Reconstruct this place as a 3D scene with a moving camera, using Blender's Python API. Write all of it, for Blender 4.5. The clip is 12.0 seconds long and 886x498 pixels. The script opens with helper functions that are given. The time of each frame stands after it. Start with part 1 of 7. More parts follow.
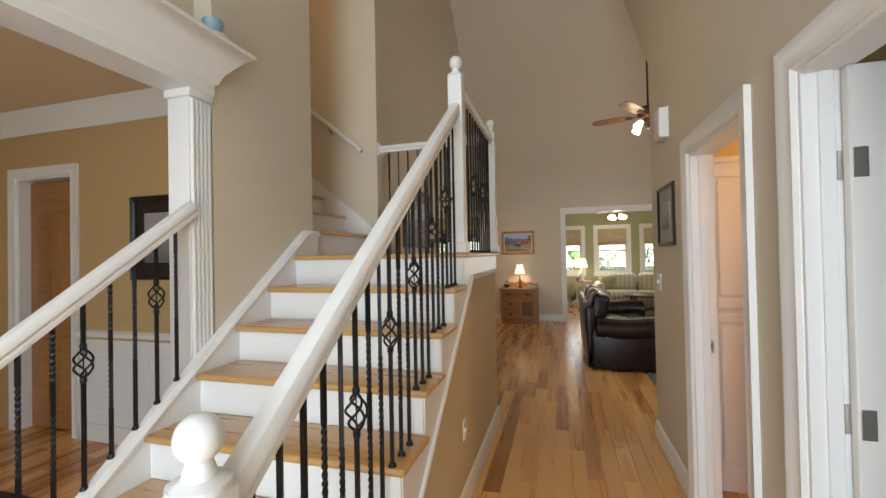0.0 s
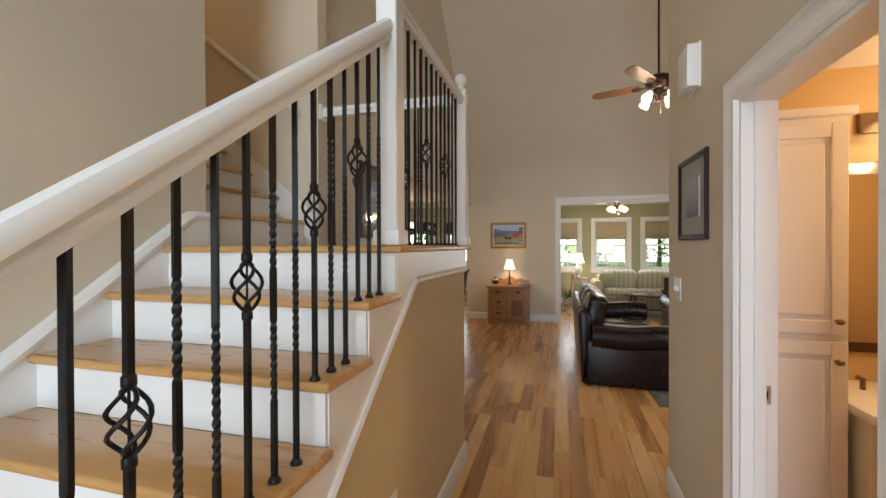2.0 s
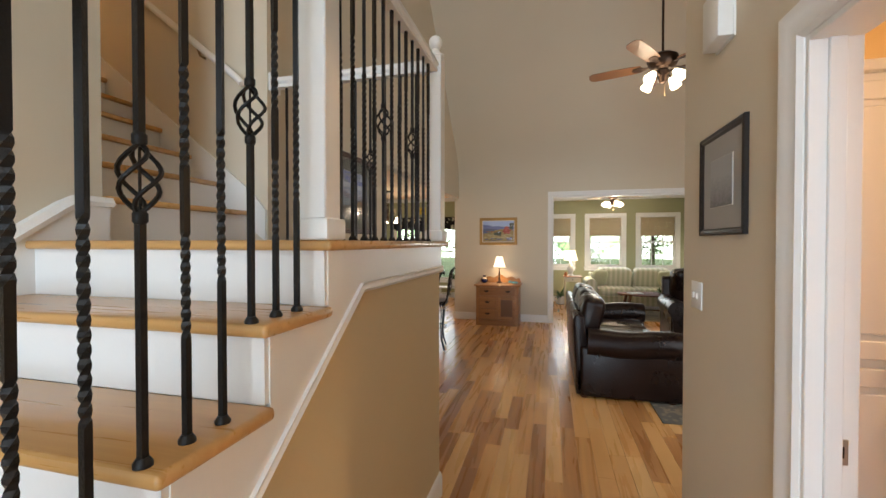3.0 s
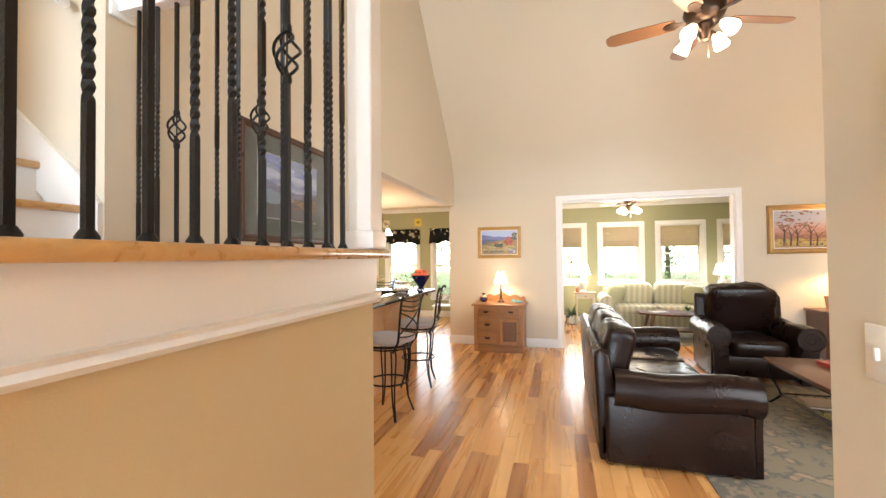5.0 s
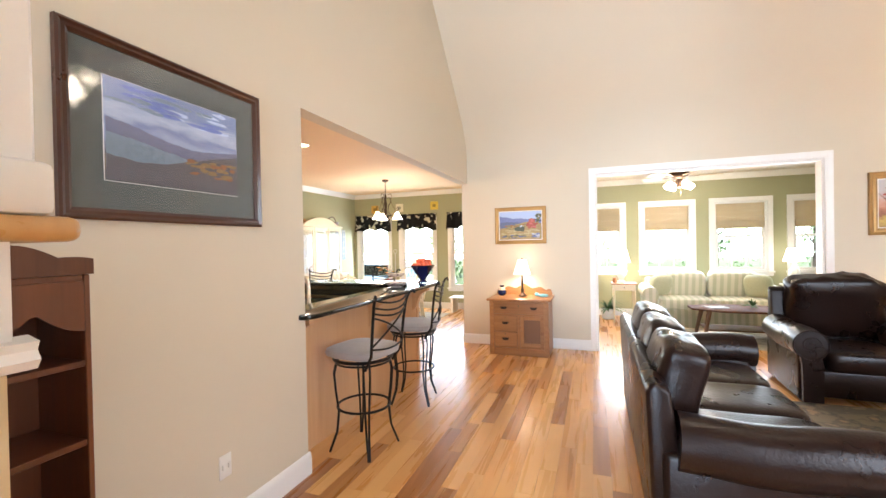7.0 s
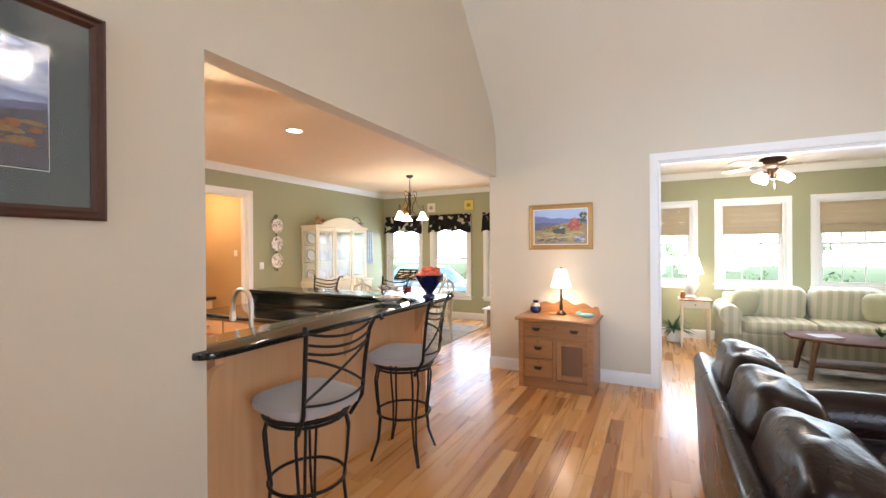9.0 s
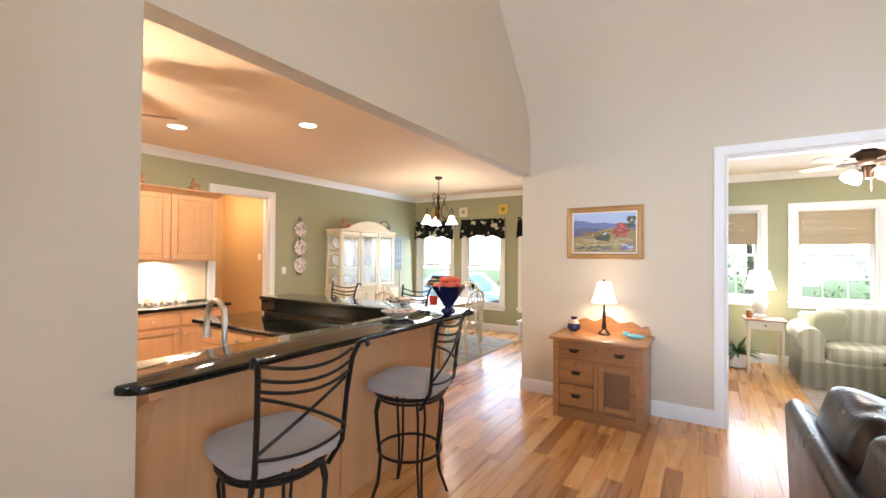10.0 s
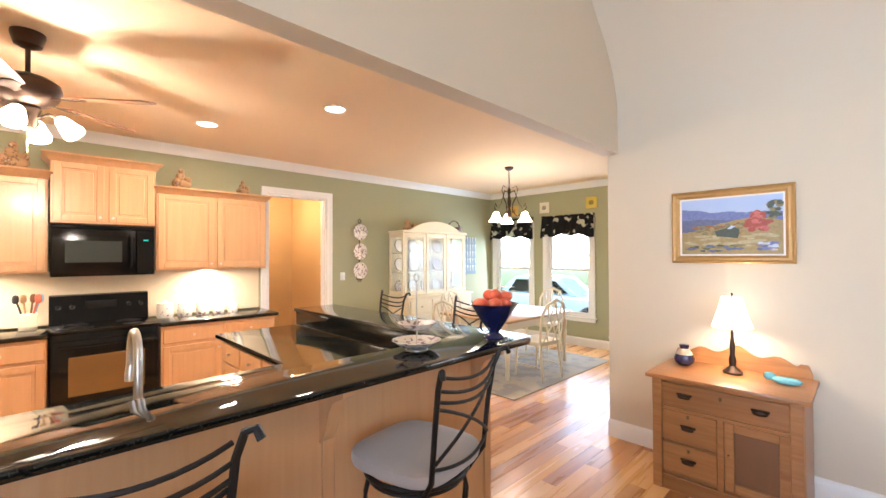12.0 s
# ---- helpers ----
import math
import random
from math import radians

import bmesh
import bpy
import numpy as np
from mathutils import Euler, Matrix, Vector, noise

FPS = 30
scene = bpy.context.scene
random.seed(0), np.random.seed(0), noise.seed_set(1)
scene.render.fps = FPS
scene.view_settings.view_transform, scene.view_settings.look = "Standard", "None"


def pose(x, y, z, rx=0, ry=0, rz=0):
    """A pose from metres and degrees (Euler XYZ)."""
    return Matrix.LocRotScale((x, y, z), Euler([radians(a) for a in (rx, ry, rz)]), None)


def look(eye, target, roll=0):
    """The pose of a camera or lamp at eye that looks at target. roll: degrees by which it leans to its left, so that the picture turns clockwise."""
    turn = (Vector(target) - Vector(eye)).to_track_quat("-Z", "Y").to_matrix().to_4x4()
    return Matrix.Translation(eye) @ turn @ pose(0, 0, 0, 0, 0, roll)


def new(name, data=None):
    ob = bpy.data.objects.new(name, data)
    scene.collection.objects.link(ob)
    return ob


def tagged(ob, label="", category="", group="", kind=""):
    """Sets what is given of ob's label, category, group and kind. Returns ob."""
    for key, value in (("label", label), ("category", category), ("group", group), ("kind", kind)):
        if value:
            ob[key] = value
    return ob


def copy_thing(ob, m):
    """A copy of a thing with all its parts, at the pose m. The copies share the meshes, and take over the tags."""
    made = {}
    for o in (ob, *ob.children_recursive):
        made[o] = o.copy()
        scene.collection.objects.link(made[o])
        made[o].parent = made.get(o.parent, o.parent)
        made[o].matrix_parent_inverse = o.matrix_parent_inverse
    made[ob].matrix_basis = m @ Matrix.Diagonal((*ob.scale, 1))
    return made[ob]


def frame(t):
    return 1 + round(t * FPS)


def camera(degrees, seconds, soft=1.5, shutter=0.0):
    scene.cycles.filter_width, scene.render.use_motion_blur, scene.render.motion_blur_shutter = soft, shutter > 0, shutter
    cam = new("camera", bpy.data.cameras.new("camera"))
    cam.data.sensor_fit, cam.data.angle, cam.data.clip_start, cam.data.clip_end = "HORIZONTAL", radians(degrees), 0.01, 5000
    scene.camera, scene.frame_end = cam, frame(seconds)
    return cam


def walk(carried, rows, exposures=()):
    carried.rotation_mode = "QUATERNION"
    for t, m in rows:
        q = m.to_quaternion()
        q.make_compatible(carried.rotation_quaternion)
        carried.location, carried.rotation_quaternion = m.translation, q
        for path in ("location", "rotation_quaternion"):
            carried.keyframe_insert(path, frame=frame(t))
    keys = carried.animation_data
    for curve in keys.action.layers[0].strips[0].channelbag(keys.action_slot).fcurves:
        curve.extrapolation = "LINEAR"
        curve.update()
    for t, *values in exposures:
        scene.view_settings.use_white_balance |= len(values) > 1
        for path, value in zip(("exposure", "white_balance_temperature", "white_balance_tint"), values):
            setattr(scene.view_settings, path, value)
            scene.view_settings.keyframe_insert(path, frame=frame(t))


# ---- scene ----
cam = camera(93.6, 12.0)
EXPOSURES = [(0, -0.36, 6700, 10), (1.0, -0.36, 6550, 10), (3.0, -0.06, 6400, 10), (3.4, 0.02, 6400, 10), (4.8, 1.06, 6550, 12), (6.0, 1.42, 6300, 12), (7.2, 1.42, 5800, 12), (8.8, 0.97, 5600, 12), (10.5, 1.04, 5600, 12), (12, 1.23, 5500, 12)]
PATH = [
    (0, (0.484, -0.049, 1.549), (-0.062, 1.875, 1.574), -1.1),
    (0.5, (0.497, 0.173, 1.564), (-0.026, 2.104, 1.586), -0.8),
    (1, (0.52, 0.378, 1.555), (0.031, 2.317, 1.578), -0.4),
    (1.5, (0.531, 0.614, 1.57), (0.021, 2.548, 1.576), -0.2),
    (2, (0.55, 0.852, 1.552), (0.014, 2.779, 1.539), -0.2),
    (2.5, (0.548, 1.114, 1.559), (0.029, 3.045, 1.525), -0.1),
    (3, (0.548, 1.349, 1.549), (0.045, 3.285, 1.519), -0.0),
    (3.2, (0.55, 1.461, 1.546), (0.04, 3.394, 1.519), -0.0),
    (5, (0.531, 2.429, 1.528), (-0.007, 4.355, 1.568), -0.6),
    (5.5, (0.544, 2.686, 1.538), (-0.053, 4.595, 1.576), -0.9),
    (6, (0.542, 2.965, 1.528), (-0.071, 4.869, 1.548), -1.2),
    (6.5, (0.531, 3.246, 1.523), (-0.098, 5.144, 1.519), -1.1),
    (7, (0.545, 3.506, 1.513), (-0.138, 5.385, 1.493), -1.1),
    (9, (0.553, 4.603, 1.526), (-0.362, 6.381, 1.524), -0.4),
    (9.5, (0.514, 4.852, 1.528), (-0.493, 6.58, 1.549), 0.1),
    (10, (0.445, 5.122, 1.532), (-0.632, 6.807, 1.56), 0.5),
    (10.5, (0.395, 5.37, 1.521), (-0.744, 7.013, 1.557), 0.4),
    (11, (0.347, 5.634, 1.541), (-0.876, 7.216, 1.575), -0.1),
    (11.5, (0.286, 5.841, 1.533), (-1.031, 7.346, 1.57), -0.2),
    (12, (0.222, 6.053, 1.57), (-1.204, 7.455, 1.6), -0.2),
]
walk(cam, [(t, look(eye, target, roll)) for t, eye, target, roll in PATH], EXPOSURES)

# ---- light ----
world = bpy.data.worlds.new("sky")
scene.world = world
world.use_nodes = True
wn = world.node_tree.nodes
sky = wn.new("ShaderNodeTexSky")
sky.sky_type, sky.sun_disc, sky.sun_elevation, sky.sun_rotation = "NISHITA", False, radians(48), radians(200)
world.node_tree.links.new(sky.outputs[0], wn["Background"].inputs[0])
wn["Background"].inputs[1].default_value = 0.15


def lamp(name, kind, m, power, color=(1, 1, 1), size=0.1, size_y=None):
    data = bpy.data.lights.new(name, kind)
    data.energy, data.color = power, color
    if kind == "AREA":
        data.shape, data.size, data.size_y = "RECTANGLE", size, size_y or size
    elif kind == "SUN":
        data.angle = size
    else:
        data.shadow_soft_size = size
    ob = new(name, data)
    ob.matrix_world = m
    return ob


WARM, SOFT, DAY = (1.0, 0.64, 0.33), (1.0, 0.79, 0.55), (0.84, 0.92, 1.0)
lamp("sun", "SUN", look((0, 0, 20), (3, 9, 0)), 5, (1.0, 0.95, 0.86), radians(0.5))
# daylight in the openings
lamp("front_door_daylight", "AREA", look((0.1, -2.35, 1.3), (0.1, 2, 1.3)), 160, (0.69, 0.85, 1.0), 1.7, 2.2)
lamp("foyer_window_daylight", "AREA", look((0.1, -2.35, 4.2), (0.1, 3, 2.6)), 62, (0.80, 0.90, 1.0), 1.8, 1.6)
lamp("living_window_daylight", "AREA", look((3.5, 3.87, 1.6), (3.2, 9.6, 0.5)), 74, (0.90, 0.95, 1.0), 2.8, 1.9)
lamp("sunroom_window_daylight", "AREA", look((2.2, 12.6, 1.35), (2.2, 9, 0.8)), 36, DAY, 4.2, 0.85)
lamp("nook_window_daylight", "AREA", look((-3.6, 12.7, 1.2), (-3.6, 9, 0.9)), 30, DAY, 3.2, 1.3)
lamp("dining_window_daylight", "AREA", look((-3.2, -2.35, 1.5), (-3.2, 2, 1.2)), 3.5, DAY, 1.8, 1.5)
# lamps of the house, and one added fill in the stairwell
lamp("fan_bulbs", "POINT", pose(1.64, 6.03, 3.06), 8, SOFT, 0.10)
lamp("kitchen_fan_bulbs", "POINT", pose(-3.0, 6.03, 2.2), 46, SOFT, 0.07)
lamp("sunroom_fan_bulbs", "POINT", pose(1.86, 11.2, 2.3), 30, SOFT, 0.08)
lamp("chest_lamp_bulb", "POINT", pose(-0.42, 9.42, 1.16), 5, SOFT, 0.05)
lamp("side_lamp_bulb", "POINT", pose(4.45, 9.36, 1.32), 22, WARM, 0.05)
lamp("end_lamp_bulb", "POINT", pose(1.02, 12.1, 1.1), 14, SOFT, 0.06)
lamp("chandelier_bulbs", "POINT", pose(-3.25, 10.83, 1.92), 16, SOFT, 0.12)
lamp("powder_room_bulb", "POINT", pose(2.35, 2.75, 2.05), 30, WARM, 0.06)
lamp("dining_bulb", "POINT", pose(-3.3, 0.2, 2.0), 7, WARM, 0.15)
# unseen warm fill, added to brown the stairwell walls; it has no fixture
lamp("upstairs_hall_bulb", "POINT", pose(-4.3, 3.2, 5.2), 75, WARM, 0.12)
lamp("corridor_bulb", "POINT", pose(-6.3, 8.6, 2.3), 22, WARM, 0.08)
for cx, cy in ((-2.906, 7.856), (-4.094, 7.202), (-4.4, 5.2)):
    lamp("recessed_bulb", "AREA", look((cx, cy, 2.795), (cx, cy, 0)), 10, SOFT, 0.12)
for cy, cl in ((7.5, 0.9), (5.6, 0.8)):
    lamp("under_cabinet_strip", "AREA", look((-5.05, cy, 1.40), (-5.1, cy, 0)), 15, SOFT, 0.06, cl)


# ---- materials ----
def shader(name, color, rough=0.5, metal=0.0, vary=0.12, scale=3.0, fine=60.0, bump=0.05, coat=0.0, stretch=(1, 1, 1), sheen=0.0, emit=None, strength=0.0, spec=0.5):
    """A painted or plain surface: broad and fine variation, a little relief."""
    m = bpy.data.materials.new(name)
    m.use_nodes = True
    n, l = m.node_tree.nodes, m.node_tree.links
    b = n["Principled BSDF"]
    co = n.new("ShaderNodeTexCoord")
    mp = n.new("ShaderNodeMapping")
    mp.inputs["Scale"].default_value = stretch
    l.new(co.outputs["Object"], mp.inputs[0])
    big, small = n.new("ShaderNodeTexNoise"), n.new("ShaderNodeTexNoise")
    big.inputs["Scale"].default_value, small.inputs["Scale"].default_value = scale, fine
    big.inputs["Detail"].default_value, small.inputs["Detail"].default_value = 4, 3
    l.new(mp.outputs[0], big.inputs[0]), l.new(mp.outputs[0], small.inputs[0])
    both = n.new("ShaderNodeMix")
    both.inputs[0].default_value = 0.35
    l.new(big.outputs[0], both.inputs[2]), l.new(small.outputs[0], both.inputs[3])
    ramp = n.new("ShaderNodeMix")
    ramp.data_type = "RGBA"
    ramp.inputs[6].default_value = [c * (1 - vary) for c in color] + [1]
    ramp.inputs[7].default_value = [min(1, c * (1 + vary)) for c in color] + [1]
    l.new(both.outputs[0], ramp.inputs[0]), l.new(ramp.outputs[2], b.inputs["Base Color"])
    rr = n.new("ShaderNodeMapRange")
    rr.inputs[3].default_value, rr.inputs[4].default_value = max(0.02, rough - 0.08), min(1, rough + 0.08)
    l.new(big.outputs[0], rr.inputs[0]), l.new(rr.outputs[0], b.inputs["Roughness"])
    b.inputs["Metallic"].default_value, b.inputs["Coat Weight"].default_value = metal, coat
    b.inputs["Sheen Weight"].default_value, b.inputs["Specular IOR Level"].default_value = sheen, spec
    if bump:
        bp = n.new("ShaderNodeBump")
        bp.inputs["Strength"].default_value, bp.inputs["Distance"].default_value = bump, 0.01
        l.new(small.outputs[0], bp.inputs["Height"]), l.new(bp.outputs[0], b.inputs["Normal"])
    if emit:
        b.inputs["Emission Color"].default_value, b.inputs["Emission Strength"].default_value = (*emit, 1), strength
    return m


def wood(name, tones, along="y", rough=0.3, coat=0.2, grain=1.0, spread=1.0, grain_depth=1.0):
    """Boards: a tone for each board, long grain streaks, a few dark knots."""
    m = bpy.data.materials.new(name)
    m.use_nodes = True
    n, l = m.node_tree.nodes, m.node_tree.links
    b = n["Principled BSDF"]
    co, info, geo = n.new("ShaderNodeTexCoord"), n.new("ShaderNodeObjectInfo"), n.new("ShaderNodeNewGeometry")
    add = n.new("ShaderNodeMath")
    l.new(info.outputs["Random"], add.inputs[0]), l.new(geo.outputs["Random Per Island"], add.inputs[1])
    fr = n.new("ShaderNodeMath")
    fr.operation = "FRACT"
    l.new(add.outputs[0], fr.inputs[0])
    shift = n.new("ShaderNodeVectorMath")
    shift.operation = "MULTIPLY_ADD"
    comb = n.new("ShaderNodeCombineXYZ")
    for i in range(3):
        l.new(fr.outputs[0], comb.inputs[i])
    shift.inputs[1].default_value = (7.3, 11.1, 5.7)
    l.new(comb.outputs[0], shift.inputs[0]), l.new(geo.outputs["Position"], shift.inputs[2])
    mp = n.new("ShaderNodeMapping")
    s = {"x": (1.2, 22, 22), "y": (22, 1.2, 22), "z": (22, 22, 1.2)}[along]
    mp.inputs["Scale"].default_value = [v * grain for v in s]
    l.new(shift.outputs[0], mp.inputs[0])
    g = n.new("ShaderNodeTexNoise")
    g.inputs["Scale"].default_value, g.inputs["Detail"].default_value, g.inputs["Distortion"].default_value = 1.0, 6, 0.8
    l.new(mp.outputs[0], g.inputs[0])
    mix = n.new("ShaderNodeMath")
    mix.operation = "MULTIPLY_ADD"
    mix.inputs[1].default_value = 0.55 * spread
    l.new(fr.outputs[0], mix.inputs[0])
    gs = n.new("ShaderNodeMath")
    gs.operation = "MULTIPLY_ADD"
    gs.inputs[1].default_value, gs.inputs[2].default_value = 0.6 * grain_depth, -0.07
    l.new(g.outputs[0], gs.inputs[0]), l.new(gs.outputs[0], mix.inputs[2])
    ramp = n.new("ShaderNodeValToRGB")
    r = ramp.color_ramp
    r.elements[0].color, r.elements[0].position = (*tones[0], 1), 0.12
    r.elements[1].color, r.elements[1].position = (*tones[-1], 1), 0.95
    for i, t in enumerate(tones[1:-1]):
        e = r.elements.new(0.12 + 0.83 * (i + 1) / (len(tones) - 1))
        e.color = (*t, 1)
    l.new(mix.outputs[0], ramp.inputs[0]), l.new(ramp.outputs[0], b.inputs["Base Color"])
    rr = n.new("ShaderNodeMapRange")
    rr.inputs[3].default_value, rr.inputs[4].default_value = max(0.05, rough - 0.07), rough + 0.1
    l.new(g.outputs[0], rr.inputs[0]), l.new(rr.outputs[0], b.inputs["Roughness"])
    b.inputs["Coat Weight"].default_value, b.inputs["Coat Roughness"].default_value = coat, 0.15
    bp = n.new("ShaderNodeBump")
    bp.inputs["Strength"].default_value, bp.inputs["Distance"].default_value = 0.06, 0.004
    l.new(g.outputs[0], bp.inputs["Height"]), l.new(bp.outputs[0], b.inputs["Normal"])
    return m


def picture(name, tones, axis=2, wobble=0.25, scale=6.0, lo=-0.5, hi=0.5, rough=0.5):
    """A painted landscape: uneven bands from the ground up to the sky."""
    m = bpy.data.materials.new(name)
    m.use_nodes = True
    n, l = m.node_tree.nodes, m.node_tree.links
    b = n["Principled BSDF"]
    co = n.new("ShaderNodeTexCoord")
    sep = n.new("ShaderNodeSeparateXYZ")
    l.new(co.outputs["Generated"], sep.inputs[0])
    nz = n.new("ShaderNodeTexNoise")
    nz.inputs["Scale"].default_value, nz.inputs["Detail"].default_value = scale, 8
    mp = n.new("ShaderNodeMapping")
    mp.inputs["Scale"].default_value = (1, 1, 2.2)
    l.new(co.outputs["Generated"], mp.inputs[0]), l.new(mp.outputs[0], nz.inputs[0])
    ma = n.new("ShaderNodeMath")
    ma.operation = "MULTIPLY_ADD"
    ma.inputs[1].default_value = wobble
    l.new(nz.outputs[0], ma.inputs[0]), l.new(sep.outputs[axis], ma.inputs[2])
    ramp = n.new("ShaderNodeValToRGB")
    r = ramp.color_ramp
    first, last = tones[0], tones[-1]
    r.elements[0].position, r.elements[0].color = first[0], (*first[1], 1)
    r.elements[1].position, r.elements[1].color = last[0], (*last[1], 1)
    for p, c in tones[1:-1]:
        r.elements.new(p).color = (*c, 1)
    l.new(ma.outputs[0], ramp.inputs[0]), l.new(ramp.outputs[0], b.inputs["Base Color"])
    b.inputs["Roughness"].default_value = rough
    return m


def spotted(name, ground, spots, scale, low=0.55, rough=0.7, detail=3.0, kind="noise", third=None):
    """A ground with blots of other colours (prints, stone, rugs)."""
    m = bpy.data.materials.new(name)
    m.use_nodes = True
    n, l = m.node_tree.nodes, m.node_tree.links
    b = n["Principled BSDF"]
    co = n.new("ShaderNodeTexCoord")
    if kind == "noise":
        t = n.new("ShaderNodeTexNoise")
        t.inputs["Scale"].default_value, t.inputs["Detail"].default_value = scale, detail
    else:
        t = n.new("ShaderNodeTexVoronoi")
        t.inputs["Scale"].default_value = scale
    l.new(co.outputs["Object"], t.inputs["Vector"])
    ramp = n.new("ShaderNodeValToRGB")
    r = ramp.color_ramp
    if kind == "noise":
        r.elements[0].position, r.elements[0].color = low, (*ground, 1)
        r.elements[1].position, r.elements[1].color = low + 0.06, (*spots, 1)
    else:
        r.elements[0].position, r.elements[0].color = low, (*spots, 1)
        r.elements[1].position, r.elements[1].color = low + 0.05, (*ground, 1)
    if third:
        r.elements.new(min(0.99, low + 0.14)).color = (*third, 1)
    l.new(t.outputs[0], ramp.inputs[0]), l.new(ramp.outputs[0], b.inputs["Base Color"])
    b.inputs["Roughness"].default_value = rough
    return m


def glass(name, tint=(0.95, 0.98, 0.98), rough=0.0):
    m = bpy.data.materials.new(name)
    m.use_nodes = True
    b = m.node_tree.nodes["Principled BSDF"]
    b.inputs["Base Color"].default_value = (*tint, 1)
    b.inputs["Transmission Weight"].default_value, b.inputs["Roughness"].default_value, b.inputs["IOR"].default_value = 1.0, rough, 1.45
    return m


M_WALL = shader("wall_beige_paint", (0.64, 0.568, 0.448), 0.7, vary=0.04, scale=1.2, fine=220, bump=0.06)
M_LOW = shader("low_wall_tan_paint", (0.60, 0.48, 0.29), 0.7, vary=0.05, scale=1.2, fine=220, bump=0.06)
M_SAGE = shader("sage_green_paint", (0.355, 0.355, 0.215), 0.7, vary=0.05, scale=1.2, fine=220, bump=0.06)
M_GOLD = shader("warm_gold_paint", (0.52, 0.36, 0.17), 0.7, vary=0.05, scale=1.2, fine=220, bump=0.06)
M_CEIL = shader("ceiling_paint", (0.72, 0.655, 0.56), 0.8, vary=0.03, scale=1.0, fine=180, bump=0.08)
M_PEACH = shader("peach_ceiling_paint", (0.80, 0.62, 0.41), 0.8, vary=0.03, scale=1.0, fine=180, bump=0.08)
M_WHITE = shader("white_trim_paint", (0.80, 0.79, 0.77), 0.35, vary=0.03, scale=2, fine=120, bump=0.03)
M_DOOR = shader("white_door_paint", (0.78, 0.76, 0.73), 0.35, vary=0.03, scale=2, fine=90, bump=0.04)
M_FLOOR = wood("hickory_floor", [(0.36, 0.145, 0.042), (0.66, 0.325, 0.100), (0.74, 0.405, 0.140), (0.79, 0.465, 0.178), (0.83, 0.53, 0.225)], "y", 0.27, 0.20, 0.7, 1.0, 0.55)
M_TREAD = wood("oak_tread", [(0.50, 0.27, 0.09), (0.62, 0.36, 0.135), (0.66, 0.41, 0.17)], "x", 0.28, 0.3, 1.4, 0.5)
M_MAPLE = wood("maple_cabinet", [(0.58, 0.32, 0.145), (0.66, 0.40, 0.20), (0.70, 0.45, 0.24)], "z", 0.32, 0.25, 1.0, 0.4)
M_CHEST = wood("honey_oak_chest", [(0.24, 0.10, 0.032), (0.43, 0.205, 0.072), (0.55, 0.30, 0.12)], "x", 0.35, 0.2, 1.6, 0.5)
M_WALNUT = wood("dark_walnut", [(0.06, 0.022, 0.010), (0.12, 0.045, 0.02), (0.17, 0.068, 0.03)], "z", 0.35, 0.25, 1.4, 0.5)
M_MAHOGANY = wood("red_brown_mahogany", [(0.075, 0.022, 0.008), (0.15, 0.047, 0.016), (0.21, 0.070, 0.025)], "z", 0.35, 0.25, 1.2, 0.5)
M_TABLE = wood("brown_table_top", [(0.09, 0.035, 0.015), (0.16, 0.068, 0.028), (0.21, 0.10, 0.043)], "y", 0.42, 0.4, 1.2, 0.5)
M_BLADE = wood("fan_blade_wood", [(0.24, 0.11, 0.05), (0.36, 0.18, 0.085)], "x", 0.35, 0.2, 1.2, 0.4)
M_IRON = shader("black_wrought_iron", (0.018, 0.017, 0.017), 0.42, 0.6, 0.3, 20, 200, 0.15)
M_BRONZE = shader("oiled_bronze", (0.055, 0.033, 0.022), 0.38, 0.8, 0.3, 12, 120, 0.08)
M_BRASS = shader("antique_brass", (0.22, 0.15, 0.075), 0.35, 0.9, 0.25, 15, 120, 0.06)
M_NICKEL = shader("brushed_nickel", (0.62, 0.59, 0.54), 0.3, 0.85, 0.1, 10, 150, 0.02)
M_LEATHER = shader("dark_brown_leather", (0.012, 0.0053, 0.0038), 0.29, 0, 0.45, 5, 55, 0.18, spec=0.24)
M_GRANITE = spotted("black_granite", (0.006, 0.007, 0.006), (0.030, 0.032, 0.026), 90, 0.58, 0.06, 5)
M_BLACK = shader("black_appliance", (0.005, 0.005, 0.005), 0.16, 0, 0.2, 4, 60, 0.0, spec=0.25)
M_CREAM = shader("cream_paint", (0.76, 0.68, 0.50), 0.42, vary=0.06, scale=4, fine=80, bump=0.04)
M_SEAT = shader("grey_suede", (0.36, 0.32, 0.30), 0.9, vary=0.12, scale=9, fine=260, bump=0.12, sheen=0.4)
M_PANE = glass("window_glass")
M_GLAZE = glass("picture_glass", (0.98, 0.98, 0.98), 0.06)
M_COBALT = shader("cobalt_glass", (0.012, 0.014, 0.07), 0.08, vary=0.2, coat=0.6)
M_TOMATO = shader("orange_red_fruit", (0.72, 0.13, 0.055), 0.3, vary=0.2, scale=12, coat=0.2)
M_CHINA = shader("white_china", (0.80, 0.77, 0.72), 0.2, vary=0.03, coat=0.3, bump=0)
M_SHADE = shader("lit_fabric_shade", (0.85, 0.74, 0.58), 0.8, vary=0.05, emit=(1.0, 0.83, 0.62), strength=1.7)
M_BULB = shader("lit_frosted_glass", (0.9, 0.85, 0.75), 0.4, vary=0.02, emit=(1.0, 0.80, 0.55), strength=6.5)
M_CAN = shader("lit_recessed_lens", (0.9, 0.85, 0.75), 0.4, vary=0.02, emit=(1.0, 0.85, 0.62), strength=7.0)
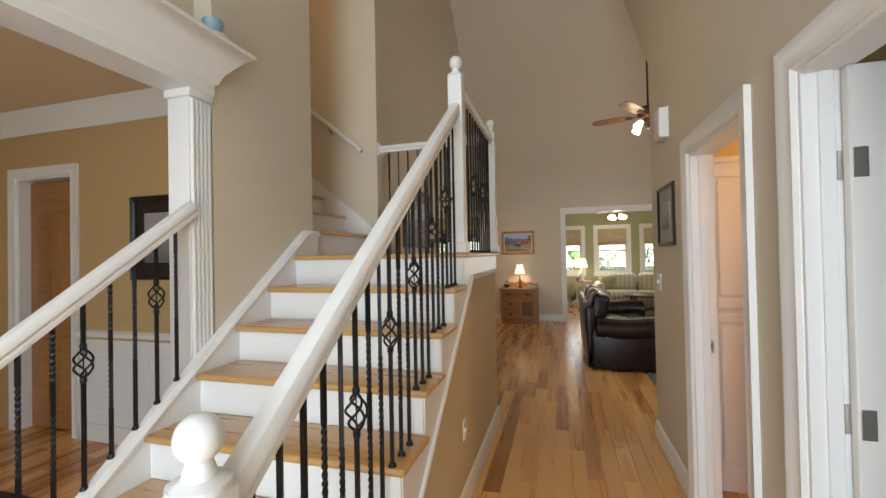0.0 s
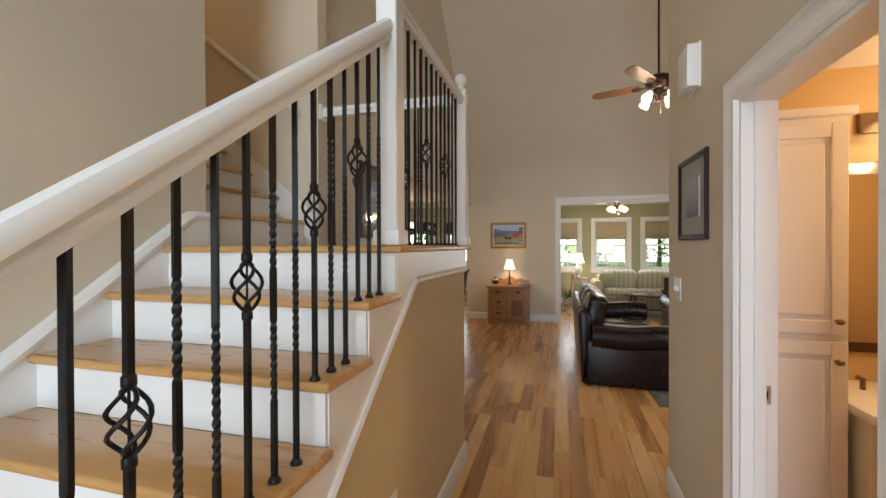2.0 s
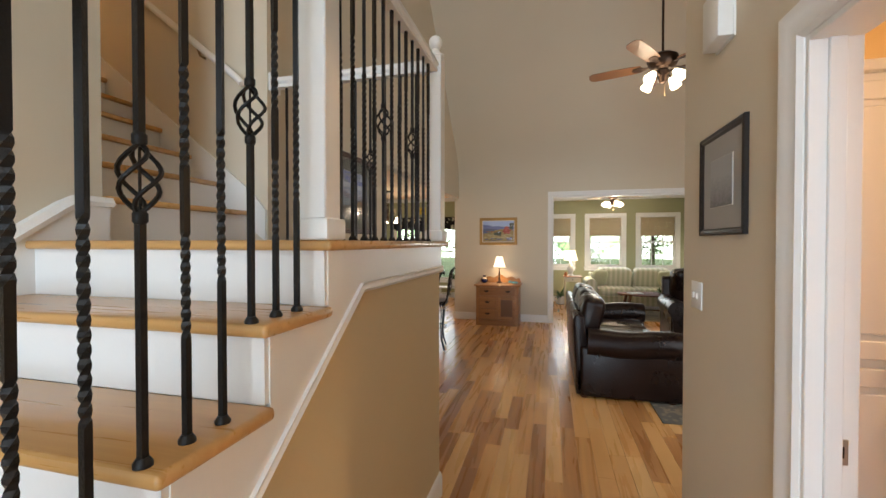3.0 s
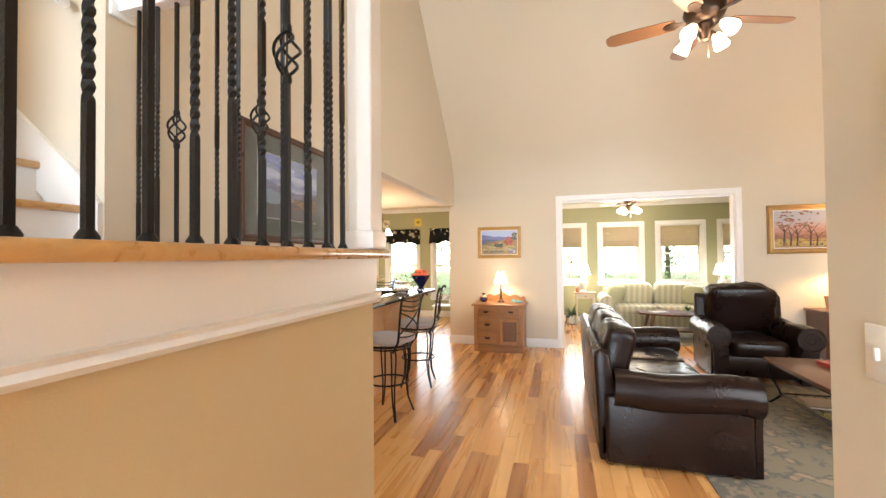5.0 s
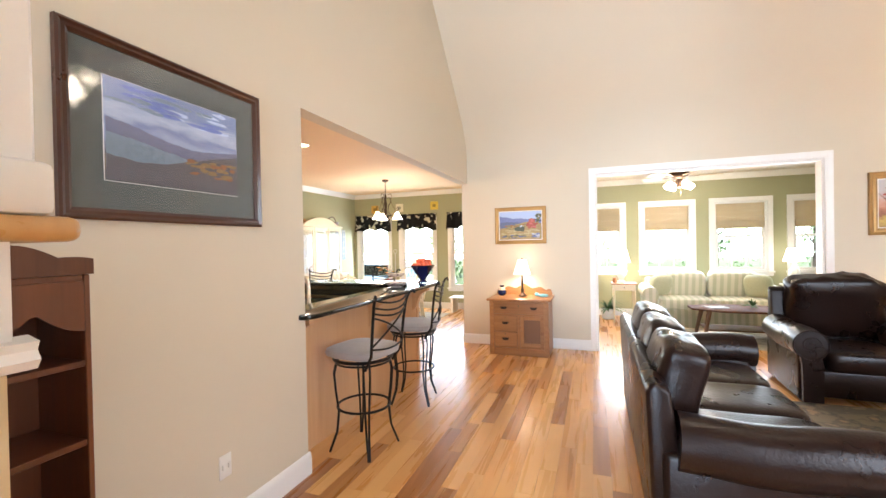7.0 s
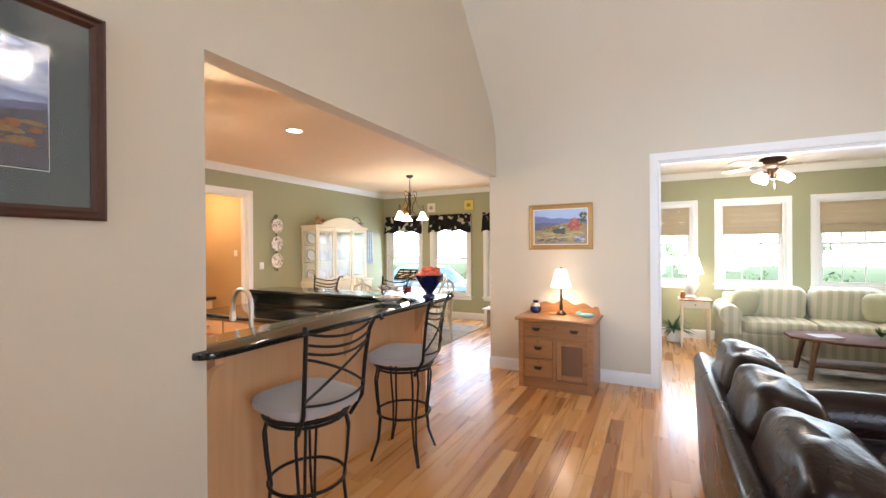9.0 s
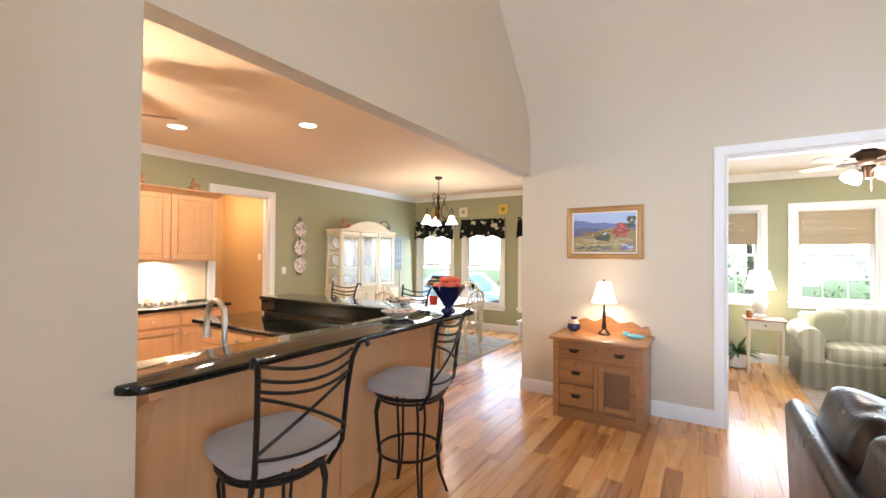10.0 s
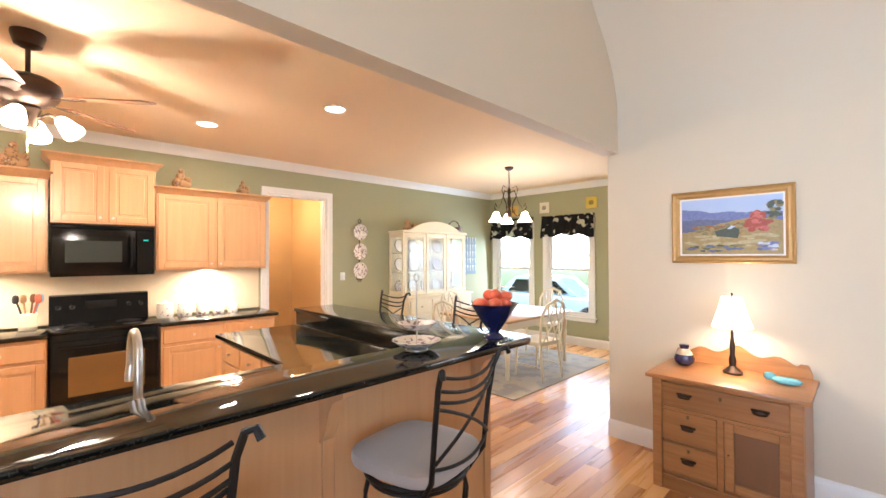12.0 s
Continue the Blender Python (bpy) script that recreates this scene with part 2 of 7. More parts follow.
M_PLASTIC = shader("white_plastic", (0.78, 0.77, 0.74), 0.4, vary=0.02, bump=0)
M_GREEN = shader("plant_leaf", (0.06, 0.13, 0.03), 0.55, vary=0.4, scale=10)
M_RUBBER = shader("dark_rubber", (0.02, 0.02, 0.02), 0.8)


# ---- mesh helpers ----
def box(bm, x0, x1, y0, y1, z0, z1, bevel=0.0, seg=1):
    """A box, its edges rounded off by bevel."""
    g = bmesh.ops.create_cube(bm, size=1, matrix=Matrix.Translation(((x0 + x1) / 2, (y0 + y1) / 2, (z0 + z1) / 2)) @ Matrix.Diagonal((abs(x1 - x0), abs(y1 - y0), abs(z1 - z0), 1)))
    if bevel:
        es = list({e for v in g["verts"] for e in v.link_edges})
        bmesh.ops.bevel(bm, geom=es, offset=bevel, segments=seg, affect="EDGES", profile=0.5)
    return bm


def prism(bm, poly, axis, a, b):
    """A flat polygon drawn along an axis from a to b. poly holds the two other coordinates in order."""
    def put(p, v):
        return {"x": (v, p[0], p[1]), "y": (p[0], v, p[1]), "z": (p[0], p[1], v)}[axis]
    lo, hi = [bm.verts.new(put(p, a)) for p in poly], [bm.verts.new(put(p, b)) for p in poly]
    fs = [bm.faces.new(lo), bm.faces.new(hi[::-1])]
    k = len(poly)
    for i in range(k):
        fs.append(bm.faces.new((lo[i], hi[i], hi[(i + 1) % k], lo[(i + 1) % k])))
    bmesh.ops.recalc_face_normals(bm, faces=fs)
    return bm


def lathe(bm, profile, cx=0, cy=0, seg=20, cap=True):
    """A turned shape: profile of (radius, z) from bottom to top."""
    rings = []
    for r, z in profile:
        rings.append([bm.verts.new((cx + r * math.cos(2 * math.pi * i / seg), cy + r * math.sin(2 * math.pi * i / seg), z)) for i in range(seg)])
    fs = []
    for a, b in zip(rings, rings[1:]):
        for i in range(seg):
            fs.append(bm.faces.new((a[i], a[(i + 1) % seg], b[(i + 1) % seg], b[i])))
    if cap:
        fs += [bm.faces.new(rings[0][::-1]), bm.faces.new(rings[-1])]
    bmesh.ops.recalc_face_normals(bm, faces=fs)
    return bm


def tube(bm, pts, r, seg=8, closed=False, r2=None):
    """A round bar bent along points; r2: its radius at the end."""
    pts = [Vector(p) for p in pts]
    k = len(pts)
    rings, up = [], None
    for i, p in enumerate(pts):
        a = pts[(i - 1) % k] if closed or i else p
        b = pts[(i + 1) % k] if closed or i < k - 1 else p
        d = (b - a).normalized()
        if up is None:
            up = d.orthogonal().normalized()
        up = (up - d * up.dot(d)).normalized()
        side = d.cross(up)
        rad = r if r2 is None else r + (r2 - r) * i / (k - 1)
        rings.append([bm.verts.new(p + rad * (math.cos(2 * math.pi * j / seg) * up + math.sin(2 * math.pi * j / seg) * side)) for j in range(seg)])
    fs = []
    for a, b in list(zip(rings, rings[1:])) + ([(rings[-1], rings[0])] if closed else []):
        off = 0
        if closed and a is rings[-1]:
            off = min(range(seg), key=lambda o: (a[0].co - b[o].co).length)
        for j in range(seg):
            fs.append(bm.faces.new((a[j], a[(j + 1) % seg], b[(j + 1 + off) % seg], b[(j + off) % seg])))
    if not closed:
        fs += [bm.faces.new(rings[0][::-1]), bm.faces.new(rings[-1])]
    bmesh.ops.recalc_face_normals(bm, faces=fs)
    return bm


def bar(bm, path, profile):
    """A moulding of a flat profile (side, up) along a straight or bent path; sides level, up is z."""
    pts = [Vector(p) for p in path]
    rings = []
    for i, p in enumerate(pts):
        d = ((pts[min(i + 1, len(pts) - 1)] - pts[max(i - 1, 0)])).normalized()
        side = d.cross(Vector((0, 0, 1))).normalized()
        up = side.cross(d)
        rings.append([bm.verts.new(p + side * s + up * u) for s, u in profile])
    k, fs = len(profile), []
    for a, b in zip(rings, rings[1:]):
        for j in range(k):
            fs.append(bm.faces.new((a[j], a[(j + 1) % k], b[(j + 1) % k], b[j])))
    fs += [bm.faces.new(rings[0][::-1]), bm.faces.new(rings[-1])]
    bmesh.ops.recalc_face_normals(bm, faces=fs)
    return bm


def puff(bm, c, size, e=0.35, seg=20, rings=12, m=None, crease=0.0):
    """A stuffed shape: a rounded block (e small: boxy; 1: an ellipsoid)."""
    def pw(v):
        return math.copysign(abs(v) ** e, v)
    vs = []
    for i in range(rings + 1):
        phi = -math.pi / 2 + math.pi * i / rings
        row = []
        for j in range(seg):
            th = 2 * math.pi * j / seg
            p = Vector((pw(math.cos(phi)) * pw(math.cos(th)) * size[0] / 2, pw(math.cos(phi)) * pw(math.sin(th)) * size[1] / 2, pw(math.sin(phi)) * size[2] / 2))
            if crease:
                p += p.normalized() * crease * noise.noise(p * 9 + Vector(c))
            row.append(bm.verts.new(Vector(c) + (m @ p if m else p)))
        vs.append(row)
    fs = []
    for a, b in zip(vs, vs[1:]):
        for j in range(seg):
            fs.append(bm.faces.new((a[j], a[(j + 1) % seg], b[(j + 1) % seg], b[j])))
    bmesh.ops.remove_doubles(bm, verts=[v for row in (vs[0], vs[-1]) for v in row], dist=1e-4)
    fs = [f for f in fs if f.is_valid]
    bmesh.ops.recalc_face_normals(bm, faces=fs)
    return bm


def part(name, bm, material, parent=None, label="", smooth=38):
    """One mesh object from a bmesh, under a thing or a part."""
    me = bpy.data.meshes.new(name)
    bm.to_mesh(me)
    bm.free()
    if smooth:
        me.polygons.foreach_set("use_smooth", [True] * len(me.polygons))
        me.set_sharp_from_angle(angle=radians(smooth))
    me.materials.append(material)
    ob = new(name, me)
    ob.parent = parent
    if label:
        tagged(ob, label)
    return ob


def B():
    return bmesh.new()


def thing(name, label, category, group="", at=(0, 0, 0), rz=0.0, kind=""):
    """An empty at the base of a thing, under which its parts stand."""
    ob = new(name)
    ob.empty_display_size = 0.1
    ob.matrix_basis = pose(*at, 0, 0, rz)
    return tagged(ob, label, category, group, kind)


def structure(name, bm, material, label, category):
    return tagged(part(name, bm, material, smooth=30), label, category, kind="structure")


def wall_mesh(axis, p0, p1, a0, a1, z0, z1, holes=()):
    """A wall across an axis from p0 to p1 thick, along the other from a0 to a1, with openings (b0, b1, c0, c1)."""
    bm = B()
    As = sorted({a0, a1, *(h[0] for h in holes), *(h[1] for h in holes)})
    Zs = sorted({z0, z1, *(h[2] for h in holes), *(h[3] for h in holes)})
    As, Zs = [a for a in As if a0 <= a <= a1], [z for z in Zs if z0 <= z <= z1]

    def solid(i, j):
        if not (0 <= i < len(As) - 1 and 0 <= j < len(Zs) - 1):
            return False
        a, z = (As[i] + As[i + 1]) / 2, (Zs[j] + Zs[j + 1]) / 2
        return not any(h[0] < a < h[1] and h[2] < z < h[3] for h in holes)

    def P(p, a, z):
        return bm.verts.new((p, a, z) if axis == "x" else (a, p, z))
    for i in range(len(As) - 1):
        for j in range(len(Zs) - 1):
            if not solid(i, j):
                continue
            a, b, c, d = As[i], As[i + 1], Zs[j], Zs[j + 1]
            for p in (p0, p1):
                bm.faces.new((P(p, a, c), P(p, b, c), P(p, b, d), P(p, a, d)))
            for ok, q in ((solid(i - 1, j), ((a, c), (a, d))), (solid(i + 1, j), ((b, c), (b, d))), (solid(i, j - 1), ((a, c), (b, c))), (solid(i, j + 1), ((a, d), (b, d)))):
                if not ok:
                    bm.faces.new((P(p0, *q[0]), P(p1, *q[0]), P(p1, *q[1]), P(p0, *q[1])))
    bmesh.ops.remove_doubles(bm, verts=bm.verts[:], dist=1e-5)
    bmesh.ops.recalc_face_normals(bm, faces=bm.faces[:])
    return bm


# ---- structure ----
RIDGE, BACK, HALL, HALL_IN, KITCHEN = 6.36, 9.64, 1.225, 1.345, -1.27
structure("wall_hall", wall_mesh("x", HALL, HALL_IN, -2.5, 3.785, 0, RIDGE, [(0.62, 1.54, 0, 2.115), (1.968, 2.715, 0, 2.115)]), M_WALL, "beige painted hall wall with two cased doorways", "wall")
structure("wall_gable", prism(B(), [(3.785, 3.11), (6.5, 5.85), (6.5, RIDGE), (3.785, RIDGE)], "x", HALL, HALL_IN), M_WALL, "beige painted gable wall over the living room slope", "wall")
structure("wall_living_front", wall_mesh("y", 3.67, 3.784, HALL_IN, 5.6, 0, 3.1, [(2.0, 5.0, 0.6, 2.6)]), M_WALL, "beige painted wall behind the living room", "wall")
structure("wall_living_side", wall_mesh("x", 5.6, 5.72, 3.67, 9.76, 0, 6.5), M_WALL, "beige painted outer wall", "wall")
structure("wall_back", wall_mesh("y", BACK, 9.76, -1.36, 5.72, 0, 3.35, [(0.575, 3.085, 0, 2.44)]), M_WALL, "beige painted wall with a wide cased opening to the sunroom", "wall")
structure("wall_kitchen", wall_mesh("x", -1.40, KITCHEN, 3.79, BACK, 0, 6.5, [(5.79, BACK, 0, 2.44)]), M_WALL, "beige painted wall with a wide opening to the kitchen", "wall")
structure("wall_stair", wall_mesh("x", -1.45, -1.33, 1.787, 2.62, 0, RIDGE), M_WALL, "beige painted wall beside the stairs", "wall")
structure("wall_stairwell_near", wall_mesh("y", 2.62, 2.722, -5.2, -1.33, 0, RIDGE, [(-4.38, -3.68, 0, 2.32)]), M_WALL, "beige painted wall between dining room and stairwell", "wall")
structure("wall_stairwell_far", wall_mesh("y", 3.665, 3.79, -5.2, -1.22, 0, RIDGE), M_WALL, "beige painted stairwell wall", "wall")
structure("wall_stairwell_end", wall_mesh("x", -5.32, -5.2, 2.62, 3.81, 0, RIDGE), M_WALL, "beige painted end wall of the stairwell", "wall")
structure("wall_foyer_left", wall_mesh("x", -1.55, -1.452, -2.5, 2.618, 2.70, RIDGE), M_WALL, "beige painted wall above the dining room beam", "wall")
structure("wall_front", wall_mesh("y", -2.62, -2.5, -5.2, HALL_IN, 0, RIDGE, [(-0.75, 0.95, 0, 2.4), (-0.8, 1.0, 3.4, 5.0), (-4.1, -2.3, 0.7, 2.3)]), M_WALL, "beige painted front wall with door and windows", "wall")
structure("wall_dining_side", wall_mesh("x", -5.32, -5.2, -2.62, 2.618, 0, 2.94), M_GOLD, "warm tan painted dining room wall", "wall")
structure("wall_dining_far", wall_mesh("y", 2.595, 2.616, -5.2, -1.46, 0, 2.92, [(-4.38, -3.68, 0, 2.32)]), M_GOLD, "warm tan painted dining room wall with wainscot", "wall")
structure("wall_kitchen_side", wall_mesh("x", -5.35, -5.23, 3.812, 12.92, 0, 2.83, [(8.22, 9.05, 0, 2.38)]), M_SAGE, "sage green painted kitchen wall with a cased doorway", "wall")
structure("wall_kitchen_near", wall_mesh("y", 3.814, 3.93, -5.23, -1.404, 0, 2.83), M_SAGE, "sage green painted kitchen wall", "wall")
NOOK_W = [(-5.08, -4.26), (-3.90, -3.06), (-2.62, -1.80)]
structure("wall_nook", wall_mesh("y", 12.8, 12.92, -5.23, -0.5, 0, 2.83, [(a, b, 0.50, 2.12) for a, b in NOOK_W]), M_SAGE, "sage green painted wall with breakfast nook windows", "wall")
structure("wall_partition", wall_mesh("x", -0.72, -0.6, 9.764, 12.8, 0, 2.83), M_SAGE, "sage green painted wall between nook and sunroom", "wall")
SUN_W = [(0.25, 1.07), (1.48, 2.30), (2.70, 3.53), (3.92, 4.75)]
structure("wall_sunroom", wall_mesh("y", 12.72, 12.84, -0.5, 5.6, 0, 2.8, [(a, b, 0.92, 2.21) for a, b in SUN_W]), M_SAGE, "sage green painted sunroom wall with windows", "wall")
structure("wall_sunroom_side", wall_mesh("x", 5.6, 5.72, 9.764, 12.84, 0, 2.8), M_SAGE, "sage green painted sunroom wall", "wall")
structure("wall_sunroom_inner", wall_mesh("y", 9.762, 9.778, -0.6, 5.6, 0, 2.74, [(0.575, 3.085, 0, 2.44)]), M_SAGE, "sage green painted sunroom side of the wall", "wall")
structure("wall_corridor", wall_mesh("x", -7.12, -7.0, 7.2, 10.2, 0, 2.6), M_GOLD, "warm tan painted corridor wall", "wall")
structure("wall_corridor_far", wall_mesh("y", 9.35, 9.45, -7.0, -5.35, 0, 2.6), M_GOLD, "warm tan painted corridor wall", "wall")
structure("wall_corridor_near", wall_mesh("y", 7.2, 7.3, -7.0, -5.35, 0, 2.6), M_GOLD, "warm tan painted corridor wall", "wall")
structure("wall_powder_far", wall_mesh("y", 3.41, 3.515, HALL_IN, 3.3, 0, 2.45), M_GOLD, "warm gold painted powder room wall", "wall")
structure("wall_powder_side", wall_mesh("x", 3.3, 3.4, -0.6, 3.515, 0, 2.45), M_GOLD, "warm gold painted powder room wall", "wall")
structure("wall_powder_near", wall_mesh("y", 1.70, 1.80, HALL_IN, 3.3, 0, 2.45), M_GOLD, "warm gold painted powder room wall", "wall")
structure("wall_closet_near", wall_mesh("y", -0.6, -0.5, HALL_IN, 3.3, 0, 2.45), M_WALL, "beige painted closet wall", "wall")

# ceilings
structure("ceiling_hall", box(B(), -5.2, HALL, -2.62, 6.5, RIDGE, 6.5), M_CEIL, "beige painted high ceiling over foyer and stairs", "ceiling")
bm = B()
prism(bm, [(6.5, RIDGE), (9.76, 2.96), (9.76, 3.12), (6.5, 6.52)], "x", -1.40, 5.72)
structure("ceiling_slope_back", bm, M_WALL, "beige painted vaulted ceiling sloping to the back wall", "ceiling")
bm = prism(B(), [*[(9.638 - 0.338 * q * q, 2.74 * (1 - q) ** 2 + 3.087 * 2 * q * (1 - q) + 3.438 * q * q) for q in [i / 14 for i in range(15)]], (9.638, 3.085)], "x", -1.268, 5.598)
structure("trim_cove", bm, M_WALL, "beige plaster cove between back wall and vault", "cove")
structure("ceiling_slope_front", prism(B(), [(3.67, 2.99), (6.5, 5.85), (6.5, 6.52), (3.67, 3.15)], "x", HALL_IN, 5.72), M_WALL, "beige painted vaulted ceiling sloping to the front", "ceiling")
structure("ceiling_kitchen", box(B(), -5.35, -1.404, 3.814, 12.92, 2.81, 2.93), M_PEACH, "cream painted flat kitchen ceiling", "ceiling")
structure("ceiling_nook", box(B(), -1.403, -0.6, 9.66, 12.92, 2.81, 2.93), M_PEACH, "cream painted flat ceiling over the breakfast nook", "ceiling")
structure("ceiling_sunroom", box(B(), -0.6, 5.72, 9.778, 12.84, 2.75, 2.87), M_CEIL, "cream painted flat sunroom ceiling", "ceiling")
structure("ceiling_dining", box(B(), -5.2, -1.50, -2.5, 2.593, 2.92, 3.02), M_PEACH, "cream painted flat dining room ceiling", "ceiling")
structure("ceiling_powder", box(B(), HALL_IN, 3.4, -0.6, 3.515, 2.44, 2.54), M_CEIL, "cream painted powder room ceiling", "ceiling")
structure("ceiling_corridor", box(B(), -7.1, -5.35, 7.2, 9.45, 2.6, 2.7), M_CEIL, "cream painted corridor ceiling", "ceiling")


# ---- trim ----
CASE = [(0, 0), (0, 0.006), (0.012, 0.018), (0.03, 0.014), (0.062, 0.018), (0.078, 0.026), (0.09, 0.026), (0.09, 0)]


def casing(name, axis, face, out, a0, a1, top, width=0.09, label="white moulded door casing", sill=None):
    """A mitred casing round an opening; face: the wall's plane; out: +1 or -1, the side it stands out to."""
    bm = B()
    k = width / 0.09
    ring = []
    bottom = 0.0 if sill is None else sill
    corners = [(a0, bottom, -1, 0), (a0, top, -1, 1), (a1, top, 1, 1), (a1, bottom, 1, 0)]
    if sill is not None:
        corners = [(a0, bottom, -1, -1), (a0, top, -1, 1), (a1, top, 1, 1), (a1, bottom, 1, -1)]
    for a, z, sa, sz in corners:
        ring.append([bm.verts.new(((face + out * d, a + sa * s * k, z + sz * s * k) if axis == "x" else (a + sa * s * k, face + out * d, z + sz * s * k))) for s, d in CASE])
    pairs = list(zip(ring, ring[1:])) + ([(ring[-1], ring[0])] if sill is not None else [])
    n = len(CASE)
    for p, q in pairs:
        for i in range(n):
            bm.faces.new((p[i], p[(i + 1) % n], q[(i + 1) % n], q[i]))
    if sill is None:
        bm.faces.new(ring[0][::-1]), bm.faces.new(ring[-1])
    bmesh.ops.recalc_face_normals(bm, faces=bm.faces[:])
    return structure(name, bm, M_WHITE, label, "casing")


def jamb(name, axis, p0, p1, a0, a1, top, t=0.018):
    bm = B()
    for s in ((a0, a0 + t, 0, top), (a1 - t, a1, 0, top), (a0 + t, a1 - t, top - t, top)):
        if axis == "x":
            box(bm, p0, p1, s[0], s[1], s[2], s[3], 0.002)
        else:
            box(bm, s[0], s[1], p0, p1, s[2], s[3], 0.002)
    mid = (p0 + p1) / 2
    for s in ((a0 + t, a0 + t + 0.012, 0, top - t), (a1 - t - 0.012, a1 - t, 0, top - t)):
        if axis == "x":
            box(bm, mid - 0.02, mid + 0.02, s[0], s[1], s[2], s[3], 0.002)
    return structure(name, bm, M_WHITE, "white painted door jamb with stop", "jamb")


casing("trim_casing_closet", "x", HALL, -1, 0.62, 1.54, 2.115)
casing("trim_casing_powder", "x", HALL, -1, 1.968, 2.715, 2.115)
casing("trim_casing_kitchen_door", "x", -5.23, 1, 8.22, 9.05, 2.38)
casing("trim_casing_sunroom", "y", BACK, -1, 0.575, 3.085, 2.44)
casing("trim_casing_dining_door", "y", 2.595, -1, -4.38, -3.68, 2.32)
jamb("jamb_closet", "x", HALL - 0.002, HALL_IN + 0.002, 0.62, 1.54, 2.115)
jamb("jamb_powder", "x", HALL - 0.002, HALL_IN + 0.002, 1.968, 2.715, 2.115)
jamb("jamb_kitchen", "x", -5.352, -5.228, 8.22, 9.05, 2.38)
jamb("jamb_sunroom", "y", BACK - 0.002, 9.78, 0.575, 3.085, 2.44)
jamb("jamb_dining", "y", 2.593, 2.724, -4.38, -3.68, 2.32)

BASE = [(0, 0), (0.016, 0), (0.016, 0.105), (0.012, 0.125), (0.006, 0.14), (0, 0.145)]
CROWN = [(0, 0), (0.012, 0), (0.018, 0.02), (0.055, 0.07), (0.075, 0.085), (0.085, 0.10), (0, 0.10)]


def run(name, path, profile, label, category, flip=1, material=None):
    bm = bar(B(), path, [(flip * s, u) for s, u in profile])
    return structure(name, bm, material or M_WHITE, label, category)


BB = "white painted baseboard with a moulded top"
for i, (p, q) in enumerate([
        ((HALL, 2.805, 0), (HALL, 3.785, 0)), ((HALL, 1.63, 0), (HALL, 1.878, 0)),
        ((0.485, BACK, 0), (-1.36, BACK, 0)), ((5.6, BACK, 0), (3.175, BACK, 0)),
        ((-0.72, 12.8, 0), (-5.23, 12.8, 0)), ((5.6, 12.72, 0), (-0.6, 12.72, 0)),
        ((KITCHEN, 5.805, 0), (KITCHEN, 4.39, 0)), ((-5.23, 9.14, 0), (-5.23, 12.8, 0)),
        ((-1.36, 9.764, 0), (-1.36, 9.64, 0)), ((-0.72, 9.776, 0), (-0.72, 12.8, 0))]):
    d = (Vector(q) - Vector(p)).normalized()
    side = d.cross(Vector((0, 0, 1)))
    want = {0: (-1, 0), 1: (-1, 0), 2: (0, -1), 3: (0, -1), 4: (0, -1), 5: (0, -1), 6: (1, 0), 7: (1, 0), 8: (-1, 0), 9: (-1, 0)}[i]
    run("baseboard_%d" % (i + 1), [p, q], BASE, BB, "baseboard", 1 if side.x * want[0] + side.y * want[1] > 0 else -1)
run("baseboard_11", [(-1.40, 5.79, 0), (KITCHEN, 5.79, 0)], BASE, BB, "baseboard", -1)
CR = "white painted crown moulding"
for i, (p, q, want) in enumerate([((-5.23, 3.93, 2.71), (-5.23, 12.8, 2.71), (1, 0)), ((-5.23, 12.8, 2.712), (-0.72, 12.8, 2.712), (0, -1)),
                                  ((-0.6, 12.72, 2.65), (5.6, 12.72, 2.65), (0, -1)), ((-5.2, 2.595, 2.72), (-1.46, 2.595, 2.72), (0, -1)),
                                  ((-5.2, -2.5, 2.72), (-5.2, 2.595, 2.72), (1, 0))]):
    d = (Vector(q) - Vector(p)).normalized()
    side = d.cross(Vector((0, 0, 1)))
    run("trim_crown_%d" % (i + 1), [p, q], [(s * 1.25, u * (1.95 if i > 2 else 1.0)) for s, u in CROWN], CR, "crown moulding", 1 if side.x * want[0] + side.y * want[1] > 0 else -1)
# wainscot of the dining room
bm = B()
box(bm, -3.58, -1.47, 2.589, 2.594, 0.15, 0.87)
for a in (-3.46, -2.80, -2.14):
    for s in ((a, a + 0.52, 0.24, 0.26), (a, a + 0.52, 0.72, 0.74), (a, a + 0.02, 0.26, 0.72), (a + 0.50, a + 0.52, 0.26, 0.72)):
        box(bm, s[0], s[1], 2.578, 2.589, s[2], s[3], 0.003)
structure("trim_wainscot", bm, M_WHITE, "white painted wainscot panels", "wainscot")
bm = B()
bar(bm, [(-3.58, 2.592, 0.89), (-1.47, 2.592, 0.89)], [(0, 0), (0.03, 0.01), (0.035, 0.04), (0, 0.06)])
structure("trim_chair_rail", bm, M_WHITE, "white painted chair rail", "chair rail")
bm = B()
box(bm, -3.58, -1.47, 2.575, 2.594, 0, 0.148, 0.004)
structure("baseboard_12", bm, M_WHITE, BB, "baseboard")

